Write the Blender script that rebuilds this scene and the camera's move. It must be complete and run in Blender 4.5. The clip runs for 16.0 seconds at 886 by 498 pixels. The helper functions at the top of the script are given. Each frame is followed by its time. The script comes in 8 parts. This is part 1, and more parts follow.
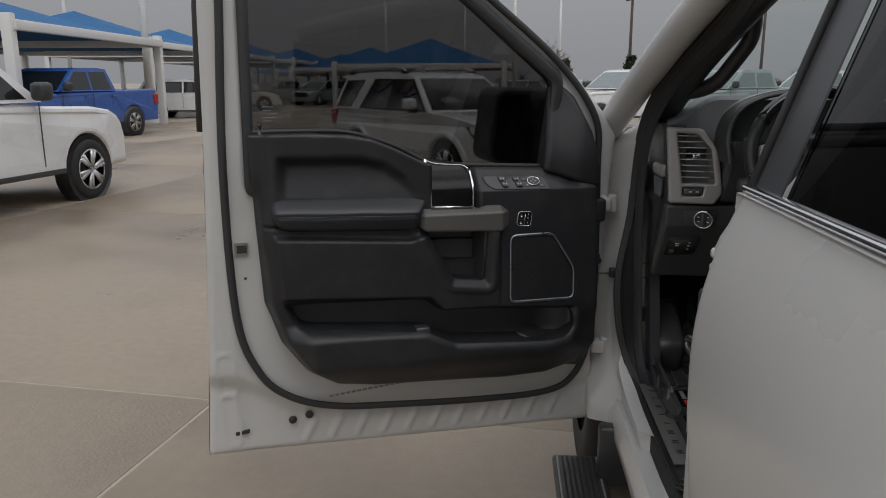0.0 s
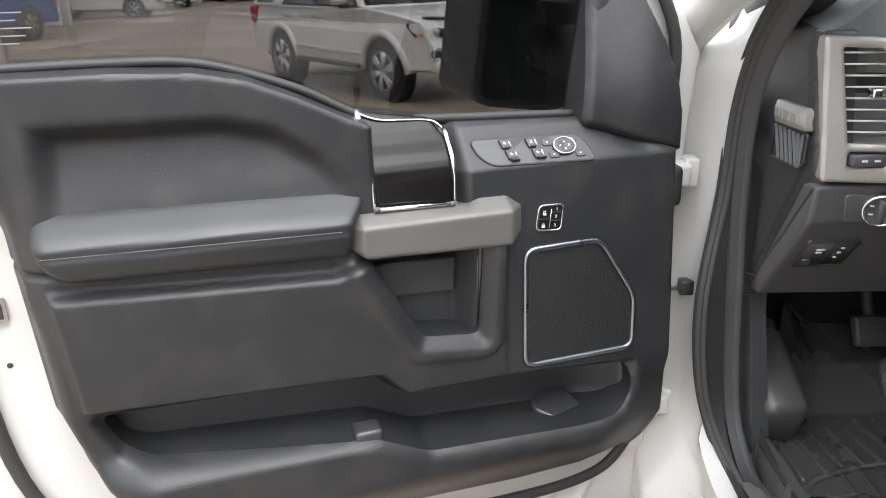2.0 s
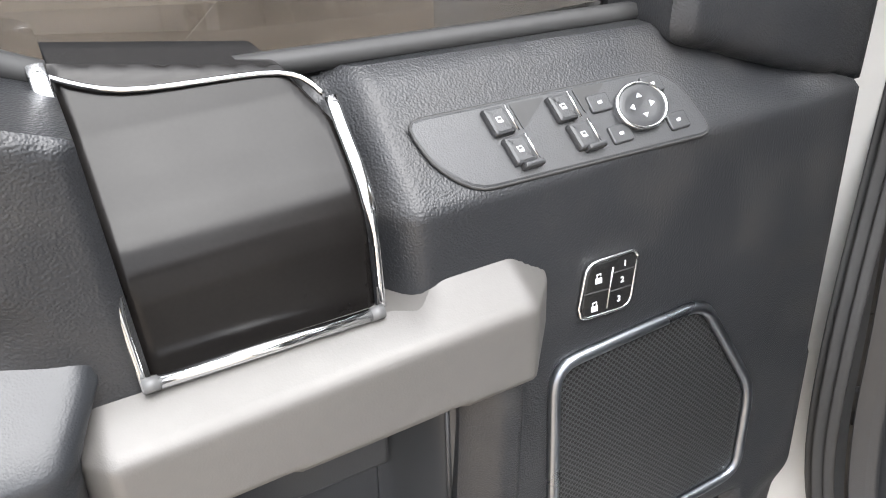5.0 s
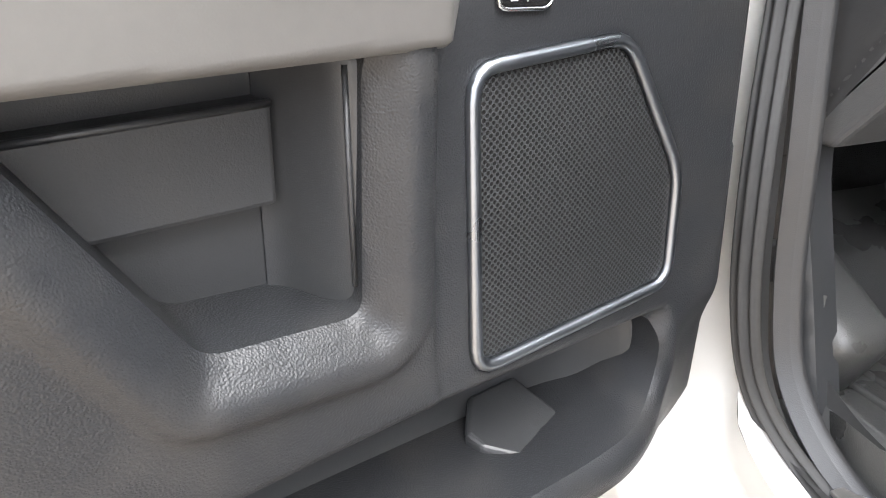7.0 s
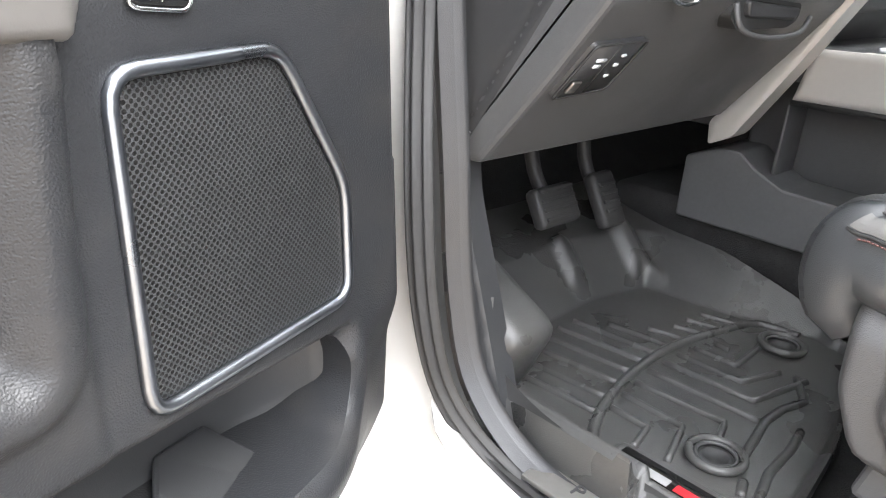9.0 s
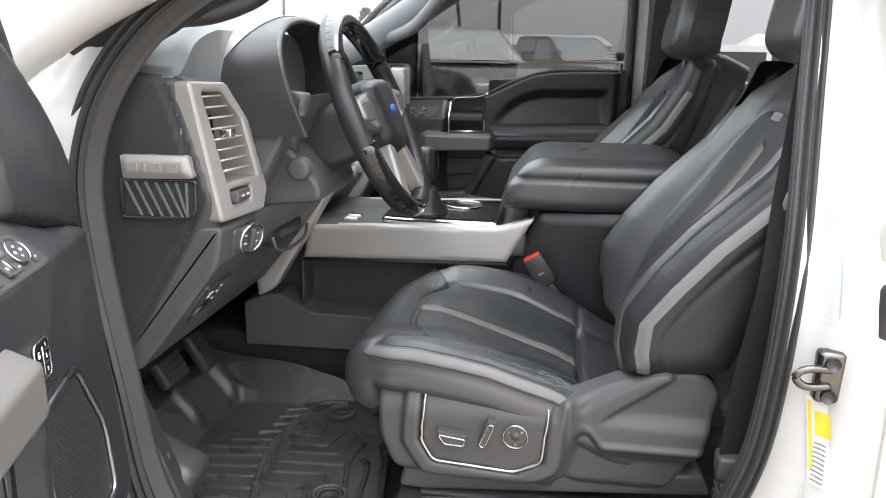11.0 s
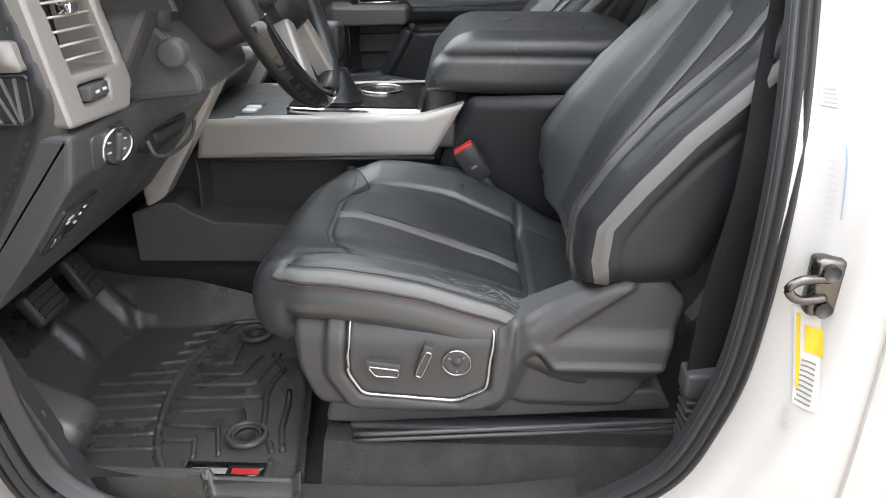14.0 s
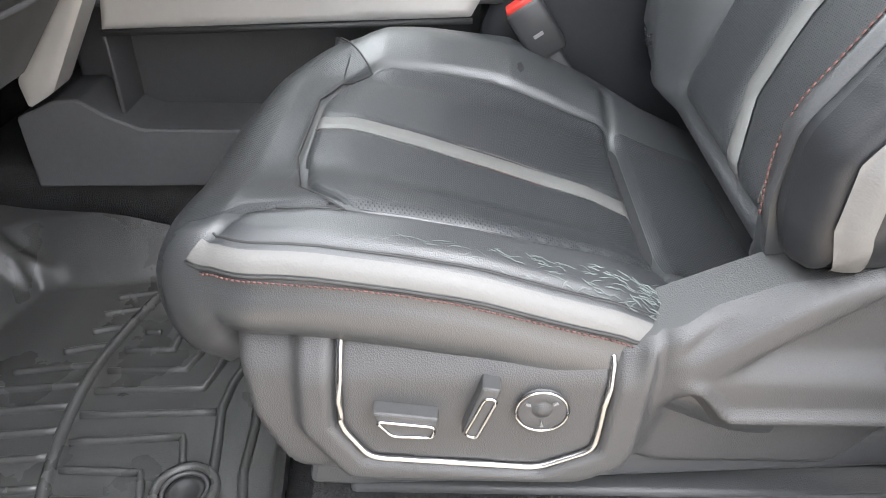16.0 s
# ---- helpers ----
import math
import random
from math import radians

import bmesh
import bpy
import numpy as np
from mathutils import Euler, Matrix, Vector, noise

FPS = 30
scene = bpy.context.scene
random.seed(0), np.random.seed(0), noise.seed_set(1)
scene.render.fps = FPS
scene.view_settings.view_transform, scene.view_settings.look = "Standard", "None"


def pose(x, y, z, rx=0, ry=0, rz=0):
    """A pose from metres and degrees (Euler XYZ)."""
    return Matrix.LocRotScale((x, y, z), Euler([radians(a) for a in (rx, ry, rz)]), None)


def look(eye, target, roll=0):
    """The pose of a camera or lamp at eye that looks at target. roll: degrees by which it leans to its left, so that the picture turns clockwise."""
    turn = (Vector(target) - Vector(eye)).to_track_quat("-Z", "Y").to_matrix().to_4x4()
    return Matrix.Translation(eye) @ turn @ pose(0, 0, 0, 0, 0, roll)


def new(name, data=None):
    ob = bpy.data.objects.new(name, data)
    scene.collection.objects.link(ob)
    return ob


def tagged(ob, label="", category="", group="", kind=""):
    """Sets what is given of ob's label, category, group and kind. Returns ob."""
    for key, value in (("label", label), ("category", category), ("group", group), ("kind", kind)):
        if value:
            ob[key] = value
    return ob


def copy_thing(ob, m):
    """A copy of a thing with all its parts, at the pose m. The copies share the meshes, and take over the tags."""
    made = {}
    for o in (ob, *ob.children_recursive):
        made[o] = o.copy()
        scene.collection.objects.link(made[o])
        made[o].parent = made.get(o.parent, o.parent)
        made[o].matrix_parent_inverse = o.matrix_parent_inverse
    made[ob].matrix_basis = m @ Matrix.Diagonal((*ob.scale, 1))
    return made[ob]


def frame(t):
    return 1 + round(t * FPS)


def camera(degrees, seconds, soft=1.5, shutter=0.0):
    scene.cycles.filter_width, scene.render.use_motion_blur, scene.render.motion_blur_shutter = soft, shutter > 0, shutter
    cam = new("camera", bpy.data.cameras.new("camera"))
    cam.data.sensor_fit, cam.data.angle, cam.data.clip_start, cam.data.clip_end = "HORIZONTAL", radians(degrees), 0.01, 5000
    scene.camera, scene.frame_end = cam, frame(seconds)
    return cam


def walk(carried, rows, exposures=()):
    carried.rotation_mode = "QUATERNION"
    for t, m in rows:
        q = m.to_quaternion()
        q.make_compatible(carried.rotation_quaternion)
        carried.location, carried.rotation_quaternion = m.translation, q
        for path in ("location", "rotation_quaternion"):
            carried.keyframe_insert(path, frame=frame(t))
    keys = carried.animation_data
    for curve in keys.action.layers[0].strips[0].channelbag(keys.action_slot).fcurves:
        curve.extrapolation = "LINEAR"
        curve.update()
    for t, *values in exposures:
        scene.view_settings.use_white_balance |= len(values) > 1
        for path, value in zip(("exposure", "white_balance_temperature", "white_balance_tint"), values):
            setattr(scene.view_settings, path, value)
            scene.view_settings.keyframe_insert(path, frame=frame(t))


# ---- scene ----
cam = camera(61.2, 16.0, 1.0)
PATH = [
    (0, (0.177, -0.021, 1.535), (0.013, 1.924, 1.099), -0.1),
    (0.5, (0.147, 0.185, 1.53), (0.01, 2.121, 1.047), -0.2),
    (1, (0.12, 0.452, 1.514), (0.013, 2.376, 0.98), -0.5),
    (1.5, (0.102, 0.724, 1.509), (0.037, 2.628, 0.899), -0.7),
    (2, (0.077, 0.979, 1.508), (0.067, 2.855, 0.814), -1.1),
    (2.5, (0.064, 1.19, 1.495), (0.114, 3.03, 0.713), -1.6),
    (3, (0.069, 1.38, 1.47), (0.173, 3.186, 0.618), -1.9),
    (3.2, (0.069, 1.438, 1.464), (0.196, 3.231, 0.588), -2.0),
    (5.3, (0.07, 1.687, 1.405), (0.378, 3.359, 0.351), -1.8),
    (5.5, (0.07, 1.682, 1.388), (0.398, 3.356, 0.344), -1.6),
    (6, (0.067, 1.668, 1.337), (0.455, 3.34, 0.31), -1.1),
    (6.5, (0.06, 1.662, 1.268), (0.54, 3.344, 0.298), -0.4),
    (7, (0.053, 1.656, 1.216), (0.628, 3.332, 0.29), 0.3),
    (7.5, (0.049, 1.645, 1.165), (0.695, 3.318, 0.279), 1.5),
    (8, (0.043, 1.646, 1.143), (0.794, 3.288, 0.284), 2.4),
    (8.5, (0.046, 1.644, 1.143), (1.005, 3.201, 0.332), 3.1),
    (9, (0.063, 1.655, 1.185), (1.364, 2.972, 0.427), 4.1),
    (9.5, (0.019, 1.629, 1.258), (1.621, 2.626, 0.595), 3.2),
    (10, (-0.094, 1.59, 1.332), (1.69, 2.276, 0.743), 2.5),
    (10.2, (-0.152, 1.578, 1.361), (1.678, 2.155, 0.796), 2.1),
    (12.3, (-0.585, 1.551, 1.531), (1.348, 1.643, 1.027), 1.0),
    (12.5, (-0.583, 1.549, 1.53), (1.349, 1.631, 1.019), 1.0),
    (13, (-0.563, 1.554, 1.523), (1.352, 1.607, 0.949), 0.8),
    (13.5, (-0.396, 1.561, 1.478), (1.483, 1.608, 0.793), 0.5),
    (14, (-0.189, 1.587, 1.433), (1.64, 1.633, 0.626), 0.4),
    (14.5, (0.003, 1.609, 1.39), (1.781, 1.666, 0.476), 0.1),
    (15, (0.158, 1.628, 1.335), (1.893, 1.69, 0.342), -0.2),
    (15.5, (0.253, 1.64, 1.292), (1.95, 1.704, 0.236), -0.7),
    (16, (0.287, 1.643, 1.28), (1.958, 1.712, 0.183), -1.0),
]
walk(cam, [(t, look(eye, target, roll)) for t, eye, target, roll in PATH],
     exposures=((0.0, -1.22), (0.3, -0.18), (0.6, -0.25), (1.0, -0.15), (1.5, 0.52), (2.5, 1.4), (3.0, 1.6), (5.5, 1.6), (7.0, 2.1), (8.0, 2.35), (9.0, 2.45), (9.5, 2.48), (10.0, 2.4), (11.2, 1.35), (12.3, 0.64), (13.0, 0.62), (13.5, 0.8), (14.0, 1.4), (14.5, 1.98), (15.0, 2.18), (16.0, 2.3)))

# ---- world and sun: a bright overcast day ----
world = bpy.data.worlds.new("overcast")
scene.world = world
world.use_nodes = True
wn, wl = world.node_tree.nodes, world.node_tree.links
sky = wn.new("ShaderNodeTexSky")
sky.sky_type, sky.sun_disc = "NISHITA", False
sky.sun_elevation, sky.sun_rotation = radians(61), radians(157)
sky.air_density, sky.dust_density = 1.0, 4.0
grey = wn.new("ShaderNodeHueSaturation")
grey.inputs["Saturation"].default_value = 0.12
cloud = wn.new("ShaderNodeMix")
cloud.data_type = "RGBA"
cloud.inputs[0].default_value = 0.8
cloud.inputs[7].default_value = (7.35, 7.5, 8.0, 1)
wl.new(sky.outputs[0], grey.inputs["Color"])
wl.new(grey.outputs[0], cloud.inputs[6])
# an overcast dome is about three times as bright overhead as at the horizon
wc = wn.new("ShaderNodeTexCoord")
ws_ = wn.new("ShaderNodeSeparateXYZ")
up = wn.new("ShaderNodeMapRange")
up.interpolation_type = "SMOOTHSTEP"
up.inputs[2].default_value, up.inputs[3].default_value, up.inputs[4].default_value = 0.95, 1.15, 3.6
dome = wn.new("ShaderNodeMix")
dome.data_type, dome.blend_type = "RGBA", "MULTIPLY"
dome.inputs[0].default_value = 1.0
wl.new(wc.outputs["Generated"], ws_.inputs[0])
wl.new(ws_.outputs[2], up.inputs[0])
wl.new(cloud.outputs[2], dome.inputs[6])
wl.new(up.outputs[0], dome.inputs[7])
wl.new(dome.outputs[2], wn["Background"].inputs["Color"])
wn["Background"].inputs["Strength"].default_value = 0.088
sun = new("sun", bpy.data.lights.new("sun", "SUN"))
sun.data.energy, sun.data.angle, sun.data.color = 1.3, radians(40), (1.0, 0.98, 0.96)
sun.matrix_world = look((3, -7, 14), (0, 0, 0))


# ---- materials ----
def material(name, color, rough=0.5, metal=0.0, var=0.12, scale=6.0, rvar=0.08, bump="", bscale=300.0, bdepth=0.0003, coat=0.0, spec=0.5, sheen=0.0, dirt=None, dirt_amount=0.0, dirt_scale=3.0, island=0.0, wave=0.0, wscale=20.0):
    """A surface: colour varied at two scales, roughness varied, and a fine relief of the kind given."""
    m = bpy.data.materials.new(name)
    m.use_nodes = True
    n, l = m.node_tree.nodes, m.node_tree.links
    p = n["Principled BSDF"]
    p.inputs["Metallic"].default_value = metal
    p.inputs["Specular IOR Level"].default_value = spec
    p.inputs["Coat Weight"].default_value = coat
    p.inputs["Coat Roughness"].default_value = 0.04
    if sheen:
        p.inputs["Sheen Weight"].default_value = sheen
    co = n.new("ShaderNodeTexCoord").outputs["Object"]
    big, fine = n.new("ShaderNodeTexNoise"), n.new("ShaderNodeTexNoise")
    for node, s, d in ((big, scale, 5), (fine, scale * 17, 3)):
        node.inputs["Scale"].default_value, node.inputs["Detail"].default_value = s, d
        l.new(co, node.inputs["Vector"])
    mixed = n.new("ShaderNodeMix")
    mixed.inputs[0].default_value = 0.4
    l.new(big.outputs[0], mixed.inputs[2])
    l.new(fine.outputs[0], mixed.inputs[3])
    if island:
        info = n.new("ShaderNodeObjectInfo")
        add = n.new("ShaderNodeMath")
        add.operation = "MULTIPLY_ADD"
        add.inputs[1].default_value, add.inputs[2].default_value = island, -island / 2
        l.new(info.outputs["Random"], add.inputs[0])
        add2 = n.new("ShaderNodeMath")
        l.new(mixed.outputs[0], add2.inputs[0])
        l.new(add.outputs[0], add2.inputs[1])
        value = add2.outputs[0]
    else:
        value = mixed.outputs[0]
    ramp = n.new("ShaderNodeMapRange")
    ramp.inputs[1].default_value, ramp.inputs[2].default_value = 0.25, 0.75
    ramp.inputs[3].default_value, ramp.inputs[4].default_value = 1 - var, 1 + var
    l.new(value, ramp.inputs[0])
    tint = n.new("ShaderNodeMix")
    tint.data_type, tint.blend_type = "RGBA", "MULTIPLY"
    tint.inputs[0].default_value = 1.0
    tint.inputs[6].default_value = (*color, 1)
    l.new(ramp.outputs[0], tint.inputs[7])
    out = tint.outputs[2]
    if dirt:
        spots = n.new("ShaderNodeTexNoise")
        spots.inputs["Scale"].default_value, spots.inputs["Detail"].default_value = dirt_scale, 8
        l.new(co, spots.inputs["Vector"])
        cut = n.new("ShaderNodeMapRange")
        cut.inputs[1].default_value, cut.inputs[2].default_value, cut.inputs[4].default_value = 0.48, 0.72, dirt_amount
        l.new(spots.outputs[0], cut.inputs[0])
        dm = n.new("ShaderNodeMix")
        dm.data_type = "RGBA"
        dm.inputs[7].default_value = (*dirt, 1)
        l.new(cut.outputs[0], dm.inputs[0])
        l.new(out, dm.inputs[6])
        out = dm.outputs[2]
    l.new(out, p.inputs["Base Color"])
    rr = n.new("ShaderNodeMapRange")
    rr.inputs[1].default_value, rr.inputs[2].default_value = 0.3, 0.7
    rr.inputs[3].default_value, rr.inputs[4].default_value = max(rough - rvar, 0.02), min(rough + rvar, 1)
    l.new(big.outputs[0], rr.inputs[0])
    l.new(rr.outputs[0], p.inputs["Roughness"])
    if bump:
        b = n.new("ShaderNodeBump")
        b.inputs["Distance"].default_value = bdepth
        b.inputs["Strength"].default_value = 0.8
        if bump == "noise":
            t = n.new("ShaderNodeTexNoise")
            t.inputs["Detail"].default_value = 4
        else:
            t = n.new("ShaderNodeTexVoronoi")
            t.feature = "SMOOTH_F1" if bump == "grain" else "F1"
        t.inputs["Scale"].default_value = bscale
        if bump == "brushed":
            mp = n.new("ShaderNodeMapping")
            mp.inputs["Scale"].default_value = (1, 0.05, 0.05)
            l.new(co, mp.inputs["Vector"])
            l.new(mp.outputs[0], t.inputs["Vector"])
        else:
            l.new(co, t.inputs["Vector"])
        l.new(t.outputs[0], b.inputs["Height"])
        l.new(b.outputs[0], p.inputs["Normal"])
        if wave:
            soft, wb = n.new("ShaderNodeTexNoise"), n.new("ShaderNodeBump")
            soft.inputs["Scale"].default_value, soft.inputs["Detail"].default_value = wscale, 2
            wb.inputs["Distance"].default_value, wb.inputs["Strength"].default_value = wave, 0.7
            l.new(co, soft.inputs["Vector"])
            l.new(soft.outputs[0], wb.inputs["Height"])
            l.new(wb.outputs[0], b.inputs["Normal"])
    return m


def dotted(name, color, hole, pitch, cover, rough, plane):
    """A sheet pierced by small round holes in staggered rows; plane: the two object axes that span it."""
    m = material(name, color, rough, var=0.1, scale=5)
    n, l = m.node_tree.nodes, m.node_tree.links
    p = n["Principled BSDF"]
    co = n.new("ShaderNodeTexCoord").outputs["Object"]
    s = n.new("ShaderNodeSeparateXYZ")
    l.new(co, s.inputs[0])
    a, b = (s.outputs["XYZ".index(k)] for k in plane)
    plus, minus = n.new("ShaderNodeMath"), n.new("ShaderNodeMath")
    minus.operation = "SUBTRACT"
    for node in (plus, minus):
        l.new(a, node.inputs[0])
        l.new(b, node.inputs[1])
    c = n.new("ShaderNodeCombineXYZ")
    l.new(plus.outputs[0], c.inputs[0])
    l.new(minus.outputs[0], c.inputs[1])
    v = n.new("ShaderNodeTexVoronoi")
    v.inputs["Scale"].default_value, v.inputs["Randomness"].default_value = 1 / pitch, 0.0
    v.voronoi_dimensions = "2D"
    l.new(c.outputs[0], v.inputs["Vector"])
    edge = n.new("ShaderNodeMapRange")
    edge.inputs[1].default_value, edge.inputs[2].default_value = cover, cover + 0.08
    l.new(v.outputs["Distance"], edge.inputs[0])
    mix = n.new("ShaderNodeMix")
    mix.data_type = "RGBA"
    mix.inputs[6].default_value = (*hole, 1)
    old = p.inputs["Base Color"].links[0].from_socket
    l.new(old, mix.inputs[7])
    l.new(edge.outputs[0], mix.inputs[0])
    l.new(mix.outputs[2], p.inputs["Base Color"])
    bp = n.new("ShaderNodeBump")
    bp.inputs["Distance"].default_value = pitch * 0.4
    l.new(edge.outputs[0], bp.inputs["Height"])
    l.new(bp.outputs[0], p.inputs["Normal"])
    return m


def glass(name, color, rough=0.0, through=0.9):
    """Clear or tinted thin pane: lets light straight through, tinted, and mirrors by its Fresnel gloss."""
    m = bpy.data.materials.new(name)
    m.use_nodes = True
    n, l = m.node_tree.nodes, m.node_tree.links
    n.remove(n["Principled BSDF"])
    tr, gl, mix, fr = n.new("ShaderNodeBsdfTransparent"), n.new("ShaderNodeBsdfGlossy"), n.new("ShaderNodeMixShader"), n.new("ShaderNodeLayerWeight")
    tr.inputs["Color"].default_value = (*color, 1)
    gl.inputs["Roughness"].default_value = rough
    fr.inputs["Blend"].default_value = 0.5
    five, gloss = n.new("ShaderNodeMath"), n.new("ShaderNodeMath")
    five.operation, five.inputs[1].default_value = "POWER", 5.0
    gloss.operation, gloss.inputs[1].default_value, gloss.inputs[2].default_value = "MULTIPLY_ADD", 0.96, 0.04
    l.new(fr.outputs["Facing"], five.inputs[0])
    l.new(five.outputs[0], gloss.inputs[0])
    l.new(gloss.outputs[0], mix.inputs[0])
    l.new(tr.outputs[0], mix.inputs[1])
    l.new(gl.outputs[0], mix.inputs[2])
    l.new(mix.outputs[0], n["Material Output"].inputs["Surface"])
    return m


WHITE = material("white_paint", (0.575, 0.571, 0.552), 0.3, var=0.025, scale=2, coat=0.6, rvar=0.04, dirt=(0.6, 0.57, 0.52), dirt_amount=0.12, dirt_scale=5)
JAMB = material("white_jamb_paint", (0.575, 0.571, 0.552), 0.42, var=0.03, scale=3, coat=0.25, dirt=(0.5, 0.47, 0.42), dirt_amount=0.18, dirt_scale=7)
VINYL = material("black_grained_vinyl", (0.019, 0.02, 0.022), 0.42, var=0.12, scale=9, bump="grain", bscale=820, bdepth=0.00045, dirt=(0.07, 0.064, 0.057), dirt_amount=0.2, dirt_scale=18, spec=0.45, wave=0.0004, wscale=9)
SOFT = material("black_soft_vinyl", (0.02, 0.0215, 0.024), 0.38, var=0.15, scale=8, bump="grain", bscale=1000, bdepth=0.00014, spec=0.45)
LEATHER = material("black_leather", (0.05, 0.0525, 0.055), 0.31, var=0.1, scale=9, bump="grain", bscale=1100, bdepth=0.00025, rvar=0.05, spec=1.0, wave=0.0005, wscale=24)
PERF = dotted("perforated_black_leather", (0.05, 0.053, 0.056), (0.012, 0.012, 0.013), 0.0034, 0.19, 0.37, "XY")
PERFB = dotted("perforated_backrest_leather", (0.05, 0.053, 0.056), (0.012, 0.012, 0.013), 0.0034, 0.19, 0.37, "XZ")
SHIELD = material("grained_shield_plastic", (0.064, 0.064, 0.065), 0.42, var=0.08, scale=9, bump="grain", bscale=1100, bdepth=0.0004)
WORN = material("cracked_worn_leather", (0.15, 0.175, 0.168), 0.55, var=0.3, scale=60)
GREYLEATHER = material("grey_leather", (0.15, 0.148, 0.142), 0.45, var=0.08, scale=12, bump="grain", bscale=700, bdepth=0.0002, wave=0.0006, wscale=30)
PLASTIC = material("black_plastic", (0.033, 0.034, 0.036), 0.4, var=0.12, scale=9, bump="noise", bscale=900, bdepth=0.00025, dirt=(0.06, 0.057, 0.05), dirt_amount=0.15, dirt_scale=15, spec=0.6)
# paler copy of the black plastic: missing cabin light is put into its colour
LITCABIN = material("brightened_cabin_plastic", (0.08, 0.081, 0.083), 0.38, var=0.1, scale=9, bump="grain", bscale=900, bdepth=0.0003, dirt=(0.085, 0.08, 0.074), dirt_amount=0.12, dirt_scale=15)
# grey raised above the cabin plastic so the unlit console base looks lit
LITCONSOLE = material("brightened_console_plastic", (0.115, 0.117, 0.119), 0.42, var=0.12, scale=9, bump="grain", bscale=800, bdepth=0.0003, dirt=(0.11, 0.105, 0.1), dirt_amount=0.15, dirt_scale=15)
PLATE = material("dull_metal_plate", (0.2, 0.195, 0.185), 0.42, metal=0.5, var=0.1, scale=9, bump="brushed", bscale=900, bdepth=0.0001)
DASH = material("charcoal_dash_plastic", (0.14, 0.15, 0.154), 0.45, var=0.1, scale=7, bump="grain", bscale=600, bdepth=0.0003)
PIANO = material("scratched_gloss_black", (0.008, 0.0072, 0.0068), 0.22, var=0.3, scale=30, rvar=0.05, spec=0.2, bump="noise", bscale=260, bdepth=0.00006)
GLOSSCAP = material("gloss_black_rim_cap", (0.012, 0.012, 0.012), 0.12, var=0.1, scale=8, coat=0.5)
GRIPGREY = material("satin_grey_handle", (0.115, 0.11, 0.104), 0.45, metal=0.2, var=0.07, scale=8, bump="noise", bscale=900, bdepth=0.00012)
SATIN = material("satin_grey_paint", (0.34, 0.325, 0.305), 0.38, metal=0.35, var=0.05, scale=8)
BRUSHED = material("brushed_aluminium_trim", (0.56, 0.54, 0.51), 0.4, metal=0.35, var=0.04, scale=6, bump="brushed", bscale=900, bdepth=0.0001)
DULLCHROME = material("dull_chrome", (0.5, 0.5, 0.505), 0.2, metal=1.0, var=0.08, scale=20, rvar=0.06)
CHROME = material("chrome", (0.82, 0.83, 0.84), 0.12, metal=1.0, var=0.05, scale=9, rvar=0.05)
STEEL = material("dull_steel", (0.4, 0.39, 0.37), 0.38, metal=1.0, var=0.2, scale=14)
RUBBER = material("black_rubber_seal", (0.032, 0.032, 0.032), 0.58, var=0.2, scale=8, dirt=(0.07, 0.068, 0.063), dirt_amount=0.25, dirt_scale=6)
MATRUBBER = material("black_mat_rubber", (0.057, 0.057, 0.056), 0.3, var=0.2, scale=10, bump="noise", bscale=700, bdepth=0.0006, dirt=(0.065, 0.06, 0.052), dirt_amount=0.35, dirt_scale=14, spec=0.6)
CARPET = material("black_carpet", (0.05, 0.05, 0.05), 0.95, var=0.4, scale=25, bump="noise", bscale=500, bdepth=0.004, spec=0.15, dirt=(0.06, 0.056, 0.05), dirt_amount=0.3, dirt_scale=40)
WEB = material("black_belt_webbing", (0.02, 0.02, 0.021), 0.7, var=0.2, scale=20, bump="brushed", bscale=700, bdepth=0.0005)
GRILLE = dotted("pierced_speaker_cover", (0.036, 0.038, 0.04), (0.002, 0.002, 0.002), 0.0047, 0.36, 0.45, "XZ")
ALCANT = material("grey_headliner", (0.72, 0.7, 0.67), 0.9, var=0.08, scale=20, bump="noise", bscale=900, bdepth=0.0005)
STEELGREY = material("grey_ribbed_rubber", (0.06, 0.06, 0.06), 0.5, var=0.1)
RED = material("red_plastic", (0.55, 0.03, 0.02), 0.4, var=0.08)
THREAD = material("grey_stitching_thread", (0.2, 0.175, 0.16), 0.7, var=0.1, scale=30)
REDTHREAD = material("red_stitching_thread", (0.12, 0.055, 0.05), 0.7, var=0.1, scale=30)
MARK = material("white_print", (0.7, 0.72, 0.75), 0.5, var=0.03)
REDMARK = material("red_print", (0.5, 0.02, 0.03), 0.5, var=0.03)
BLUEMARK = material("blue_print", (0.03, 0.1, 0.3), 0.5, var=0.03)
YELLOW = material("yellow_label_print", (0.75, 0.55, 0.04), 0.5, var=0.05)
PAPER = material("white_label", (0.7, 0.69, 0.66), 0.5, var=0.05, scale=30)
GREYMARK = material("grey_print", (0.25, 0.25, 0.25), 0.6, var=0.05)
MIRROR = material("mirror_silver", (0.8, 0.82, 0.83), 0.02, metal=1.0, var=0.01, rvar=0.0)
CLEAR = glass("clear_windshield_glass", (0.86, 0.9, 0.88))
TINT = glass("tinted_side_glass", (0.35, 0.346, 0.342))
PRIVACY = glass("privacy_glass", (0.035, 0.035, 0.036))
CONCRETE = material("wet_tan_concrete", (0.3, 0.245, 0.185), 0.42, var=0.16, scale=0.9, rvar=0.18, bump="noise", bscale=60, bdepth=0.003, dirt=(0.16, 0.13, 0.105), dirt_amount=0.55, dirt_scale=0.6, island=0.12)
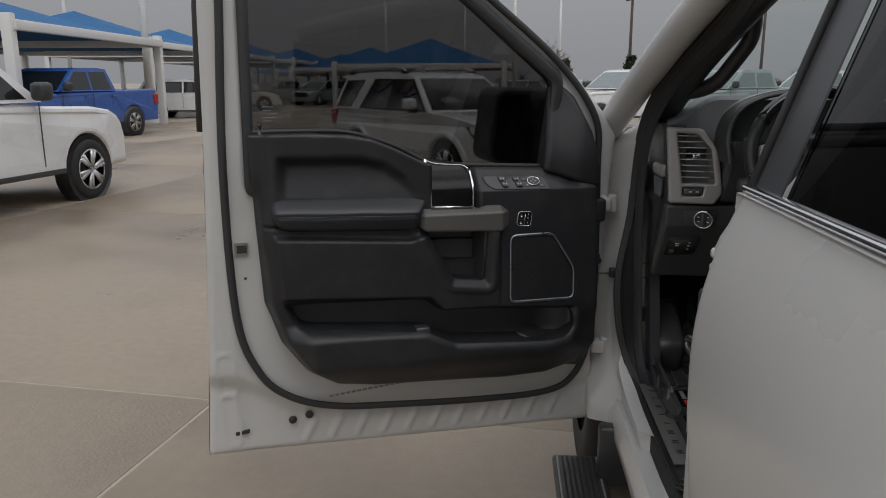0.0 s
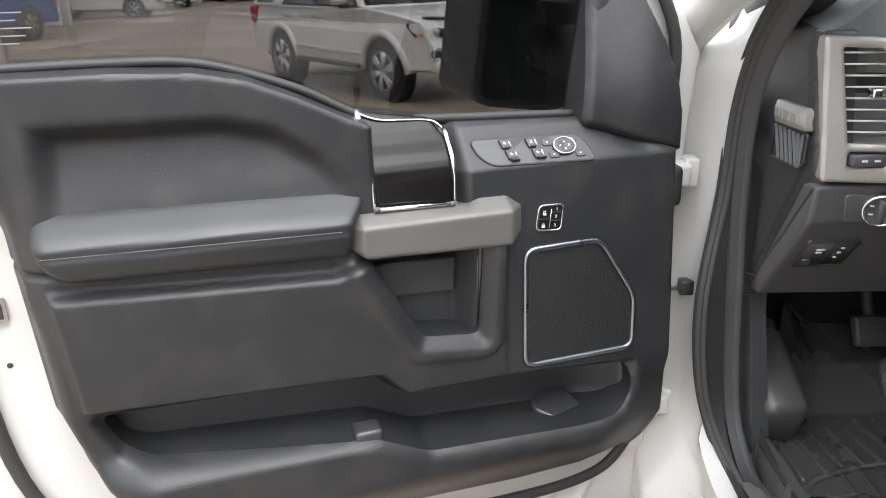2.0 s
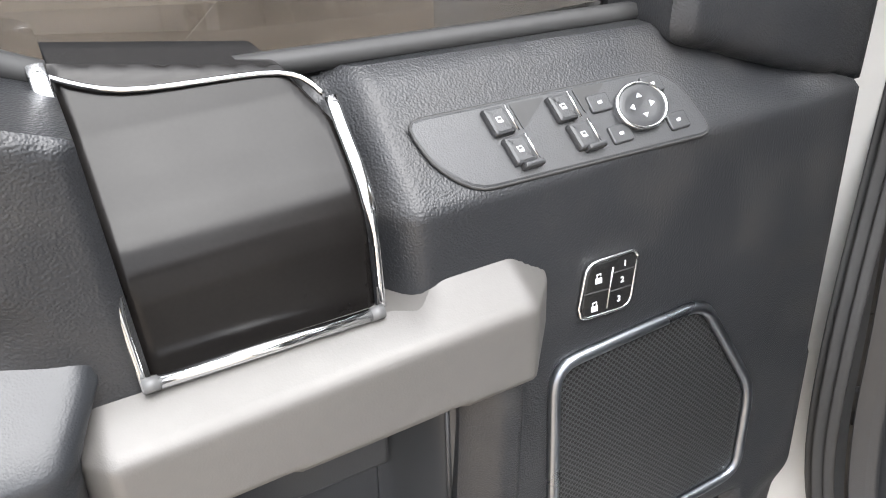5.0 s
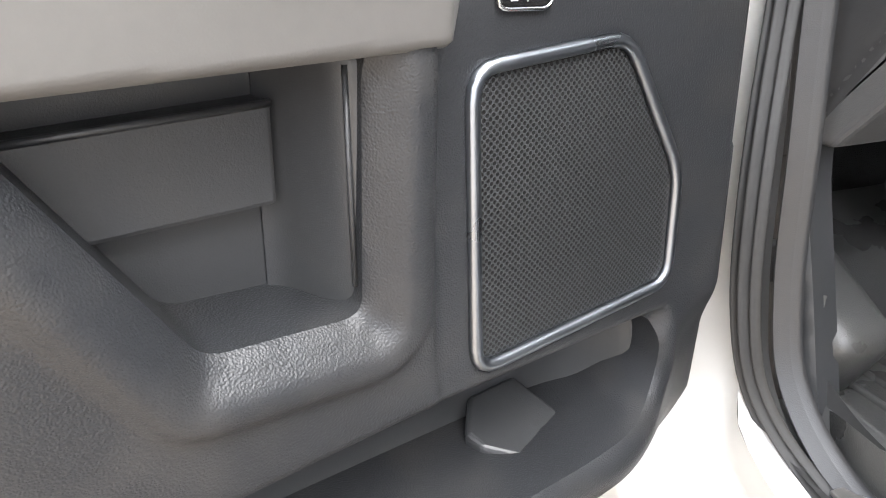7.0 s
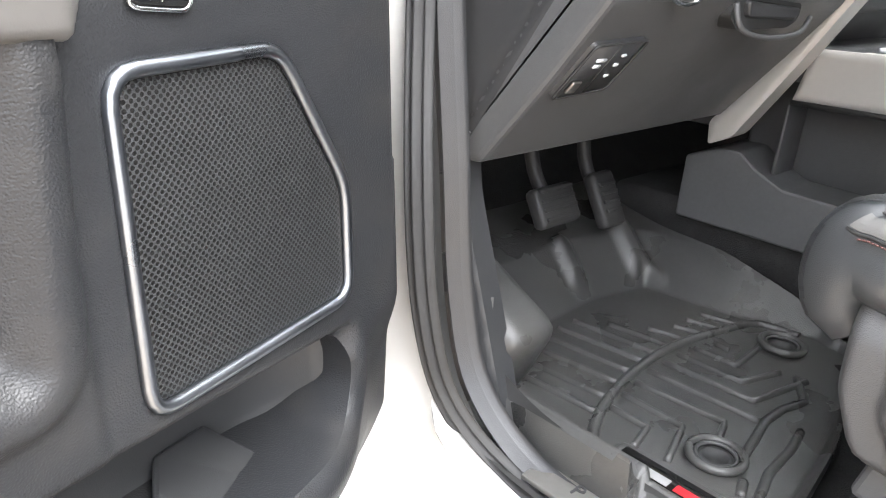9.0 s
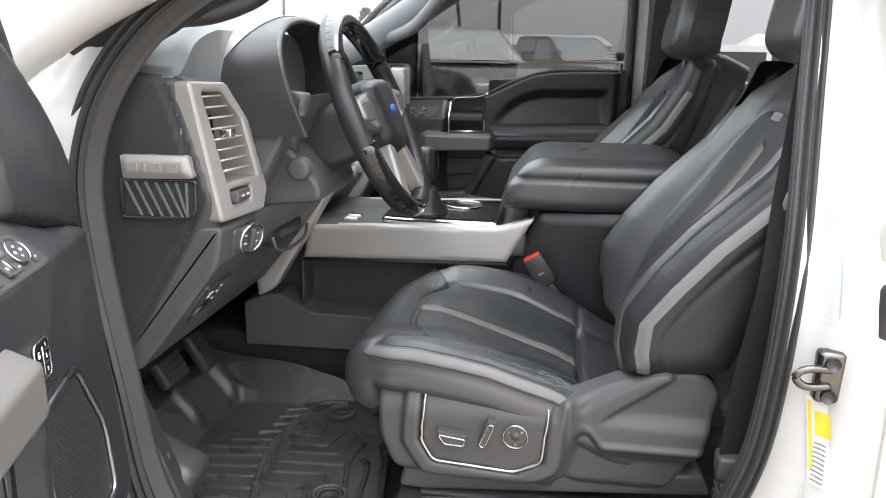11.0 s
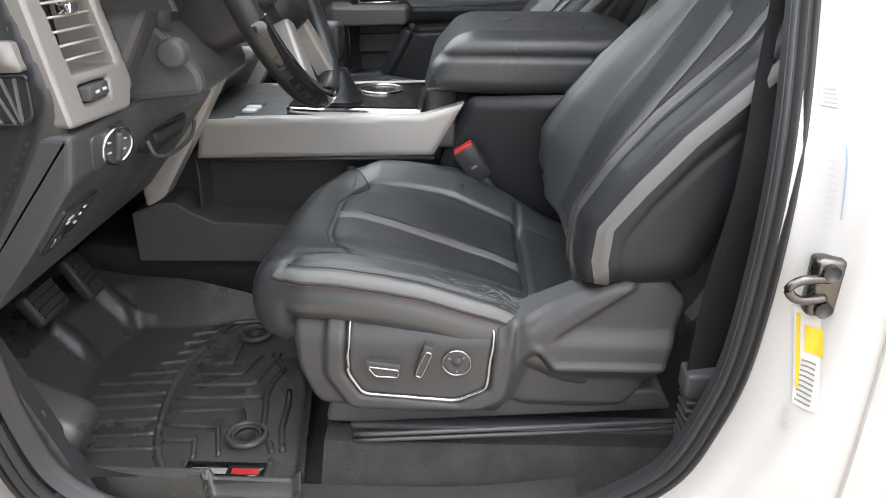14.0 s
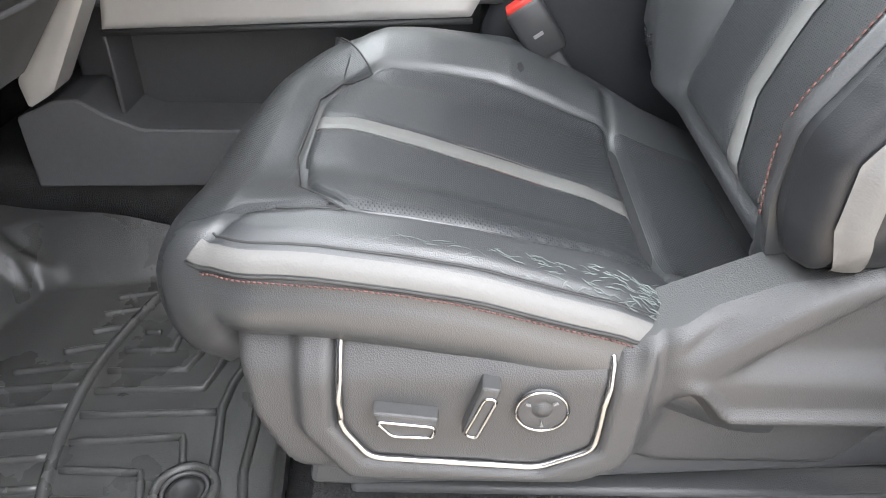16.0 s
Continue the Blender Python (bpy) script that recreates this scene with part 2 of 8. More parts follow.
JOINT = material("pale_joint_sealant", (0.36, 0.32, 0.26), 0.8, var=0.2, scale=8)
FIELD = material("dry_grass_field", (0.28, 0.19, 0.1), 0.95, var=0.3, scale=0.3, bump="noise", bscale=8, bdepth=0.05)
BLUEFABRIC = material("blue_shade_fabric", (0.008, 0.11, 0.28), 0.75, var=0.1, scale=1.0)
POST = material("white_painted_steel", (0.72, 0.72, 0.7), 0.45, var=0.06, scale=2)
TYRE = material("tyre_rubber", (0.02, 0.02, 0.02), 0.75, var=0.2, scale=8, bump="noise", bscale=90, bdepth=0.002)
ALLOY = material("silver_alloy", (0.6, 0.6, 0.6), 0.3, metal=0.8, var=0.08, scale=6)
DARKGLASS = material("dark_car_glass", (0.012, 0.014, 0.015), 0.05, var=0.1, coat=0.5, rvar=0.02)
# pale teal puts the sky's reflection into the colour of dark car glass
SKYGLASS = material("sky_painted_car_glass", (0.16, 0.2, 0.2), 0.05, var=0.15, coat=0.5, rvar=0.02)
LAMP = material("headlamp_lens", (0.55, 0.57, 0.58), 0.12, metal=0.3, var=0.15, scale=20)
TAIL = material("red_tail_lens", (0.4, 0.02, 0.02), 0.15, var=0.1)
AMBER = material("amber_lens", (0.7, 0.25, 0.04), 0.2, var=0.1)
BARK = material("grey_brown_bark", (0.1, 0.08, 0.065), 0.9, var=0.3, scale=5)
NEEDLE = material("dark_conifer_needles", (0.05, 0.07, 0.04), 0.85, var=0.3, scale=6)
TWIG = material("bare_twigs", (0.14, 0.11, 0.095), 0.95, var=0.3, scale=3)
BRICKWALL = material("tan_wall", (0.4, 0.29, 0.18), 0.85, var=0.12, scale=1.5)
SHINGLE = material("tan_roof_shingle", (0.36, 0.27, 0.16), 0.9, var=0.2, scale=3)
GREYWALL = material("pale_metal_wall", (0.5, 0.5, 0.48), 0.6, var=0.08, scale=0.5)


def paint(name, color, rough=0.28):
    return material(name, color, rough, var=0.05, scale=1.5, coat=0.6, rvar=0.05, dirt=(0.3, 0.28, 0.25), dirt_amount=0.1, dirt_scale=4)


# ---- mesh tools ----
def part(name, data, mat, parent=None, label=""):
    """Links a bmesh or a (vertices, faces) pair as one mesh object under a thing or a part."""
    me = bpy.data.meshes.new(name)
    if isinstance(data, tuple):
        me.from_pydata(data[0], [], data[1])
        me.polygons.foreach_set("use_smooth", [True] * len(me.polygons))
    else:
        data.to_mesh(me)
        data.free()
    me.materials.append(mat)
    me.update()
    ob = new(name, me)
    ob.parent = parent
    if label:
        ob["label"] = label
    return ob


def thing(name, label, category, at=(0, 0, 0), group="", kind="", m=None):
    ob = new(name)
    ob.empty_display_size = 0.05
    ob.matrix_basis = m if m is not None else Matrix.Translation(at)
    return tagged(ob, label, category, group, kind)


def sdf(poly, X, Y):
    """Signed distance to a closed outline: negative inside."""
    d = np.full(X.shape, 1e9)
    inside = np.zeros(X.shape, bool)
    q = [np.array(p, float) for p in poly]
    for a, b in zip(q, q[1:] + q[:1]):
        e = b - a
        k = np.clip(((X - a[0]) * e[0] + (Y - a[1]) * e[1]) / max(e @ e, 1e-12), 0, 1)
        d = np.minimum(d, np.hypot(X - a[0] - k * e[0], Y - a[1] - k * e[1]))
        if a[1] != b[1]:
            cross = ((a[1] > Y) != (b[1] > Y)) & (X < a[0] + (Y - a[1]) * e[0] / (b[1] - a[1]))
            inside ^= cross
    return np.where(inside, -d, d)


def along(line, X, Y):
    """Distance to an open line."""
    d = np.full(X.shape, 1e9)
    q = [np.array(p, float) for p in line]
    for a, b in zip(q, q[1:]):
        e = b - a
        k = np.clip(((X - a[0]) * e[0] + (Y - a[1]) * e[1]) / max(e @ e, 1e-12), 0, 1)
        d = np.minimum(d, np.hypot(X - a[0] - k * e[0], Y - a[1] - k * e[1]))
    return d


def step(a, b, x):
    k = np.clip((x - a) / (b - a), 0, 1)
    return k * k * (3 - 2 * k)


def rounded(poly, r, n=4):
    """The outline with its corners rounded."""
    out, q = [], [np.array(p, float) for p in poly]
    for i, b in enumerate(q):
        a, c = q[i - 1], q[(i + 1) % len(q)]
        la, lc = np.linalg.norm(a - b), np.linalg.norm(c - b)
        k = min(r, la * 0.45, lc * 0.45)
        p0, p1 = b + (a - b) / la * k, b + (c - b) / lc * k
        for j in range(n + 1):
            s = j / n
            out.append(tuple((1 - s) ** 2 * p0 + 2 * s * (1 - s) * b + s * s * p1))
    return out


DOORFRAME = ((0, 0, 0), (1, 0, 0), (0, 0, 1), (0, 1, 0))


def side(x):
    """Plane across x: first axis y, second z, height towards -x."""
    return ((x, 0, 0), (0, 1, 0), (0, 0, 1), (-1, 0, 0))


def lid(z):
    """Plane across z: first axis x, second y, height upwards."""
    return ((0, 0, z), (1, 0, 0), (0, 1, 0), (0, 0, 1))


def edge(d, r):
    """Drop of a rounded rim of radius r at the distance d from the outline."""
    k = np.clip(1 - d / r, 0, 1)
    return r * (1 - np.sqrt(1 - k * k * 0.998))


def relief(outline, height, frame3, cell=0.006, back=None, holes=()):
    """A moulded sheet: a fine grid cut to an outline, raised by height(u, v, inside distance), with sides down to back."""
    o, ua, va, wa = (np.array(k, float) for k in frame3)
    P = np.array(outline)
    lo, hi = P.min(0) - cell, P.max(0) + cell
    nu, nv = (int(np.ceil((hi[i] - lo[i]) / cell)) + 1 for i in (0, 1))
    X, Y = np.meshgrid(lo[0] + cell * np.arange(nu), lo[1] + cell * np.arange(nv), indexing="ij")

    def dist(x, y):
        d = sdf(outline, x, y)
        for h in holes:
            d = np.maximum(d, -sdf(h, x, y))
        return d
    d = dist(X, Y)
    near = np.abs(d) <= 0.52 * cell
    for _ in range(3):
        e = cell * 0.05
        gx, gy = (dist(X + e, Y) - dist(X - e, Y)) / (2 * e), (dist(X, Y + e) - dist(X, Y - e)) / (2 * e)
        g = np.maximum(gx * gx + gy * gy, 0.25)
        X, Y = np.where(near, X - d * gx / g, X), np.where(near, Y - d * gy / g, Y)
        d = np.where(near, dist(X, Y), d)
    keep = (d < 0) | near
    index = -np.ones(X.shape, int)
    index[keep] = np.arange(keep.sum())
    flat_u, flat_v = X[keep].tolist(), Y[keep].tolist()
    flip = np.dot(np.cross(ua, va), wa) < 0
    faces, count = [], {}
    for i in range(nu - 1):
        for j in range(nv - 1):
            c = [k for k in (index[i, j], index[i + 1, j], index[i + 1, j + 1], index[i, j + 1]) if k >= 0]
            if len(c) >= 3:
                ring = [(flat_u[k], flat_v[k]) for k in c]
                if abs(sum(p[0] * q[1] - q[0] * p[1] for p, q in zip(ring, ring[1:] + ring[:1]))) < 0.2 * cell * cell:
                    continue
                f = tuple(int(k) for k in (reversed(c) if flip else c))
                faces.append(f)
                for p, q in zip(f, f[1:] + f[:1]):
                    count[(p, q)] = count.get((p, q), 0) + 1
    # every vertex of the rim is drawn onto the outline
    U, V, Dk = X[keep], Y[keep], d[keep]
    rim = [(p, q) for p, q in count if (q, p) not in count]
    on = np.zeros(len(U), bool)
    on[[p for p, q in rim]] = True
    x, y = U[on], V[on]
    for _ in range(4):
        e = cell * 0.05
        r = dist(x, y)
        gx, gy = (dist(x + e, y) - dist(x - e, y)) / (2 * e), (dist(x, y + e) - dist(x, y - e)) / (2 * e)
        g = np.maximum(gx * gx + gy * gy, 0.3)
        x, y = x - r * gx / g, y - r * gy / g
    far = np.hypot(x - U[on], y - V[on]) > 2.4 * cell
    U[on], V[on] = np.where(far, U[on], x), np.where(far, V[on], y)
    inner = np.maximum(-Dk, 0)
    inner[on] = 0
    H = height(U, V, inner) * np.ones_like(U)
    verts = (o + U[:, None] * ua + V[:, None] * va + H[:, None] * wa)
    verts = verts.tolist()
    if back is not None:
        flat = np.stack([U, V], 1)
        made = {}
        for a, b in rim:
            ring = []
            for k in (a, b):
                if k not in made:
                    q = o + flat[k][0] * ua + flat[k][1] * va + back * wa
                    made[k] = (len(verts), len(verts) + 1)
                    verts.append(list(verts[k]))
                    verts.append(q.tolist())
                ring.append(made[k])
            faces.append((ring[1][0], ring[0][0], ring[0][1], ring[1][1]))
    return verts, faces


def curve_points(pts, n=8, closed=False):
    """A smooth line through points (Catmull-Rom)."""
    q = [Vector(p) for p in pts]
    out = []
    m = len(q)
    for i in range(m if closed else m - 1):
        a, b, c, d = (q[k % m] if closed else q[min(max(k, 0), m - 1)] for k in (i - 1, i, i + 1, i + 2))
        for j in range(n):
            t = j / n
            out.append(0.5 * ((2 * b) + (c - a) * t + (2 * a - 5 * b + 4 * c - d) * t * t + (3 * b - a - 3 * c + d) * t ** 3))
    if not closed:
        out.append(q[-1])
    return out


def tube(pts, r, sides=8, closed=False, flat=1.0, up=(0, 0, 1)):
    """A round or flattened bar along a line; r may be a number or one radius a point."""
    pts = [Vector(p) for p in pts]
    m = len(pts)
    verts, faces = [], []
    for i, p in enumerate(pts):
        a, b = (pts[(i - 1) % m], pts[(i + 1) % m]) if closed else (pts[max(i - 1, 0)], pts[min(i + 1, m - 1)])
        t = (b - a).normalized()
        s = t.cross(Vector(up))
        if s.length < 1e-3:
            s = t.cross(Vector((1, 0.3, 0.1)))
        s.normalize()
        w = s.cross(t)
        k = r[i] if isinstance(r, (list, tuple)) else r
        for j in range(sides):
            an = 2 * math.pi * j / sides
            verts.append(p + s * (math.cos(an) * k) + w * (math.sin(an) * k * flat))
    for i in range(m if closed else m - 1):
        for j in range(sides):
            a, b = i * sides + j, i * sides + (j + 1) % sides
            c, d = ((i + 1) % m) * sides + (j + 1) % sides, ((i + 1) % m) * sides + j
            faces.append((a, b, c, d))
    if not closed:
        faces.append(tuple(range(sides - 1, -1, -1)))
        faces.append(tuple((m - 1) * sides + j for j in range(sides)))
    return [tuple(v) for v in verts], faces


def box(lo, hi, r=0.0, seg=2, taper=None):
    """A block between two corners with rounded edges; taper scales its top."""
    bm = bmesh.new()
    bmesh.ops.create_cube(bm, size=1)
    lo, hi = Vector(lo), Vector(hi)
    for v in bm.verts:
        k = Vector((v.co.x, v.co.y, v.co.z))
        if taper and k.z > 0:
            k.x, k.y = k.x * taper[0], k.y * taper[1]
        v.co = (lo + hi) / 2 + Vector([k[i] * (hi - lo)[i] for i in range(3)])
    if r:
        bmesh.ops.bevel(bm, geom=bm.edges[:], offset=r, segments=seg, affect="EDGES", profile=0.5)
        for f in bm.faces:
            f.smooth = True
    return bm


def slab(outline, frame3, w0, w1, r=0.0, seg=2):
    """An outline drawn out from w0 to w1, its front rim rounded."""
    o, ua, va, wa = (Vector(k) for k in frame3)
    bm = bmesh.new()
    a = [bm.verts.new(o + ua * u + va * v + wa * w0) for u, v in outline]
    b = [bm.verts.new(o + ua * u + va * v + wa * w1) for u, v in outline]
    n = len(a)
    bm.faces.new(a)
    front = bm.faces.new(b)
    for i in range(n):
        bm.faces.new((a[i], a[(i + 1) % n], b[(i + 1) % n], b[i]))
    bmesh.ops.recalc_face_normals(bm, faces=bm.faces[:])
    if r:
        bmesh.ops.bevel(bm, geom=list(front.edges), offset=r, segments=seg, affect="EDGES", profile=0.5)
    return bm


def lathe(profile, n=24, axis="z", centre=(0, 0, 0)):
    """A turned body from (radius, height) pairs round an axis."""
    verts, faces = [], []
    for r, h in profile:
        for j in range(n):
            a = 2 * math.pi * j / n
            p = (r * math.cos(a), r * math.sin(a), h)
            p = {"z": p, "x": (p[2], p[0], p[1]), "y": (p[0], p[2], p[1])}[axis]
            verts.append(tuple(p[i] + centre[i] for i in range(3)))
    for i in range(len(profile) - 1):
        for j in range(n):
            a, b = i * n + j, i * n + (j + 1) % n
            faces.append((a, b, b + n, a + n))
    for k in (0, len(profile) - 1):
        if profile[k][0] > 1e-5:
            faces.append(tuple(k * n + j for j in range(n)))
    return verts, faces


def turned(data, m):
    """Vertices and faces moved by a matrix."""
    return [tuple(m @ Vector(v)) for v in data[0]], data[1]


def joined(*datas):
    verts, faces = [], []
    for v, f in datas:
        k = len(verts)
        verts += v
        faces += [tuple(i + k for i in q) for q in f]
    return verts, faces


def plain(bm):
    """A bmesh as vertices and faces."""
    bm.verts.index_update()
    out = [tuple(v.co) for v in bm.verts], [tuple(v.index for v in f.verts) for f in bm.faces]
    bm.free()
    return out


def stitches(pts, mat, parent, size=0.0009, pitch=0.006, name="stitching"):
    """A row of short threads along a line, as one part."""
    line = curve_points(pts, 24)
    out, run, want = [], 0.0, 0.0
    for a, b in zip(line, line[1:]):
        way = b - a
        while want < run + way.length:
            t = way.normalized()
            c = a + t * (want - run)
            out.append(tube([c - t * pitch * 0.36, c + t * pitch * 0.36], size, 4))
            want += pitch
        run += way.length
    return part(name, joined(*out), mat, parent)


def ribbon(a, b, lift=None, n=4, bulge=0.0):
    """A strip between two lines of equal count, swollen outwards along lift."""
    verts, faces = [], []
    lift = Vector(lift or (0, 0, 0))
    for p, q in zip(a, b):
        for k in range(n + 1):
            t = k / n
            verts.append(tuple(Vector(p).lerp(Vector(q), t) + lift * (bulge * 4 * t * (1 - t))))
    for i in range(len(a) - 1):
        for k in range(n):
            j = i * (n + 1) + k
            faces.append((j, j + 1, j + n + 2, j + n + 1))
    return verts, faces


# ---- ground: slabs of a wet concrete lot, dry field beyond ----
ground = tagged(part("ground", ([(-900, -900, -0.004), (900, -900, -0.004), (900, 900, -0.004), (-900, 900, -0.004)], [(0, 1, 2, 3)]), JOINT), "flat ground under the concrete car lot", "ground", kind="structure")
field = tagged(part("dry_field", relief([(24, -80), (120, -80), (120, 90), (26, 60), (24, 20)], lambda u, v, d: 0.02 * np.sin(u * 2.1) * np.sin(v * 1.7), lid(0.0), 2.0, back=-0.05), FIELD), "dry tan grass field beyond the lot", "grass", kind="stuff")
lot = thing("pavement", "wet tan concrete paving slabs with pale joints", "pavement", kind="structure", m=pose(-1.235, 3.33, 0, 0, 0, -7))
PITCH = 4.85


# ---- the front door, in its own frame: x from the hinge to the latch, y towards the cabin, z up ----
PANEL = [(0.985, 1.405), (0.978, 1.168), (0.966, 0.955), (0.925, 0.844), (0.86, 0.765), (0.79, 0.71), (0.68, 0.69), (0.48, 0.681), (0.29, 0.672), (0.168, 0.676), (0.072, 0.71), (0.029, 0.788),
         (0.029, 0.87), (0.034, 1.246), (0.175, 1.296), (0.41, 1.305), (0.49, 1.309), (0.545, 1.331), (0.61, 1.363), (0.67, 1.388), (0.73, 1.4), (0.83, 1.405)]
RECESS = [(0.925, 1.356), (0.70, 1.352), (0.635, 1.335), (0.58, 1.297), (0.545, 1.255), (0.53, 1.2), (0.93, 1.2)]
POD = [(0.94, 1.15), (0.58, 1.128), (0.53, 1.145), (0.30, 1.16), (0.30, 0.905), (0.488, 0.908), (0.528, 0.95), (0.925, 0.972)]
WELL = [(0.545, 1.165), (0.457, 1.006), (0.369, 0.996), (0.361, 1.165)]
POCKET = [(0.906, 0.958), (0.88, 0.905), (0.85, 0.892), (0.54, 0.868), (0.46, 0.829), (0.2, 0.814), (0.128, 0.818), (0.1, 0.85), (0.106, 0.897), (0.35, 0.912), (0.497, 0.913), (0.535, 0.948)]
SPEAKER = rounded([(0.293, 1.117), (0.167, 1.119), (0.104, 1.019), (0.105, 0.93), (0.295, 0.93)], 0.018)
BLOCK = [(0.516, 1.329), (0.514, 1.185), (0.403, 1.185), (0.401, 1.288), (0.417, 1.313)]
ARM = rounded([(0.934, 1.252), (0.938, 1.215), (0.930, 1.185), (0.906, 1.161), (0.555, 1.146), (0.55, 1.196), (0.526, 1.225), (0.528, 1.243)], 0.012)


def panel_height(u, v, d):
    rear = np.where(v > 1.15, step(0.40, 0.402, u), step(0.322, 0.331, u))
    w = 0.03 + 0.0 * u
    w = w - 0.028 * step(0.0, 0.035, -sdf(RECESS, u, v)) * step(1.19, 1.335, v)
    # the rear frame of the panel lies flatter than the pad between
    w = w - 0.012 * step(0.93, 0.955, u)
    # front part leans back towards the top and turns into the switch ledge
    front = 0.047 - 0.07 * (v - 0.93) - 0.9 * np.clip(v - 1.243, 0, 1)
    w = w * rear + front * (1 - rear)
    # bulging lower pad
    w = w + 0.02 * step(0.0, 0.014, -sdf(POD, u, v)) * rear
    w = w - 0.014 * step(0.006, 0.0, np.abs(v - (1.163 + 0.03 * (u - 0.75)))) * step(0.52, 0.56, u)
    # seat of the gloss block, rounded corner beside it
    w = w - 0.022 * step(0.374, 0.398, u) * (u < 0.402) * step(1.14, 1.2, v)
    w = w - 0.075 * step(1.262, 1.3, v) * (u > 0.4) * (u < 0.44)
    # raised rim round the pull cup
    rim = sdf(WELL, u, v)
    w = w + 0.006 * step(0.04, 0.03, rim) * step(1.17, 1.12, v)
    w = w - 0.014 * step(0.022, 0.0, rim) * step(1.16, 1.12, v)
    # front of the map pocket: a chamfer below its mouth, then a bulging face
    p = sdf(POCKET, u, v)
    low = step(0.91, 0.86, v)
    face = 0.016 + (0.024 + 0.04 * step(0.03, 0.17, u) * step(0.93, 0.84, u)) * step(0.685, 0.80, v) - 0.007 * step(0.016, 0.0, p) * step(0.91, 0.88, v)
    w = w * (1 - low) + low * face
    w = w - 0.012 * step(0.012, 0.0, p) * step(0.87, 0.9, v)
    # seat of the speaker cover
    s = sdf(SPEAKER, u, v)
    w = w - 0.004 * step(0.006, -0.002, s)
    # rolled outer rim down to the metal
    o = np.maximum(-sdf(PANEL, u, v), 0)
    w = w - 0.055 * step(0.035, 0.0, o) ** 2 * step(1.3, 1.2, v) * step(0.06, 0.12, u) - edge(d, 0.005)
    return w


def arm_height(u, v, d):
    top = 1.252 - 0.03 * (0.93 - u)
    w = 0.064 - 0.045 * step(top - 0.05, top + 0.004, v) - 0.012 * step(1.19, 1.14, v)
    w = w - 0.004 * step(0.005, 0.0, np.abs(v - (top - 0.05)))
    return w - edge(d, 0.016)


def soften(data, r):
    """The same closed shape with rounded edges."""
    bm = bmesh.new()
    vs = [bm.verts.new(p) for p in data[0]]
    for f in data[1]:
        bm.faces.new([vs[k] for k in f])
    bmesh.ops.recalc_face_normals(bm, faces=bm.faces[:])
    bmesh.ops.bevel(bm, geom=bm.edges[:], offset=r, segments=3, profile=0.5, affect="EDGES")
    return bm


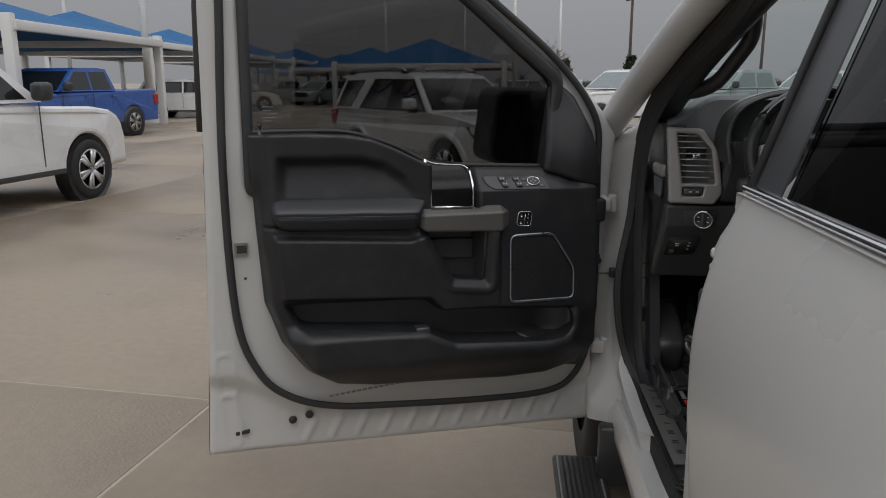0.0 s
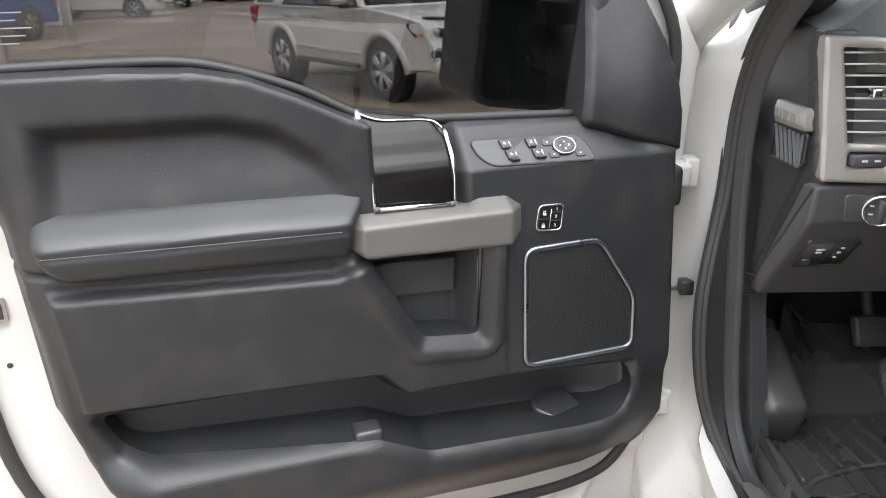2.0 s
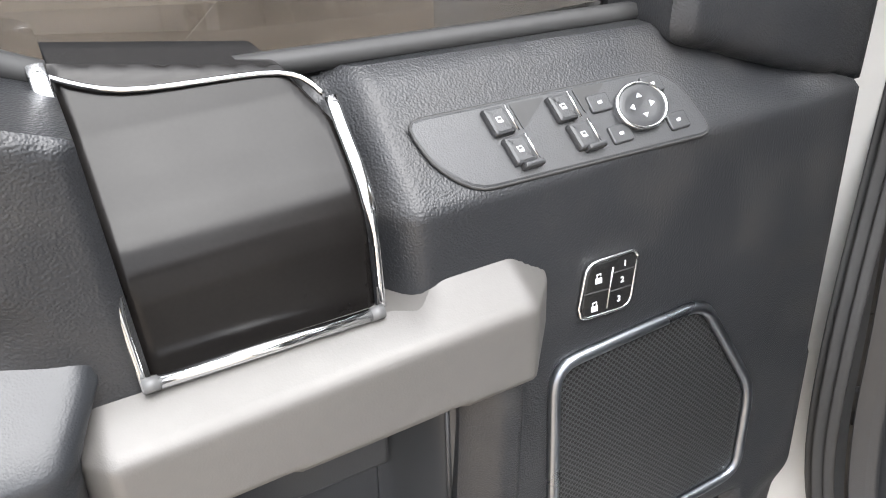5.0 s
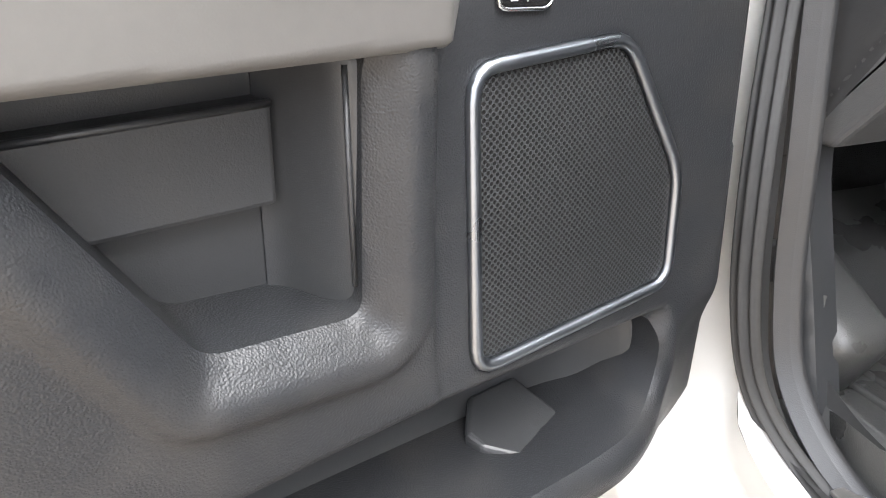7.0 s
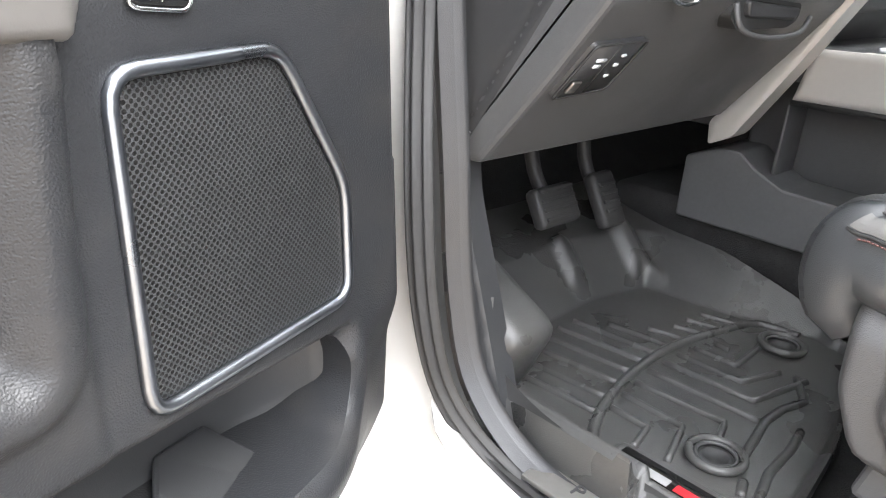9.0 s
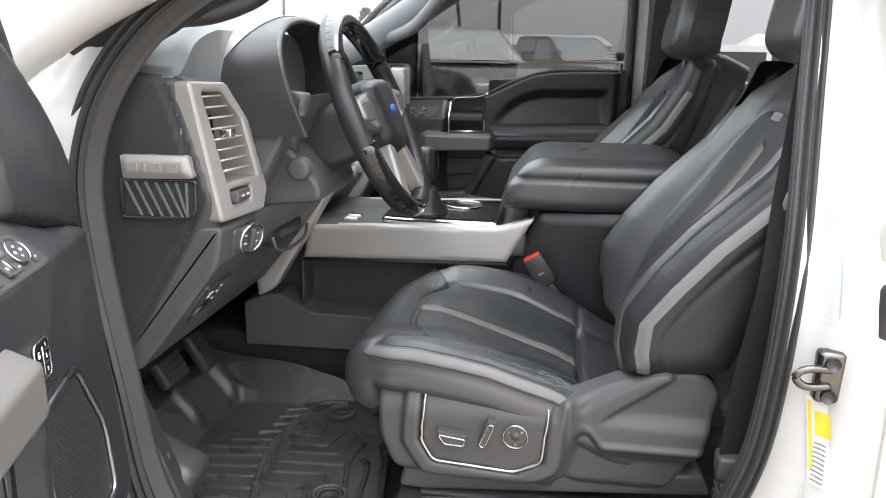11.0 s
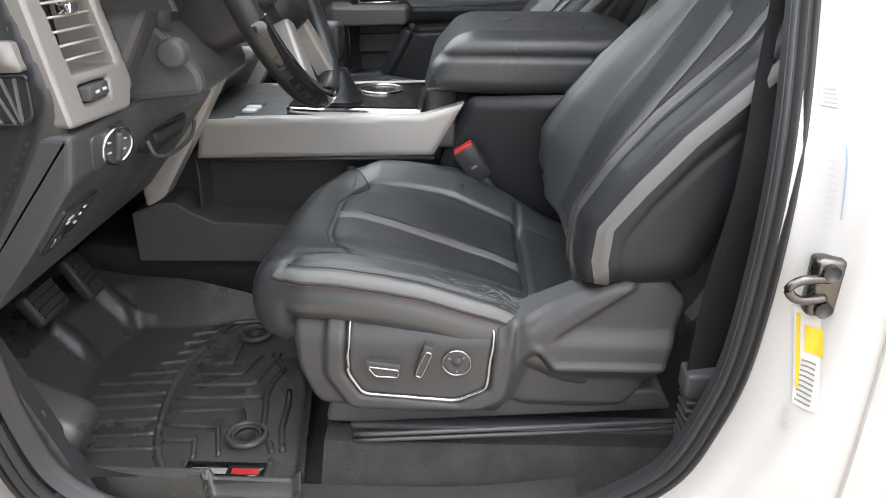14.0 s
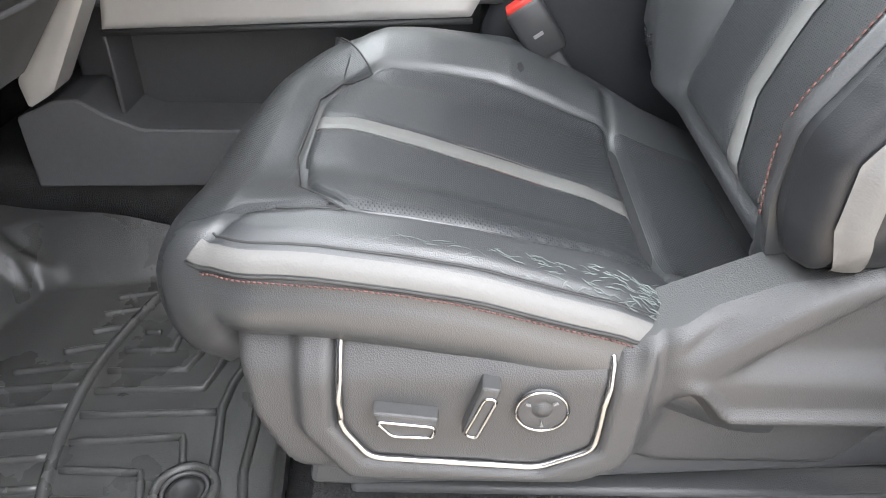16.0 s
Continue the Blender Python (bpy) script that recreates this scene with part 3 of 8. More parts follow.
def make_door(name, label):
    door = thing(name, label, "car door", m=pose(0.46, 2.15, 0, 0, 0, 199))
    F = DOORFRAME
    shell_line = [(1.139, 0.506), (1.118, 0.83), (1.096, 1.403), (1.09, 1.72), (1.075, 1.87), (1.0, 1.905), (0.56, 1.89), (0.44, 1.84), (0.296, 1.742), (0.075, 1.556), (-0.022, 1.445), (-0.062, 1.377),
                  (-0.05, 1.25), (-0.03, 0.95), (-0.012, 0.7), (-0.045, 0.482)]
    window = rounded([(0.973, 1.26), (0.965, 1.855), (0.56, 1.84), (0.46, 1.785), (0.395, 1.738), (0.148, 1.532), (0.176, 1.2)], 0.02)
    hole_line = rounded([(0.995, 1.25), (0.988, 1.876), (0.52, 1.86), (0.44, 1.80), (0.38, 1.755), (0.122, 1.545), (0.15, 1.19)], 0.03)

    def shell(u, v, d):
        w = -0.058 + 0.006 * step(1.02, 1.06, u)
        w = w - 0.02 * step(0.66, 0.60, v - 0.10 * step(0.85, 1.1, u)) - 0.012 * step(0.01, 0.0, d)
        for k in range(11):
            c = 0.12 + 0.075 * k
            line = [(c, 0.525), (c - 0.03, 0.585)]
            w = w + 0.006 * step(0.012, 0.004, along(line, u, v))
        for c in ((1.083, 0.79, 0.70), (1.08, 0.66, 0.55)):
            w = w + 0.004 * step(0.006, 0.0, np.abs(along([(c[0], c[1]), (c[0] - 0.01, c[2])], u, v) - 0.022))
        return w
    part("door_shell", relief(shell_line, shell, F, 0.008, back=-0.10, holes=[hole_line]), JAMB, door, "white painted inner door sheet with pressed beads")
    skin = [(u * 1.0, v) for u, v in shell_line if v < 1.42]
    part("outer_skin", relief([(1.142, 0.5), (1.12, 0.83), (1.1, 1.385), (0.72, 1.385), (0.55, 1.31), (0.45, 1.285), (-0.06, 1.285), (-0.03, 0.9), (-0.05, 0.478)], lambda u, v, d: -0.103 - 0.04 * np.cos((v - 0.98) * 2.6), F, 0.03, back=-0.1), WHITE, door)
    # window frame trim, channel and pane
    trim = part("window_trim", relief(rounded([(1.0, 1.24), (0.994, 1.882), (0.52, 1.865), (0.44, 1.81), (0.376, 1.76), (0.115, 1.551), (0.145, 1.18)], 0.03),
                                      lambda u, v, d: -0.043 - edge(d, 0.006), F, 0.006, back=-0.09, holes=[window]), PLASTIC, door, "matte black window surround")
    pane = part("window_pane", slab(rounded([(0.978, 1.3), (0.97, 1.86), (0.55, 1.845), (0.455, 1.79), (0.39, 1.742), (0.143, 1.534), (0.17, 1.25)], 0.02), F, -0.077, -0.073), TINT, door, "lightly tinted wet side window")
    pane.visible_shadow = False
    part("belt_seal", tube(curve_points([(0.98, -0.05, 1.408), (0.83, -0.05, 1.409), (0.72, -0.05, 1.403), (0.6, -0.05, 1.365), (0.5, -0.05, 1.316), (0.41, -0.05, 1.309), (0.17, -0.05, 1.299)], 6), 0.007, 6), RUBBER, door)
    part("lock_pin", lathe([(0.0065, 1.395), (0.006, 1.412), (0.0035, 1.414), (0.0035, 1.424), (0.006, 1.426), (0.005, 1.432), (0.0, 1.433)], 10, "z", (0.955, 0.0, 0)), PLASTIC, door)
    ring = [(1.036, 1.72), (1.052, 1.31), (1.041, 0.92), (0.991, 0.755), (0.911, 0.674), (0.787, 0.632), (0.608, 0.617), (0.35, 0.605), (0.15, 0.608), (0.058, 0.648), (0.008, 0.762), (-0.004, 0.94),
            (0.002, 1.28), (0.015, 1.434), (0.134, 1.588), (0.34, 1.756), (0.45, 1.84), (0.6, 1.885), (0.98, 1.895), (1.03, 1.86)]
    part("door_seal", tube(curve_points([(u, -0.046, v) for u, v in ring], 6, True), 0.0105, 8, True, 0.8, (0, 1, 0)), RUBBER, door, "black rubber door seal")
    part("outer_seal", tube([(1.099, -0.085, 1.41), (1.094, -0.085, 1.6), (1.09, -0.085, 1.72), (1.078, -0.085, 1.86)], 0.013, 8), RUBBER, door)
    # pressed holes, latch
    for u, v, a in ((0.905, 0.592, 0.012), (0.858, 0.603, 0.012)):
        part("drain_plug", lathe([(a, -0.07), (a * 0.9, -0.066), (0, -0.068)], 14, "y", (u, 0, v)), RUBBER, door)
    part("drain_slot", slab(rounded([(1.065, 0.56), (1.025, 0.565), (1.025, 0.575), (1.065, 0.571)], 0.005), F, -0.09, -0.07), RUBBER, door)
    part("latch_recess", slab(rounded([(1.035, 1.085), (1.0, 1.085), (1.0, 1.118), (1.035, 1.118)], 0.004), F, -0.07, -0.05), STEEL, door)
    part("latch_mouth", slab([(1.03, 1.091), (1.004, 1.091), (1.004, 1.112), (1.03, 1.112)], F, -0.06, -0.0485), RUBBER, door)
    part("screw_hole", lathe([(0.004, -0.056), (0.0, -0.0535)], 10, "y", (1.012, 0, 1.02)), RUBBER, door)
    # trim panel and its parts
    panel = part("door_panel", relief(PANEL, panel_height, F, 0.0042, back=-0.056, holes=[rounded(WELL, 0.012), rounded(POCKET, 0.015), BLOCK]), VINYL, door, "black grained door trim panel with map pocket and pull cup")
    def pocket_back(u, v, d):
        hollow = np.clip((0.205 - u) / 0.1, 0, 1)
        return -0.03 + 0.06 * (1 - np.sqrt(1 - 0.98 * hollow ** 2)) + 0.02 * step(0.83, 0.77, v)
    part("pocket_back", relief([(0.93, 0.97), (0.9, 0.87), (0.55, 0.83), (0.47, 0.77), (0.19, 0.765), (0.085, 0.79), (0.085, 0.91), (0.35, 0.925), (0.5, 0.925), (0.54, 0.96)], pocket_back, F, 0.006), PLASTIC, panel, "dark inside of the map pocket")
    top = [(0.262, -0.002, 0.828), (0.258, 0.014, 0.826), (0.172, 0.081, 0.792), (0.152, 0.079, 0.788), (0.186, -0.03, 0.832), (0.236, -0.03, 0.834)]
    n = len(top)
    fin = [(u + 0.006 * (0.2 - u) / 0.05, min(w, 0.02), 0.71) for u, w, z in top] + top
    part("pocket_divider", soften((fin, [tuple(range(n - 1, -1, -1)), tuple(range(n, 2 * n))] + [(k, (k + 1) % n, n + (k + 1) % n, n + k) for k in range(n)]), 0.005), PLASTIC, panel, "slanted divider in the map pocket")
    part("pocket_catch", box((0.53, 0.03, 0.85), (0.572, 0.066, 0.882), 0.006), PLASTIC, panel)
    arm = part("armrest", relief(ARM, arm_height, F, 0.005, back=0.0), SOFT, door, "black padded armrest with a stitched edge")
    stitches([(0.925, 0.0605, 1.2015), (0.75, 0.0625, 1.1965), (0.57, 0.0625, 1.191)], THREAD, arm, 0.0006, 0.0042)
    block = BLOCK

    def block_height(u, v, d):
        return np.interp(v, [1.18, 1.24, 1.252, 1.262, 1.272, 1.285, 1.30, 1.335], [0.025, 0.021, 0.018, 0.0125, 0.004, -0.01, -0.024, -0.048]) - edge(d, 0.002)
    part("gloss_panel", relief(block, block_height, F, 0.0025, back=-0.085), PIANO, door, "scratched gloss black trim block")
    for a, b, wide in (((0.5205, 1.331), (0.518, 1.2), 0.0042), ((0.3985, 1.298), (0.4, 1.2), 0.0034)):
        line = []
        for k in range(25):
            u, v = a[0] + (b[0] - a[0]) * k / 24, a[1] + (b[1] - a[1]) * k / 24
            line.append((u, float(block_height(np.array(u), np.array(v), np.array(1.0))) + (0.007 if a[0] > 0.5 else 0.0025), v))
        part("chrome_strip", tube(line, [wide if v > 1.256 else max(wide - 0.12 * (1.256 - v), 0.0018) for _, _, v in line], 10, flat=0.55, up=(0.0, 0.8, 0.6)), CHROME, door, "tapering chrome trim strip")
    part("chrome_strip", tube(curve_points([(0.524, -0.04, 1.329), (0.49, -0.032, 1.316), (0.42, -0.03, 1.311), (0.402, -0.02, 1.3)], 6), 0.0015, 6), CHROME, door)
    GRIP = rounded([(0.556, 1.192), (0.545, 1.204), (0.398, 1.2), (0.384, 1.197), (0.366, 1.206), (0.317, 1.205), (0.299, 1.19), (0.294, 1.151), (0.322, 1.136), (0.536, 1.144), (0.555, 1.156)], 0.004)

    def grip_height(u, v, d):
        w = 0.057 - 0.026 * np.clip((v - 1.188) / 0.015, 0, 1) - 0.027 * np.clip((0.324 - u) / 0.026, 0, 1) - 0.018 * np.clip((u - 0.54) / 0.016, 0, 1)
        return w - edge(d, 0.005)
    grip = part("pull_handle", relief(GRIP, grip_height, F, 0.0035, back=0.0), GRIPGREY, door, "satin grey grab handle")
    bar = part("chrome_strip", tube([(0.512, 0.033, 1.2065), (0.41, 0.033, 1.203)], 0.0034, 10), CHROME, grip, "chrome bar on the handle")
    for u in (0.5155, 0.4065):
        part("end_cap", tube([(u - 0.0035, 0.033, 1.2065 - (0.512 - u) * 0.034), (u + 0.0035, 0.033, 1.2065 - (0.512 - u) * 0.034)], 0.0037, 10), GREYCAP, bar)
    back = part("cup_backing", slab([(0.55, 1.17), (0.47, 0.995), (0.36, 0.98), (0.36, 1.17)], F, -0.06, -0.02, 0.003), PLASTIC, door)
    part("cup_flap", slab(rounded([(0.545, 1.113), (0.488, 1.057), (0.392, 1.053), (0.39, 1.109)], 0.004), F, -0.04, -0.004, 0.003), PLASTIC, back)
    part("flap_lip", tube([(0.54, -0.004, 1.112), (0.391, -0.004, 1.108)], 0.0022, 6), PLASTIC, back)
    wall = [(0.393, 1.135), (0.398, 0.975), (0.352, 0.975), (0.352, 1.135)]
    part("cup_step", relief(wall, lambda u, v, d: -0.016 + 0.05 * step(0.395, 0.362, u) - edge(d, 0.002), F, 0.004, back=-0.03), PLASTIC, back)
    part("cup_edge", tube([(0.3675, 0.03, 1.13), (0.3695, 0.032, 1.012)], 0.0016, 6), PLASTIC, back)
    # speaker cover
    cover = part("speaker_cover", relief(SPEAKER, lambda u, v, d: 0.0465 - 0.07 * (v - 0.93) - edge(d, 0.003), F, 0.006, back=0.0), GRILLE, door, "black pierced speaker cover")
    part("chrome_frame", tube([(u, 0.0475 - 0.07 * (v - 0.93), v) for u, v in SPEAKER], 0.0046, 8, True, 0.9, (0, 1, 0)), SATINCHROME, cover, "satin chrome frame")
    # window switches
    zero = Vector((0, 0.025, 1.243))
    LF = (tuple(zero), (1, 0, 0), (0, -0.669, 0.743), (0, 0.743, 0.669))

    def ledge(u, v, w):
        """Place on the sloped switch ledge: u along, v up the slope, w off it."""
        return zero + Vector((u, 0, 0)) + Vector(LF[2]) * v + Vector(LF[3]) * w
    bezel_line = rounded([(0.366, 0.05), (0.2, 0.0455), (0.186, 0.033), (0.176, -0.001), (0.340, 0.005), (0.358, 0.0225)], 0.01, 3)
    bezel = part("switch_panel", slab(bezel_line, LF, -0.01, 0.002, 0.0015), PLASTIC, door, "black window switch panel")
    part("panel_joint", tube([ledge(u, v, 0.0005) for u, v in bezel_line], 0.0012, 5, True), RUBBER, bezel)
    for u, v in ((0.3155, 0.0375), (0.31, 0.0195), (0.2745, 0.036), (0.2685, 0.018)):
        key = part("window_switch", slab(rounded([(u + 0.008, v + 0.008), (u - 0.005, v + 0.008), (u - 0.008, v - 0.008), (u + 0.005, v - 0.008)], 0.002), LF, 0.0, 0.0065, 0.002), PLASTIC, bezel)
        part("chrome_edge", tube([ledge(u - 0.0055, v + 0.008, 0.0062), ledge(u - 0.0085, v - 0.008, 0.0062)], 0.0008, 5), CHROME, key)
        part("icon", slab([(u + 0.0026, v + 0.0016), (u - 0.0006, v + 0.0018), (u - 0.0016, v - 0.0016), (u + 0.0016, v - 0.0016)], LF, 0.006, 0.0067), MARK, key)
        part("icon_window", slab([(u + 0.002, v + 0.0011), (u - 0.0003, v + 0.0012), (u - 0.0008, v - 0.0002), (u + 0.0013, v - 0.0002)], LF, 0.0064, 0.0069), PLASTIC, key)
    for u in (0.3075, 0.2655):
        part("finger_hollow", slab(rounded([(u + 0.004, 0.0085), (u - 0.009, 0.0085), (u - 0.008, 0.012), (u + 0.004, 0.012)], 0.001), LF, 0.0, 0.008, 0.002), PLASTIC, bezel)
        part("finger_groove", slab(rounded([(u - 0.003, 0.046), (u - 0.026, 0.045), (u - 0.006, 0.03)], 0.002), LF, 0.001, 0.0026), RUBBER, bezel)
    cu, cv = 0.223, 0.0255
    tilt_m = Matrix.Translation(ledge(cu, cv, 0)) @ Matrix(((1, 0, 0), (0, -0.669, 0.743), (0, 0.743, 0.669))).to_4x4() @ Matrix.Diagonal((1.0, 0.78, 1.0, 1.0))
    dial = part("mirror_pad", turned(lathe([(0.018, 0.0), (0.018, 0.005), (0.0155, 0.0065), (0.01, 0.0055), (0.0, 0.005)], 24), tilt_m), PLASTIC, bezel, "round mirror adjusting pad")
    part("chrome_ring", tube([ledge(cu + 0.0175 * math.cos(a * 0.2618), cv + 0.0137 * math.sin(a * 0.2618), 0.0058) for a in range(24)], 0.0012, 6, True), CHROME, dial)
    for a in range(4):
        c, k = math.cos(a * 1.571), math.sin(a * 1.571)
        part("arrow", slab([(cu + 0.006 * c - 0.0018 * k, cv + 0.005 * k + 0.0018 * c), (cu + 0.006 * c + 0.0018 * k, cv + 0.005 * k - 0.0018 * c), (cu + 0.009 * c, cv + 0.0075 * k)], LF, 0.004, 0.0064), MARK, dial)
    for u, v in ((0.2485, 0.034), (0.2425, 0.0135), (0.2075, 0.037), (0.2, 0.012)):
        key = part("mirror_button", slab(rounded([(u + 0.008, v + 0.0055), (u - 0.007, v + 0.0055), (u - 0.008, v - 0.0055), (u + 0.007, v - 0.0055)], 0.002), LF, 0.0005, 0.0038, 0.001), PLASTIC, bezel)
        part("icon", slab([(u + 0.0018, v + 0.0006), (u - 0.0012, v + 0.001), (u - 0.0012, v - 0.0008), (u + 0.0014, v - 0.001)], LF, 0.0035, 0.0041), MARK, key)
    # lock and seat memory buttons
    BF = ((0.006, 0.0305, 1.164), (1, 0, 0), (0, -0.07, 0.9975), (0, 0.9975, 0.07))

    def on_lock(u, v, w):
        return Vector(BF[0]) + Vector((u, 0, 0)) + Vector(BF[2]) * v + Vector(BF[3]) * w
    rimpts = rounded([(0.271, -0.018), (0.265, 0.019), (0.225, 0.018), (0.230, -0.0215)], 0.008)
    lock = part("lock_buttons", slab(rimpts, BF, -0.006, 0.003, 0.002), GLOSSCAP, door, "lock and seat memory buttons with a chrome rim")
    part("chrome_frame", tube([on_lock(u, v, 0.002) for u, v in rimpts], 0.0014, 6, True), CHROME, lock)
    part("divider", tube([on_lock(0.2455, 0.012, 0.003), on_lock(0.2495, -0.016, 0.003)], 0.0007, 6), CHROME, lock)
    for a, b in (((0.267, -0.0005), (0.248, -0.0025)), ((0.246, 0.0075), (0.2285, 0.0065)), ((0.2475, -0.005), (0.23, -0.006))):
        part("button_joint", tube([on_lock(*a, 0.003), on_lock(*b, 0.003)], 0.0005, 5), RUBBER, lock)
    for u, v in ((0.2565, 0.008), (0.259, -0.011)):
        part("lock_icon", slab([(u + 0.0026, v), (u - 0.0022, v - 0.0003), (u - 0.0022, v - 0.004), (u + 0.0026, v - 0.0037)], BF, 0.002, 0.0034), MARK, lock)
        part("lock_icon", tube([on_lock(u + 0.0016, v, 0.0032), on_lock(u + 0.0016, v + 0.0024, 0.0032), on_lock(u - 0.0012, v + 0.0024, 0.0032), on_lock(u - 0.0012, v + (0.001 if v > 0 else 0), 0.0032)], 0.0005, 5), MARK, lock)
    for ch, u, v in (("1", 0.2365, 0.0115), ("2", 0.238, 0.0005), ("3", 0.24, -0.0125)):
        txt = bpy.data.curves.new("digit", "FONT")
        txt.body, txt.size, txt.extrude, txt.align_x, txt.align_y = ch, 0.0058, 0.0003, "CENTER", "CENTER"
        tx = new("digit", txt)
        txm = bpy.data.meshes.new_from_object(tx)
        bpy.data.objects.remove(tx)
        txm.materials.append(MARK)
        dg = new("digit", txm)
        dg.parent = lock
        p = on_lock(u, v, 0.0032)
        dg.matrix_basis = Matrix(((-1, 0, 0, p.x), (0, BF[2][1], BF[3][1], p.y), (0, BF[2][2], BF[3][2], p.z), (0, 0, 0, 1)))
    # corner cover by the mirror, mirror outside
    part("corner_cover", relief(rounded([(0.182, 1.288), (0.152, 1.524), (0.128, 1.54), (0.08, 1.492), (0.038, 1.40), (0.02, 1.32), (0.016, 1.235)], 0.012),
                                lambda u, v, d: -0.004 - 0.06 * step(1.29, 1.55, v) + 0.02 * step(0.16, 0.06, u) - edge(d, 0.012), F, 0.006, back=-0.08), VINYL, door, "black corner cover beside the window")
    house = part("door_mirror", slab(rounded([(0.285, 1.31), (0.262, 1.50), (0.235, 1.52), (0.09, 1.515), (0.075, 1.49), (0.075, 1.29), (0.13, 1.27), (0.26, 1.29)], 0.025), F, -0.38, -0.20, 0.02, 3), PLASTIC, door, "black outside mirror with rain drops")
    part("mirror_glass", slab(rounded([(0.272, 1.322), (0.25, 1.492), (0.155, 1.5), (0.15, 1.285), (0.255, 1.303)], 0.02), F, -0.2, -0.196), DARKGLASS, house)
    part("mirror_arm", box((0.03, -0.30, 1.33), (0.15, -0.1, 1.42), 0.02), PLASTIC, house)
    rng = random.Random(3)
    drops = [turned(lathe([(0.0026, 0), (0.002, 0.0012), (0, 0.0016)], 6, "y"), Matrix.Translation((rng.uniform(0.16, 0.25), -0.196, rng.uniform(1.31, 1.47))) @ Matrix.Scale(rng.uniform(0.25, 0.7), 4)) for _ in range(60)]
    part("rain_drops", joined(*drops), LAMP, house)
    # maker's small print in the corner of the pane
    for k in range(5):
        part("glass_print", slab([(0.945, 1.435 + 0.009 * k), (0.945 - 0.022 - 0.008 * (k % 3), 1.435 + 0.009 * k), (0.945 - 0.022 - 0.008 * (k % 3), 1.4365 + 0.009 * k), (0.945, 1.4365 + 0.009 * k)], F, -0.0728, -0.0722), GREYMARK, pane)
    # pale printed sticker at the lower edge
    for k in range(14):
        part("sheet_print", slab([(0.80 - 0.016 * k, 0.655 + 0.0016 * k), (0.788 - 0.016 * k, 0.6555 + 0.0016 * k), (0.788 - 0.016 * k, 0.662 + 0.0016 * k), (0.80 - 0.016 * k, 0.661 + 0.0016 * k)], F, -0.06, -0.0565), GREYMARK, door)
    return door


GREYCAP = material("grey_end_cap", (0.1, 0.1, 0.1), 0.4, var=0.05)
SATINCHROME = material("satin_chrome", (0.3, 0.32, 0.35), 0.32, metal=1.0, var=0.08, scale=12)
front_door = make_door("front_door", "white pickup front door standing open, black trim inside")
# the far door is the mirror image, closed
far = Matrix(((0, -1, 0, 2.16), (-1, 0, 0, 2.30), (0, 0, 1, 0), (0, 0, 0, 1)))
passenger_door = copy_thing(front_door, far)
passenger_door.name = "passenger_door"
passenger_door["label"] = "closed passenger door with black trim and tinted window"

# hinges, door check and wiring boot between pillar and door
for z in (1.18, 0.735):
    hinge = thing("steel_hinge", "white painted steel hinge on the front pillar", "hinge", (0.468, 2.222, z), group="front door hinges")
    part("leaf", box((-0.02, -0.028, -0.02), (0.022, 0.0, 0.02), 0.008), JAMB, hinge)
    part("pin", lathe([(0.01, -0.026), (0.01, 0.026)], 12, "z", (0.0, -0.01, 0)), JAMB, hinge)
    part("plate", box((0.012, -0.012, -0.026), (0.04, 0.03, 0.026), 0.006), JAMB, hinge)
check = thing("door_check", "dark steel door check strap", "door check", (0.5, 2.225, 0.967))
part("strap", tube([(-0.1, -0.02, 0.0), (0.03, 0.0, 0.0)], 0.006, 6, flat=0.5), STEEL, check)
part("bracket", box((-0.005, -0.012, -0.014), (0.02, 0.012, 0.014), 0.004), PLASTIC, check)
boot = thing("wiring_boot", "black corrugated rubber wiring boot", "cable boot", (0.452, 2.2, 1.08))
part("sleeve", tube([(0.0 - 0.02 * math.sin(k / 24 * 3.14), 0.0, 0.09 - 0.17 * k / 24) for k in range(25)], [0.016 + 0.004 * (k % 2) for k in range(25)], 10, up=(1, 0, 0)), RUBBER, boot)
part("collar", box((-0.02, -0.02, 0.05), (0.02, 0.03, 0.12), 0.01), RUBBER, boot)


# ---- the pickup's body ----
truck = thing("pickup_body", "white four-door pickup truck body on the wet lot", "pickup truck", (1.37, 1.0, 0))
T = Vector((-1.37, -1.0, 0))


def tpart(name, data, mat, label="", parent=None):
    """A part of the truck given in world metres."""
    if isinstance(data, tuple):
        data = ([tuple(Vector(v) + T) for v in data[0]], data[1])
    else:
        bmesh.ops.translate(data, verts=data.verts[:], vec=T)
    return part(name, data, mat, parent or truck, label)


def sweep(pts, section, n=6):
    """A section of (across, along-normal) offsets in x and in the plane, drawn along a line in the y-z plane."""
    line = curve_points(pts, n)
    verts, faces, k = [], [], len(section)
    for i, p in enumerate(line):
        a, b = line[max(i - 1, 0)], line[min(i + 1, len(line) - 1)]
        t = (b - a)
        t.x = 0
        t.normalize()
        nrm = Vector((0, -t.z, t.y))
        for sx, sn in section:
            q = p + Vector((sx, 0, 0)) + nrm * sn
            verts.append(tuple(q))
    for i in range(len(line) - 1):
        for j in range(k - 1):
            faces.append((i * k + j, i * k + j + 1, (i + 1) * k + j + 1, (i + 1) * k + j))
    return verts, faces


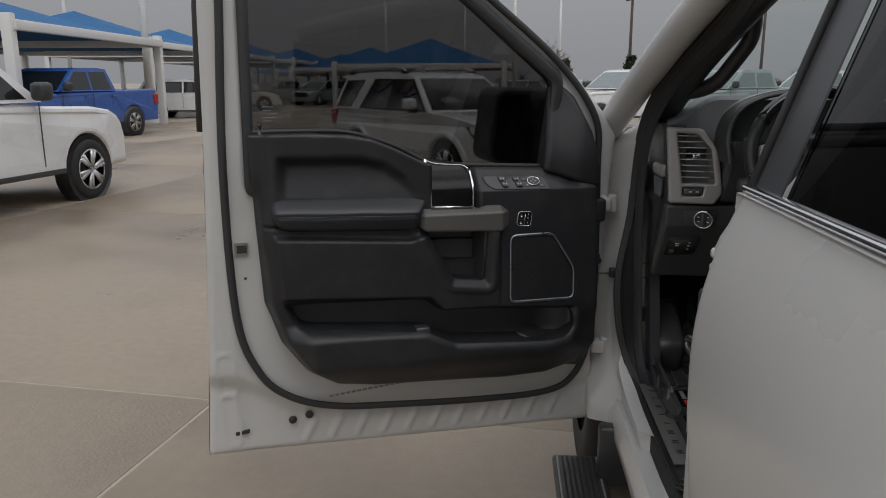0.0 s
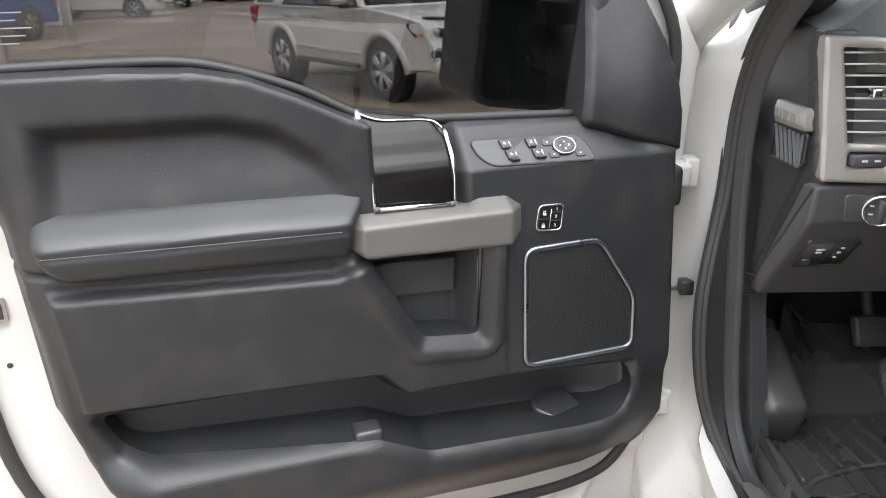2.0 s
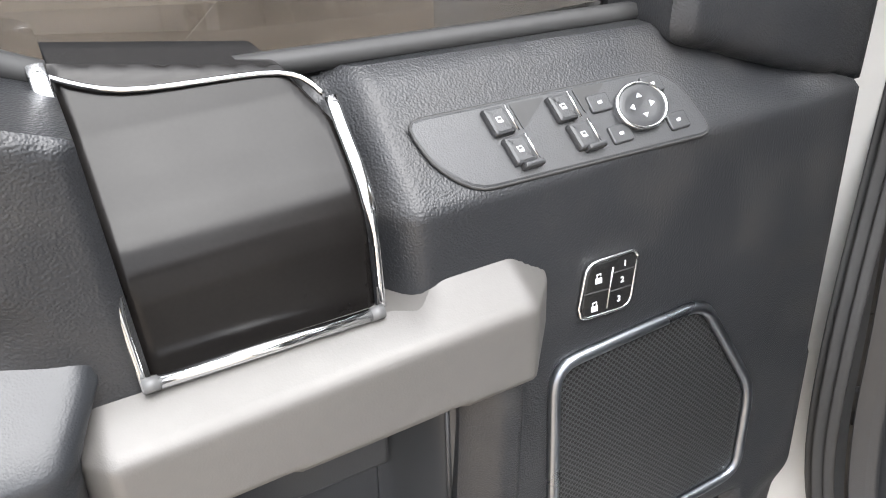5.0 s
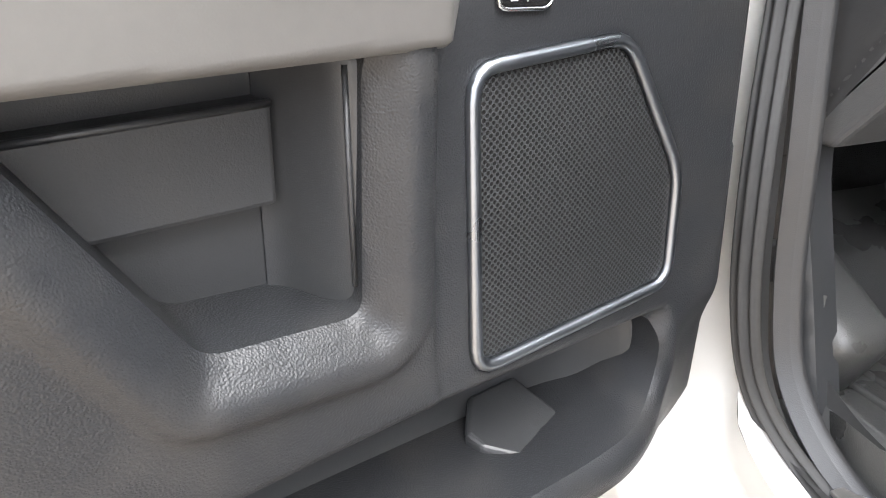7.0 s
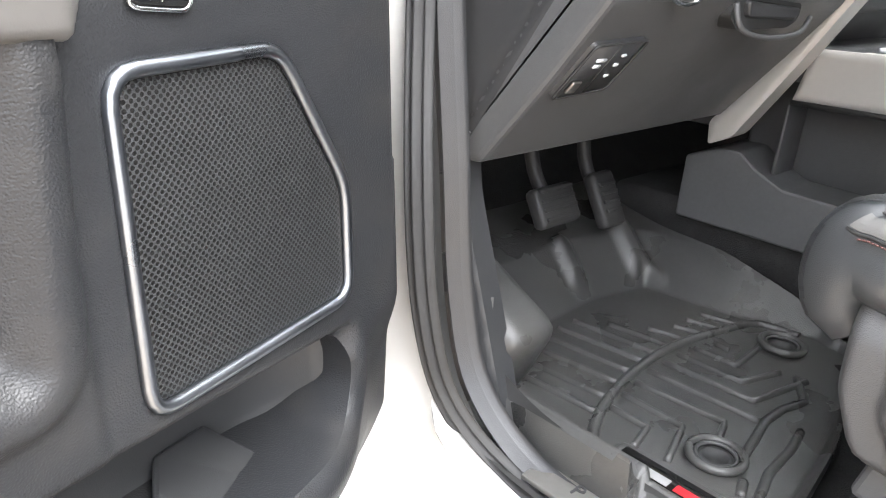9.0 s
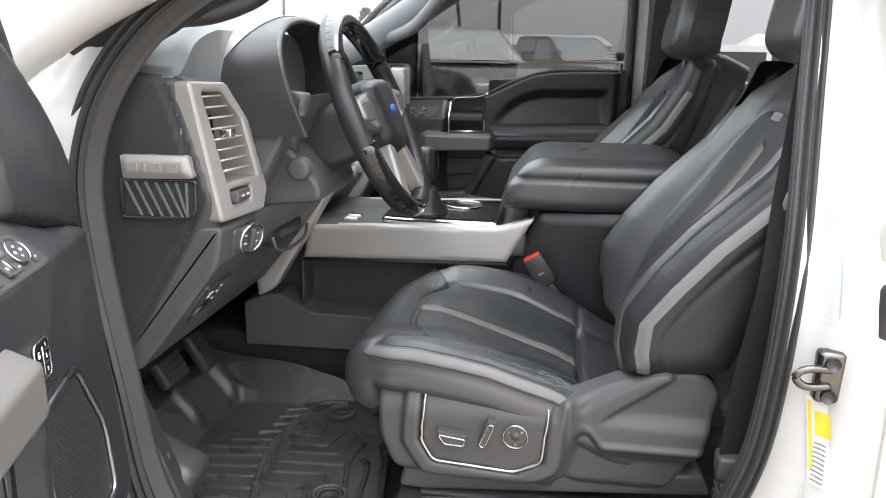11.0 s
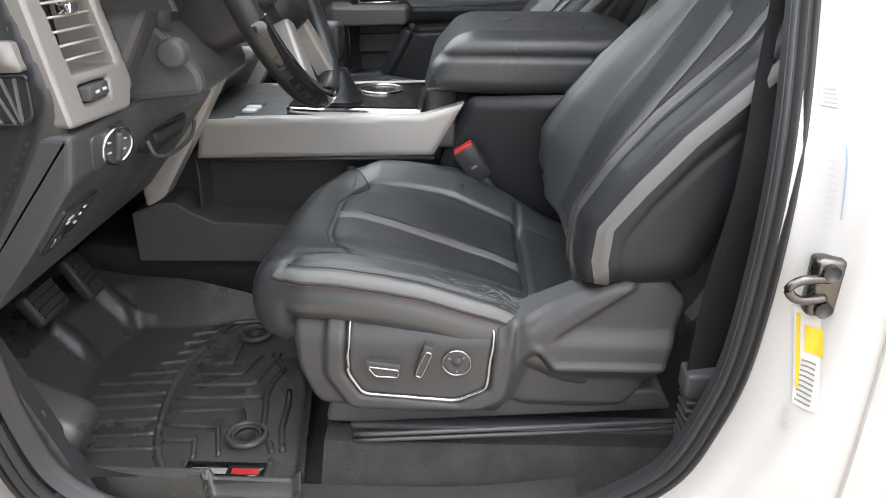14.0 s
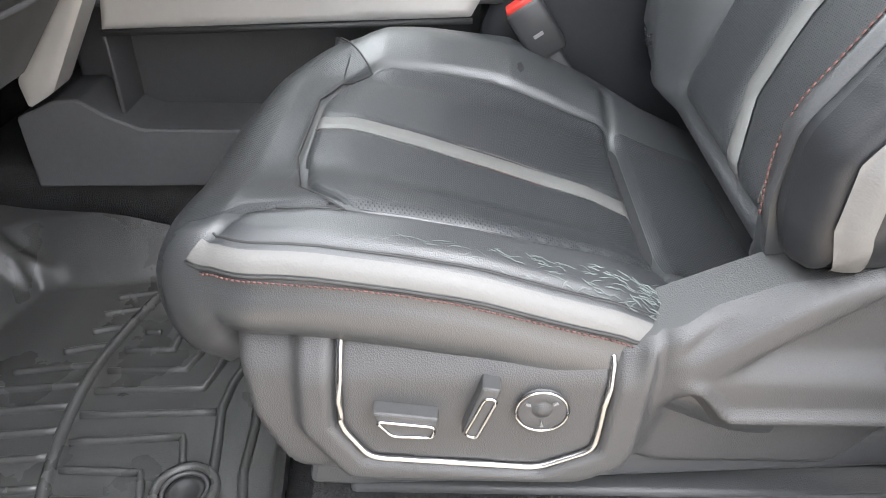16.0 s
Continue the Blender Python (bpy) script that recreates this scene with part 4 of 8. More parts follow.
# door opening line on the driver's side, from the sill's rear corner round the A-pillar and roof to the B-pillar
OPEN = [(0.565, 1.52, 0.668), (0.56, 1.42, 0.722), (0.545, 1.33, 0.80), (0.54, 1.289, 0.89), (0.54, 1.264, 1.0), (0.56, 1.248, 1.2), (0.65, 1.228, 1.4), (0.75, 1.209, 1.62), (0.78, 1.218, 1.745), (0.775, 1.31, 1.805), (0.745, 1.5, 1.815),
        (0.69, 1.66, 1.775), (0.66, 1.80, 1.685), (0.62, 1.94, 1.605), (0.585, 2.06, 1.53), (0.565, 2.13, 1.462), (0.553, 2.18, 1.38), (0.548, 2.207, 1.28), (0.545, 2.20, 1.15), (0.548, 2.178, 0.98), (0.552, 2.16, 0.84), (0.556, 2.125, 0.74), (0.562, 2.04, 0.675), (0.566, 1.9, 0.655), (0.568, 1.7, 0.655)]


def lobe(n0, x0, w, h, k=5):
    """A rounded lip of a seal: from n0 inwards by w, standing h out of x0."""
    return [(x0 - h * math.sin(math.pi * (j + 0.5) / k), n0 - w * (j + 0.5) / k) for j in range(k)]


# the seal stands proud of the hinge pillar
LIP = [(x - 0.042 * k, y - 0.03 * k, z) for x, y, z in OPEN for k in [float(step(2.08, 2.17, y) * step(1.2, 0.98, z))]]
LOOP = LIP + LIP[:1]
tpart("opening_seal", sweep(LOOP, [(0.012, 0.0135), *lobe(0.0135, 0.003, 0.0085, 0.0075), (0.006, 0.004), *lobe(0.003, 0.004, 0.007, 0.008), (0.007, -0.005)]), RUBBER, "black rubber seal with two lips round the door opening")
tpart("seal_carrier", sweep(LOOP, [(0.007, -0.0045), *lobe(-0.005, 0.009, 0.006, 0.005), (0.012, -0.012), (0.012, -0.014)]), RUBBER, "thin inner lip of the door seal")
WIDE = [(0.02, -0.0105), (0.0115, -0.0112), (0.0115, -0.0125), (0.012, -0.013), (0.024, -0.0205), (0.0245, -0.0212), (0.032, -0.023), (0.033, -0.029)]
tpart("inner_trim", sweep(OPEN[10:] + OPEN[:1], WIDE), PLASTIC, "black plastic edge trim")
tpart("pillar_trim", sweep(OPEN[:11], [(0.02, -0.008), (0.004, -0.0085), (0.004, -0.0105), (0.012, -0.0125), (0.03, -0.013)]), PLASTIC, "thin black trim edge on the rear pillar")
front = [(Vector(p), Vector(q)) for p, q in zip(curve_points(LIP, 6), curve_points(OPEN, 6)) if (Vector(p) - Vector(q)).length > 0.002]
tpart("seal_web", ribbon([p + Vector((0.006, 0.004, 0)) for p, q in front], [q + Vector((0.012, -0.006, 0)) for p, q in front], (-0.4, -0.9, 0), 6, 0.002), RUBBER, "broad rubber web of the front seal")
for k in (0.35, 0.7):
    tpart("seal_ridge", tube([p.lerp(q, k) + Vector((0.003, -0.003, 0)) for p, q in front], 0.0032, 6), RUBBER)


def skin_x(z):
    """How far out the truck's side stands at the height z."""
    return 0.476 + 0.88 * np.clip(z - 1.1, 0, 0.29) ** 2 + 0.2 * np.clip(1.1 - z, 0, 1) ** 2 + 0.40 * np.clip(z - 1.39, 0, 1)


HOLE = [(p.y, p.z) for p in curve_points(OPEN, 4, True)]


def jamb_height(u, v, d):
    o = sdf(HOLE, u, v)
    x = skin_x(v) + 0.012 + 0.3 * np.clip(v - 1.22, 0, 1) * step(1.8, 1.5, u)
    x = x + (0.553 - 0.49) * step(0.085, 0.004, o) * step(1.5, 1.3, v) * (u < 1.8)
    x = x + 0.015 * step(0.05, 0.0, o) * step(1.3, 1.5, v)
    front = step(2.1, 2.16, u) * step(1.42, 1.32, v)
    x = x * (1 - front) + front * np.clip(0.548 - 0.75 * (o - 0.0), 0.44, 0.56)
    x = x + 0.004 * step(0.01, 0.0, np.abs(o - 0.055))
    return -x


SIDELINE = [(1.08, 0.52), (2.27, 0.52), (2.30, 0.9), (2.31, 1.3), (2.30, 1.45), (2.215, 1.525), (2.05, 1.612), (1.9, 1.70), (1.72, 1.79), (1.55, 1.85), (1.35, 1.87), (1.08, 1.865)]
tpart("body_side", relief(SIDELINE, jamb_height, side(0), 0.008, holes=[HOLE]), JAMB, "white painted door jamb, pillars and sill")
around = curve_points(OPEN, 4, True)
around = around + around[:1]
tpart("pinch_flange", ribbon([(float(-jamb_height(np.array(p.y), np.array(p.z), np.array(1.0))), p.y, p.z) for p in around], [(p.x + 0.01, p.y, p.z) for p in around], None, 2), JAMB, "white painted return of the door opening")
tpart("rocker", relief([(-0.6, 0.5), (2.25, 0.5), (2.26, 0.6), (-0.6, 0.6)], lambda u, v, d: -0.5 - edge(d, 0.02), side(0), 0.03, back=-0.7), WHITE)
# rear door
rear_door = thing("rear_door", "closed white rear door with chrome window moulding", "car door", (0, 0, 0))
RD = [(1.152, 1.369), (1.153, 1.324), (1.165, 1.306), (1.159, 1.257), (1.155, 1.15), (1.15, 1.03), (1.145, 0.85), (1.14, 0.58), (1.12, 0.52), (0.25, 0.52), (0.05, 0.9), (0.05, 1.369)]
part("door_skin", relief(RD, lambda u, v, d: -skin_x(v) - edge(d, 0.006), side(0), 0.012, back=-0.53), WHITE, rear_door)
part("chrome_moulding", sweep([(skin_x(1.375) - 0.002, 1.15, 1.375), (skin_x(1.375) - 0.002, 0.6, 1.377), (skin_x(1.375) - 0.002, 0.05, 1.381)], [(0.012, -0.006), (-0.002, -0.0055), (-0.005, -0.002), (-0.004, 0.004), (0.02, 0.006)]), CHROME, rear_door, "chrome window moulding")
wx = [(skin_x(1.38) + 0.004 + 0.34 * k * 0.11, 1.378 + 0.11 * k) for k in range(5)]


def pane_sheet(y0, y1, dx=0.0):
    verts, faces = [], []
    for x, z in wx:
        for y in (y0, y1):
            verts.append((x + dx, y, z))
    for k in range(4):
        faces.append((2 * k, 2 * k + 1, 2 * k + 3, 2 * k + 2))
    return verts, faces


APPLIQUE = material("gloss_black_pillar_cover", (0.06, 0.062, 0.066), 0.36, var=0.1, scale=5, rvar=0.04)
part("pillar_cover", pane_sheet(1.128, 1.018), APPLIQUE, rear_door, "gloss black pillar cover")
rp = part("window_pane", pane_sheet(1.012, 0.2, 0.004), PRIVACY, rear_door, "dark privacy glass")
part("glass_divider", pane_sheet(1.018, 1.012, -0.003), RUBBER, rear_door)
part("window_seal", tube([(x - 0.004, 1.134, z) for x, z in wx], 0.007, 6), RUBBER, rear_door, "black window channel")
part("roof_rail_cover", box((0.70, 0.05, 1.81), (0.76, 1.13, 1.86), 0.01), WHITE, rear_door)
for z in (1.258, 0.86):
    h = thing("steel_hinge", "white painted hinge in the rear door gap", "hinge", (0.515, 1.160, z), group="rear door hinges")
    part("leaf", box((-0.006, -0.03, -0.024), (0.02, 0.014, 0.026), 0.005), JAMB, h)
    part("tab", box((-0.012, -0.03, -0.03), (0.016, -0.004, -0.02), 0.003), JAMB, h)
    for dz in (0.013, -0.011):
        part("bolt", lathe([(0.0085, 0.004), (0.0085, -0.004), (0.006, -0.007), (0.0, -0.007)], 12, "x", (-0.006, 0.002, dz)), JAMB, h)
grom = thing("rubber_grommet", "black rubber grommet in the white pillar", "grommet", (0.5, 1.163, 1.178))
part("plug", box((-0.012, -0.012, -0.035), (0.012, 0.012, 0.035), 0.009), RUBBER, grom)
spring = thing("check_spring", "dark toothed door check in the pillar gap", "door check", (0.502, 1.154, 1.066))
part("teeth", joined(*[plain(box((-0.01, -0.004, -0.045 + 0.011 * k), (0.0, 0.012, -0.039 + 0.011 * k), 0.001)) for k in range(8)]), RUBBER, spring)
part("rail", box((0, 0, -0.05), (0.02, 0.02, 0.05), 0.003), RUBBER, spring)
# striker
DARKSTEEL = material("oiled_dark_steel", (0.16, 0.15, 0.14), 0.3, metal=1.0, var=0.2, scale=14)
striker = thing("door_striker", "black steel door striker bolted to the white pillar", "striker", (0.518, 1.212, 1.088))
part("plate", box((-0.012, -0.018, -0.033), (0.012, 0.014, 0.033), 0.006), DARKSTEEL, striker)
part("loop", tube(curve_points([(-0.012, 0.0, 0.012), (-0.02, 0.03, 0.014), (-0.02, 0.042, 0.004), (-0.02, 0.03, -0.008), (-0.012, 0.0, -0.01)], 6), 0.005, 8), DARKSTEEL, striker)
for z in (0.02, -0.022):
    part("bolt", lathe([(0.009, 0), (0.009, 0.006), (0.005, 0.006), (0.005, 0.002)], 10, "x", (-0.018, 0, z)), PLASTIC, striker)


FAINT = material("faint_grey_print", (0.5, 0.5, 0.5), 0.5, var=0.03)
FAINTBLUE = material("faint_blue_print", (0.3, 0.38, 0.5), 0.5, var=0.03)


def sticker(name, label, y0, y1, z0, z1, bands, lean=0.0):
    """A label on the rear pillar; bands: (y, z, width, height, material) within it."""
    s = thing(name, label, "label", (0, 0, 0))

    def at_pillar(y, z, lift):
        return (float(-jamb_height(np.array(y), np.array(z), np.array(1.0))) - lift, y, z)

    def patch(y0, y1, z0, z1, lift):
        n = 5
        verts = [at_pillar(y0 + (y1 - y0) * i / n + lean * ((z0 + (z1 - z0) * j / n) - (z0 + z1) / 2), z0 + (z1 - z0) * j / n, lift) for j in range(n + 1) for i in range(n + 1)]
        faces = [(j * (n + 1) + i, j * (n + 1) + i + 1, (j + 1) * (n + 1) + i + 1, (j + 1) * (n + 1) + i) for j in range(n) for i in range(n)]
        return verts, faces
    if bands and bands[0] == "paper":
        part("paper", patch(y0, y1, z0, z1, 0.003), PAPER, s)
        bands = bands[1:]
    for y, z, w, h, m in bands:
        part("print", patch(y, y + w, z, z + h, 0.0045), m, s)
    return s


sticker("warning_label", "white label with yellow bands on the pillar", 1.202, 1.222, 0.945, 1.055,
        ["paper", (1.2185, 0.965, 0.003, 0.085, YELLOW), (1.203, 1.01, 0.014, 0.03, YELLOW)] + [(1.205, 0.95 + 0.006 * k, 0.011, 0.0022, GREYMARK) for k in range(9)], 0.1)
sticker("blue_label", "small white label with blue print on the pillar", 1.209, 1.223, 1.262, 1.284, ["paper"] + [(1.211, 1.265 + 0.004 * k, 0.01, 0.0014, FAINTBLUE) for k in range(4)])
sticker("clear_label", "clear label with fine grey print on the pillar", 1.2, 1.22, 1.14, 1.24, [(1.212, 1.15 + 0.007 * k, 0.007, 0.0012, FAINT) for k in range(12)] + [(1.2065, 1.16, 0.0012, 0.07, FAINTBLUE)])
sticker("stamped_code", "small grey printed code on the pillar", 1.22, 1.23, 0.91, 0.94, [(1.219 + 0.0, 0.912 + 0.006 * k, 0.005, 0.003, FAINT) for k in range(5)], 0.2)

# outer panels forward and behind, roof, glass, far side
tpart("fender", relief([(2.32, 0.52), (2.45, 0.6), (2.5, 0.78), (2.62, 0.93), (2.8, 1.0), (2.98, 0.98), (3.15, 0.85), (3.22, 0.6), (3.5, 0.55), (3.62, 0.8), (3.6, 1.15), (3.3, 1.24), (2.32, 1.30)], lambda u, v, d: -0.44 - edge(d, 0.02) + 0.06 * step(3.3, 3.65, u), side(0), 0.03, back=-0.47), WHITE, "white front wing")
tpart("fender_far", relief([(2.32, 0.52), (2.45, 0.6), (2.5, 0.78), (2.62, 0.93), (2.8, 1.0), (2.98, 0.98), (3.15, 0.85), (3.22, 0.6), (3.5, 0.55), (3.62, 0.8), (3.6, 1.15), (3.3, 1.24), (2.32, 1.30)], lambda u, v, d: 2.3 - edge(d, 0.02), ((0, 0, 0), (0, 1, 0), (0, 0, 1), (1, 0, 0)), 0.03, back=2.27), WHITE)
tpart("hood", relief(rounded([(0.47, 2.6), (0.5, 3.5), (0.7, 3.62), (2.04, 3.62), (2.24, 3.5), (2.27, 2.6), (1.9, 2.5), (0.85, 2.5)], 0.08), lambda u, v, d: 1.24 + 0.05 * np.cos((u - 1.37) * 1.4) - 0.03 * step(2.9, 3.6, v) - 0.06 * step(0.08, 0, d), lid(0), 0.04, back=1.1), WHITE, "white bonnet")
tpart("nose", box((0.5, 3.45, 0.55), (2.24, 3.66, 1.17), 0.06, 3), PLASTIC)
tpart("roof", relief(rounded([(0.68, -0.5), (2.06, -0.5), (2.06, 1.5), (1.9, 1.72), (0.84, 1.72), (0.68, 1.5)], 0.06), lambda u, v, d: 1.93 - 0.05 * (u - 1.37) ** 2 - 0.06 * step(0.12, 0, d), lid(0), 0.04, back=1.82), WHITE)
tpart("headliner", box((0.72, -0.5, 1.79), (2.02, 1.66, 1.815), 0.008), ALCANT, "grey cloth headliner")
ws = tpart("windshield", ([(0.80, 1.70, 1.83), (1.94, 1.70, 1.83), (2.12, 2.52, 1.36), (0.62, 2.52, 1.36), (1.37, 1.76, 1.85), (1.37, 2.62, 1.36)], [(0, 4, 5, 3), (4, 1, 2, 5)]), CLEAR, "clear laminated windshield")
tpart("cab_back", box((0.6, -0.56, 0.6), (2.14, -0.5, 1.38), 0.02), WHITE)
tpart("cab_header", box((0.68, -0.56, 1.76), (2.06, -0.5, 1.85), 0.02), WHITE)
bp = tpart("rear_window", box((0.64, -0.54, 1.37), (2.1, -0.534, 1.77)), PRIVACY, "dark rear window")
bp.visible_shadow = False
tpart("bed", box((0.47, -2.35, 0.55), (2.27, -0.58, 1.33), 0.04), WHITE, "white load bed")
tpart("far_side", relief([(-0.5, 0.52), (1.27, 0.52), (1.27, 1.365), (-0.5, 1.365)], lambda u, v, d: 2.74 - skin_x(v) - edge(d, 0.01), ((0, 0, 0), (0, 1, 0), (0, 0, 1), (1, 0, 0)), 0.04, back=2.1), PLASTIC, "dark rear passenger door trim")
tpart("far_sill", box((2.14, -0.5, 0.5), (2.26, 2.3, 0.66), 0.02), WHITE)
tpart("far_pillar", relief([(1.06, 1.36), (1.27, 1.36), (1.27, 1.8), (1.06, 1.8)], lambda u, v, d: -(2.10 - 0.3 * (v - 1.36)) - edge(d, 0.02), side(0), 0.02, back=-2.2), PLASTIC, "black trimmed middle pillar")
tpart("far_pillar_low", relief([(1.06, 0.66), (1.27, 0.66), (1.27, 1.36), (1.06, 1.36)], lambda u, v, d: -2.1 - edge(d, 0.02), side(0), 0.02, back=-2.2), PLASTIC)
fp = tpart("far_window", ([(2.2, -0.3, 1.36), (2.2, 1.07, 1.36), (2.06, 1.07, 1.78), (2.06, -0.3, 1.78)], [(0, 1, 2, 3)]), TINT, "tinted rear passenger window")
fp.visible_shadow = ws.visible_shadow = rp.visible_shadow = False
for sx in (0, 1):
    X = lambda x: x if not sx else 2.74 - x
    trimline = [(X(0.62), 2.34, 1.40), (X(0.635), 2.15, 1.50), (X(0.66), 2.0, 1.59), (X(0.70), 1.85, 1.68), (X(0.745), 1.68, 1.77), (X(0.76), 1.5, 1.79)]
    # far trim and handle take paler charcoal: their brighter light is put into colour
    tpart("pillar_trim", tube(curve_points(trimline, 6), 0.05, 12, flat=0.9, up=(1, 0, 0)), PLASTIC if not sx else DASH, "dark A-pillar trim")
    hand = thing("grab_handle", "dark plastic grab handle on the windshield pillar", "grab handle", (X(0.70), 1.97, 1.57), group="pillar grab handles")
    loop = [(0.655, 2.10, 1.505), (0.685, 2.055, 1.512), (0.707, 2.017, 1.527), (0.722, 1.985, 1.548), (0.745, 1.935, 1.598), (0.757, 1.905, 1.632), (0.757, 1.885, 1.672), (0.745, 1.86, 1.70), (0.72, 1.82, 1.715)]
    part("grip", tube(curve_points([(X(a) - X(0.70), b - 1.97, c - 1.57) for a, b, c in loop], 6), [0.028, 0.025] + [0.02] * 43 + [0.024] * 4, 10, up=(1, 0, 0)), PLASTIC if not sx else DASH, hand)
    outer = [(X(0.47), 2.36, 1.36), (X(0.525), 2.19, 1.492), (X(0.56), 2.035, 1.58), (X(0.60), 1.885, 1.67), (X(0.65), 1.71, 1.765), (X(0.68), 1.5, 1.84), (X(0.68), 1.2, 1.86), (X(0.68), 0.4, 1.86), (X(0.68), -0.5, 1.83)]
    tpart("roof_rail", tube(curve_points(outer, 6), 0.043, 12, flat=1.0, up=(1, 0, 0)), WHITE, "white windshield pillar and roof rail")
tpart("pillar_trim_lower", slab(rounded([(0.95, 0.66), (1.30, 0.66), (1.26, 0.80), (1.232, 0.9), (1.222, 1.1), (1.218, 1.16), (0.95, 1.16)], 0.01), side(0), -0.66, -0.588, 0.006), PLASTIC, "black middle pillar trim")
tpart("cowl", box((0.5, 2.3, 1.2), (2.24, 2.6, 1.3), 0.03), PLASTIC)
tpart("mirror_far_post", box((2.2, 2.05, 1.33), (2.3, 2.16, 1.42), 0.02), PLASTIC)
mf = thing("far_mirror", "black outside mirror with clear mirror glass", "car mirror", (2.42, 2.06, 1.42))
part("housing", box((-0.13, -0.02, -0.14), (0.12, 0.13, 0.15), 0.04, 3), PLASTIC, mf)
part("mirror_glass", slab(rounded([(-0.115, -0.12), (0.105, -0.12), (0.105, 0.13), (-0.115, 0.13)], 0.03), ((0, 0, 0), (1, 0, 0), (0, 0, 1), (0, -1, 0)), 0.018, 0.023), MIRROR, mf)
# floor pan, carpet, firewall
tpart("floor_pan", box((0.56, -0.5, 0.56), (2.18, 2.55, 0.655), 0.01), CARPET, "black carpeted cabin floor")
tpart("firewall", relief([(0.6, 0.62), (2.16, 0.62), (2.16, 1.25), (0.6, 1.25)], lambda u, v, d: -2.58 + 0.14 * step(0.85, 0.66, v), ((0, 0, 0), (1, 0, 0), (0, 0, 1), (0, -1, 0)), 0.03), CARPET)
tpart("carpet_step", slab([(0.60, 0.655), (0.65, 0.69), (0.69, 0.738), (0.9, 0.742), (0.9, 0.655)], ((0, 0, 0), (1, 0, 0), (0, 0, 1), (0, -1, 0)), -1.78, -1.2, 0.008), CARPET, "black looped carpet beneath the driver seat")
tpart("kick_trim", relief(rounded([(2.08, 0.66), (2.2, 0.66), (2.45, 0.7), (2.45, 1.2), (2.2, 1.2), (2.19, 0.95), (2.14, 0.82)], 0.03), lambda u, v, d: -0.6 - edge(d, 0.012), side(0), 0.012, back=-0.64), PLASTIC, "black kick panel")
tpart("sill_trim", sweep([(0.57, 2.13, 0.72), (0.575, 2.05, 0.69), (0.58, 1.9, 0.678), (0.58, 1.6, 0.676), (0.58, 1.42, 0.70)], [(-0.02, 0.0), (0.0, 0.008), (0.035, 0.008), (0.05, -0.004), (0.055, -0.03)]), RUBBER, "black sill trim")
tpart("trim_joint", tube([(0.592, 2.205, 1.002), (0.61, 2.18, 1.006)], 0.0016, 6), RUBBER)
tpart("trim_joint", tube([(0.592, 2.212, 0.956), (0.61, 2.185, 0.965)], 0.0016, 6), RUBBER)
tpart("trim_clip", box((0.588, 2.178, 0.828), (0.604, 2.196, 0.872), 0.004), PLASTIC)
plate = thing("sill_plate", "brushed sill plate with raised capital letters", "sill plate", (0.592, 1.80, 0.688))
part("plate", box((-0.024, -0.23, -0.004), (0.026, 0.23, 0.002), 0.0015), PLATE, plate)
for k, ch in enumerate("PLATINUM"):
    txt = bpy.data.curves.new("letter", "FONT")
    txt.body, txt.size, txt.extrude, txt.align_x, txt.align_y = ch, 0.024, 0.0008, "CENTER", "CENTER"
    tx = new("letter", txt)
    txm = bpy.data.meshes.new_from_object(tx)
    bpy.data.objects.remove(tx)
    txm.materials.append(PLASTIC)
    lt = new("letter", txm)
    lt.parent = plate
    lt.matrix_basis = pose(0, 0.176 - 0.0503 * k, 0.0028, 0, 0, -90)
# front wheels and running board
for k, (x, y) in enumerate(((0.62, 2.86), (2.12, 2.86), (0.62, -1.0), (2.12, -1.0))):
    w = part("wheel", joined(lathe([(0.24, -0.13), (0.36, -0.135), (0.395, -0.11), (0.40, -0.05), (0.40, 0.05), (0.395, 0.11), (0.36, 0.135), (0.24, 0.13), (0.2, 0.1)], 40, "x", (x - 1.37, y - 1.0, 0.40)),
                            *[plain(box((x - 1.37 - 0.12, y - 1.0 - 0.012, 0.39), (x - 1.37 + 0.12, y - 1.0 + 0.012, 0.405))) for _ in range(1)]), TYRE, truck, "black tyre")
    part("rim", lathe([(0.0, -0.07), (0.1, -0.08), (0.22, -0.11), (0.235, -0.12), (0.235, 0.12), (0.1, 0.05), (0, 0.05)], 28, "x", (x - 1.37, y - 1.0, 0.40)), ALLOY, w)
board = thing("running_board", "black ribbed running board with bright edge", "running board", (0.41, 1.0, 0.40))
part("tread", box((-0.075, -1.45, -0.03), (0.08, 1.15, 0.0), 0.012), PLASTIC, board)
for k in range(9):
    part("rib", tube([(-0.06 + 0.015 * k, -1.42, 0.0), (-0.06 + 0.015 * k, 1.13, 0.0)], 0.0032, 6), BRUSHED if k in (0, 8) else RUBBER, board)
for y in (-1.2, 0.0, 1.0):
    part("bracket", box((0.05, y, -0.02), (0.25, y + 0.05, 0.16), 0.008), PLASTIC, board)


# ---- seats, in a frame with x across, y forward; the left side of the driver's faces the door ----
CUSH = rounded([(-0.205, -0.09), (-0.226, 0.0), (-0.236, 0.12), (-0.237, 0.25), (-0.235, 0.362), (-0.222, 0.388), (-0.18, 0.394), (0.0, 0.396), (0.12, 0.384), (0.185, 0.352), (0.222, 0.29), (0.23, 0.15), (0.218, 0.0), (0.2, -0.09)], 0.04, 6)
INSERT = rounded([(-0.15, 0.05), (-0.186, 0.18), (-0.186, 0.295), (-0.15, 0.333), (-0.08, 0.35), (0.05, 0.352), (0.1, 0.336), (0.142, 0.303), (0.15, 0.2), (0.142, 0.05)], 0.014)
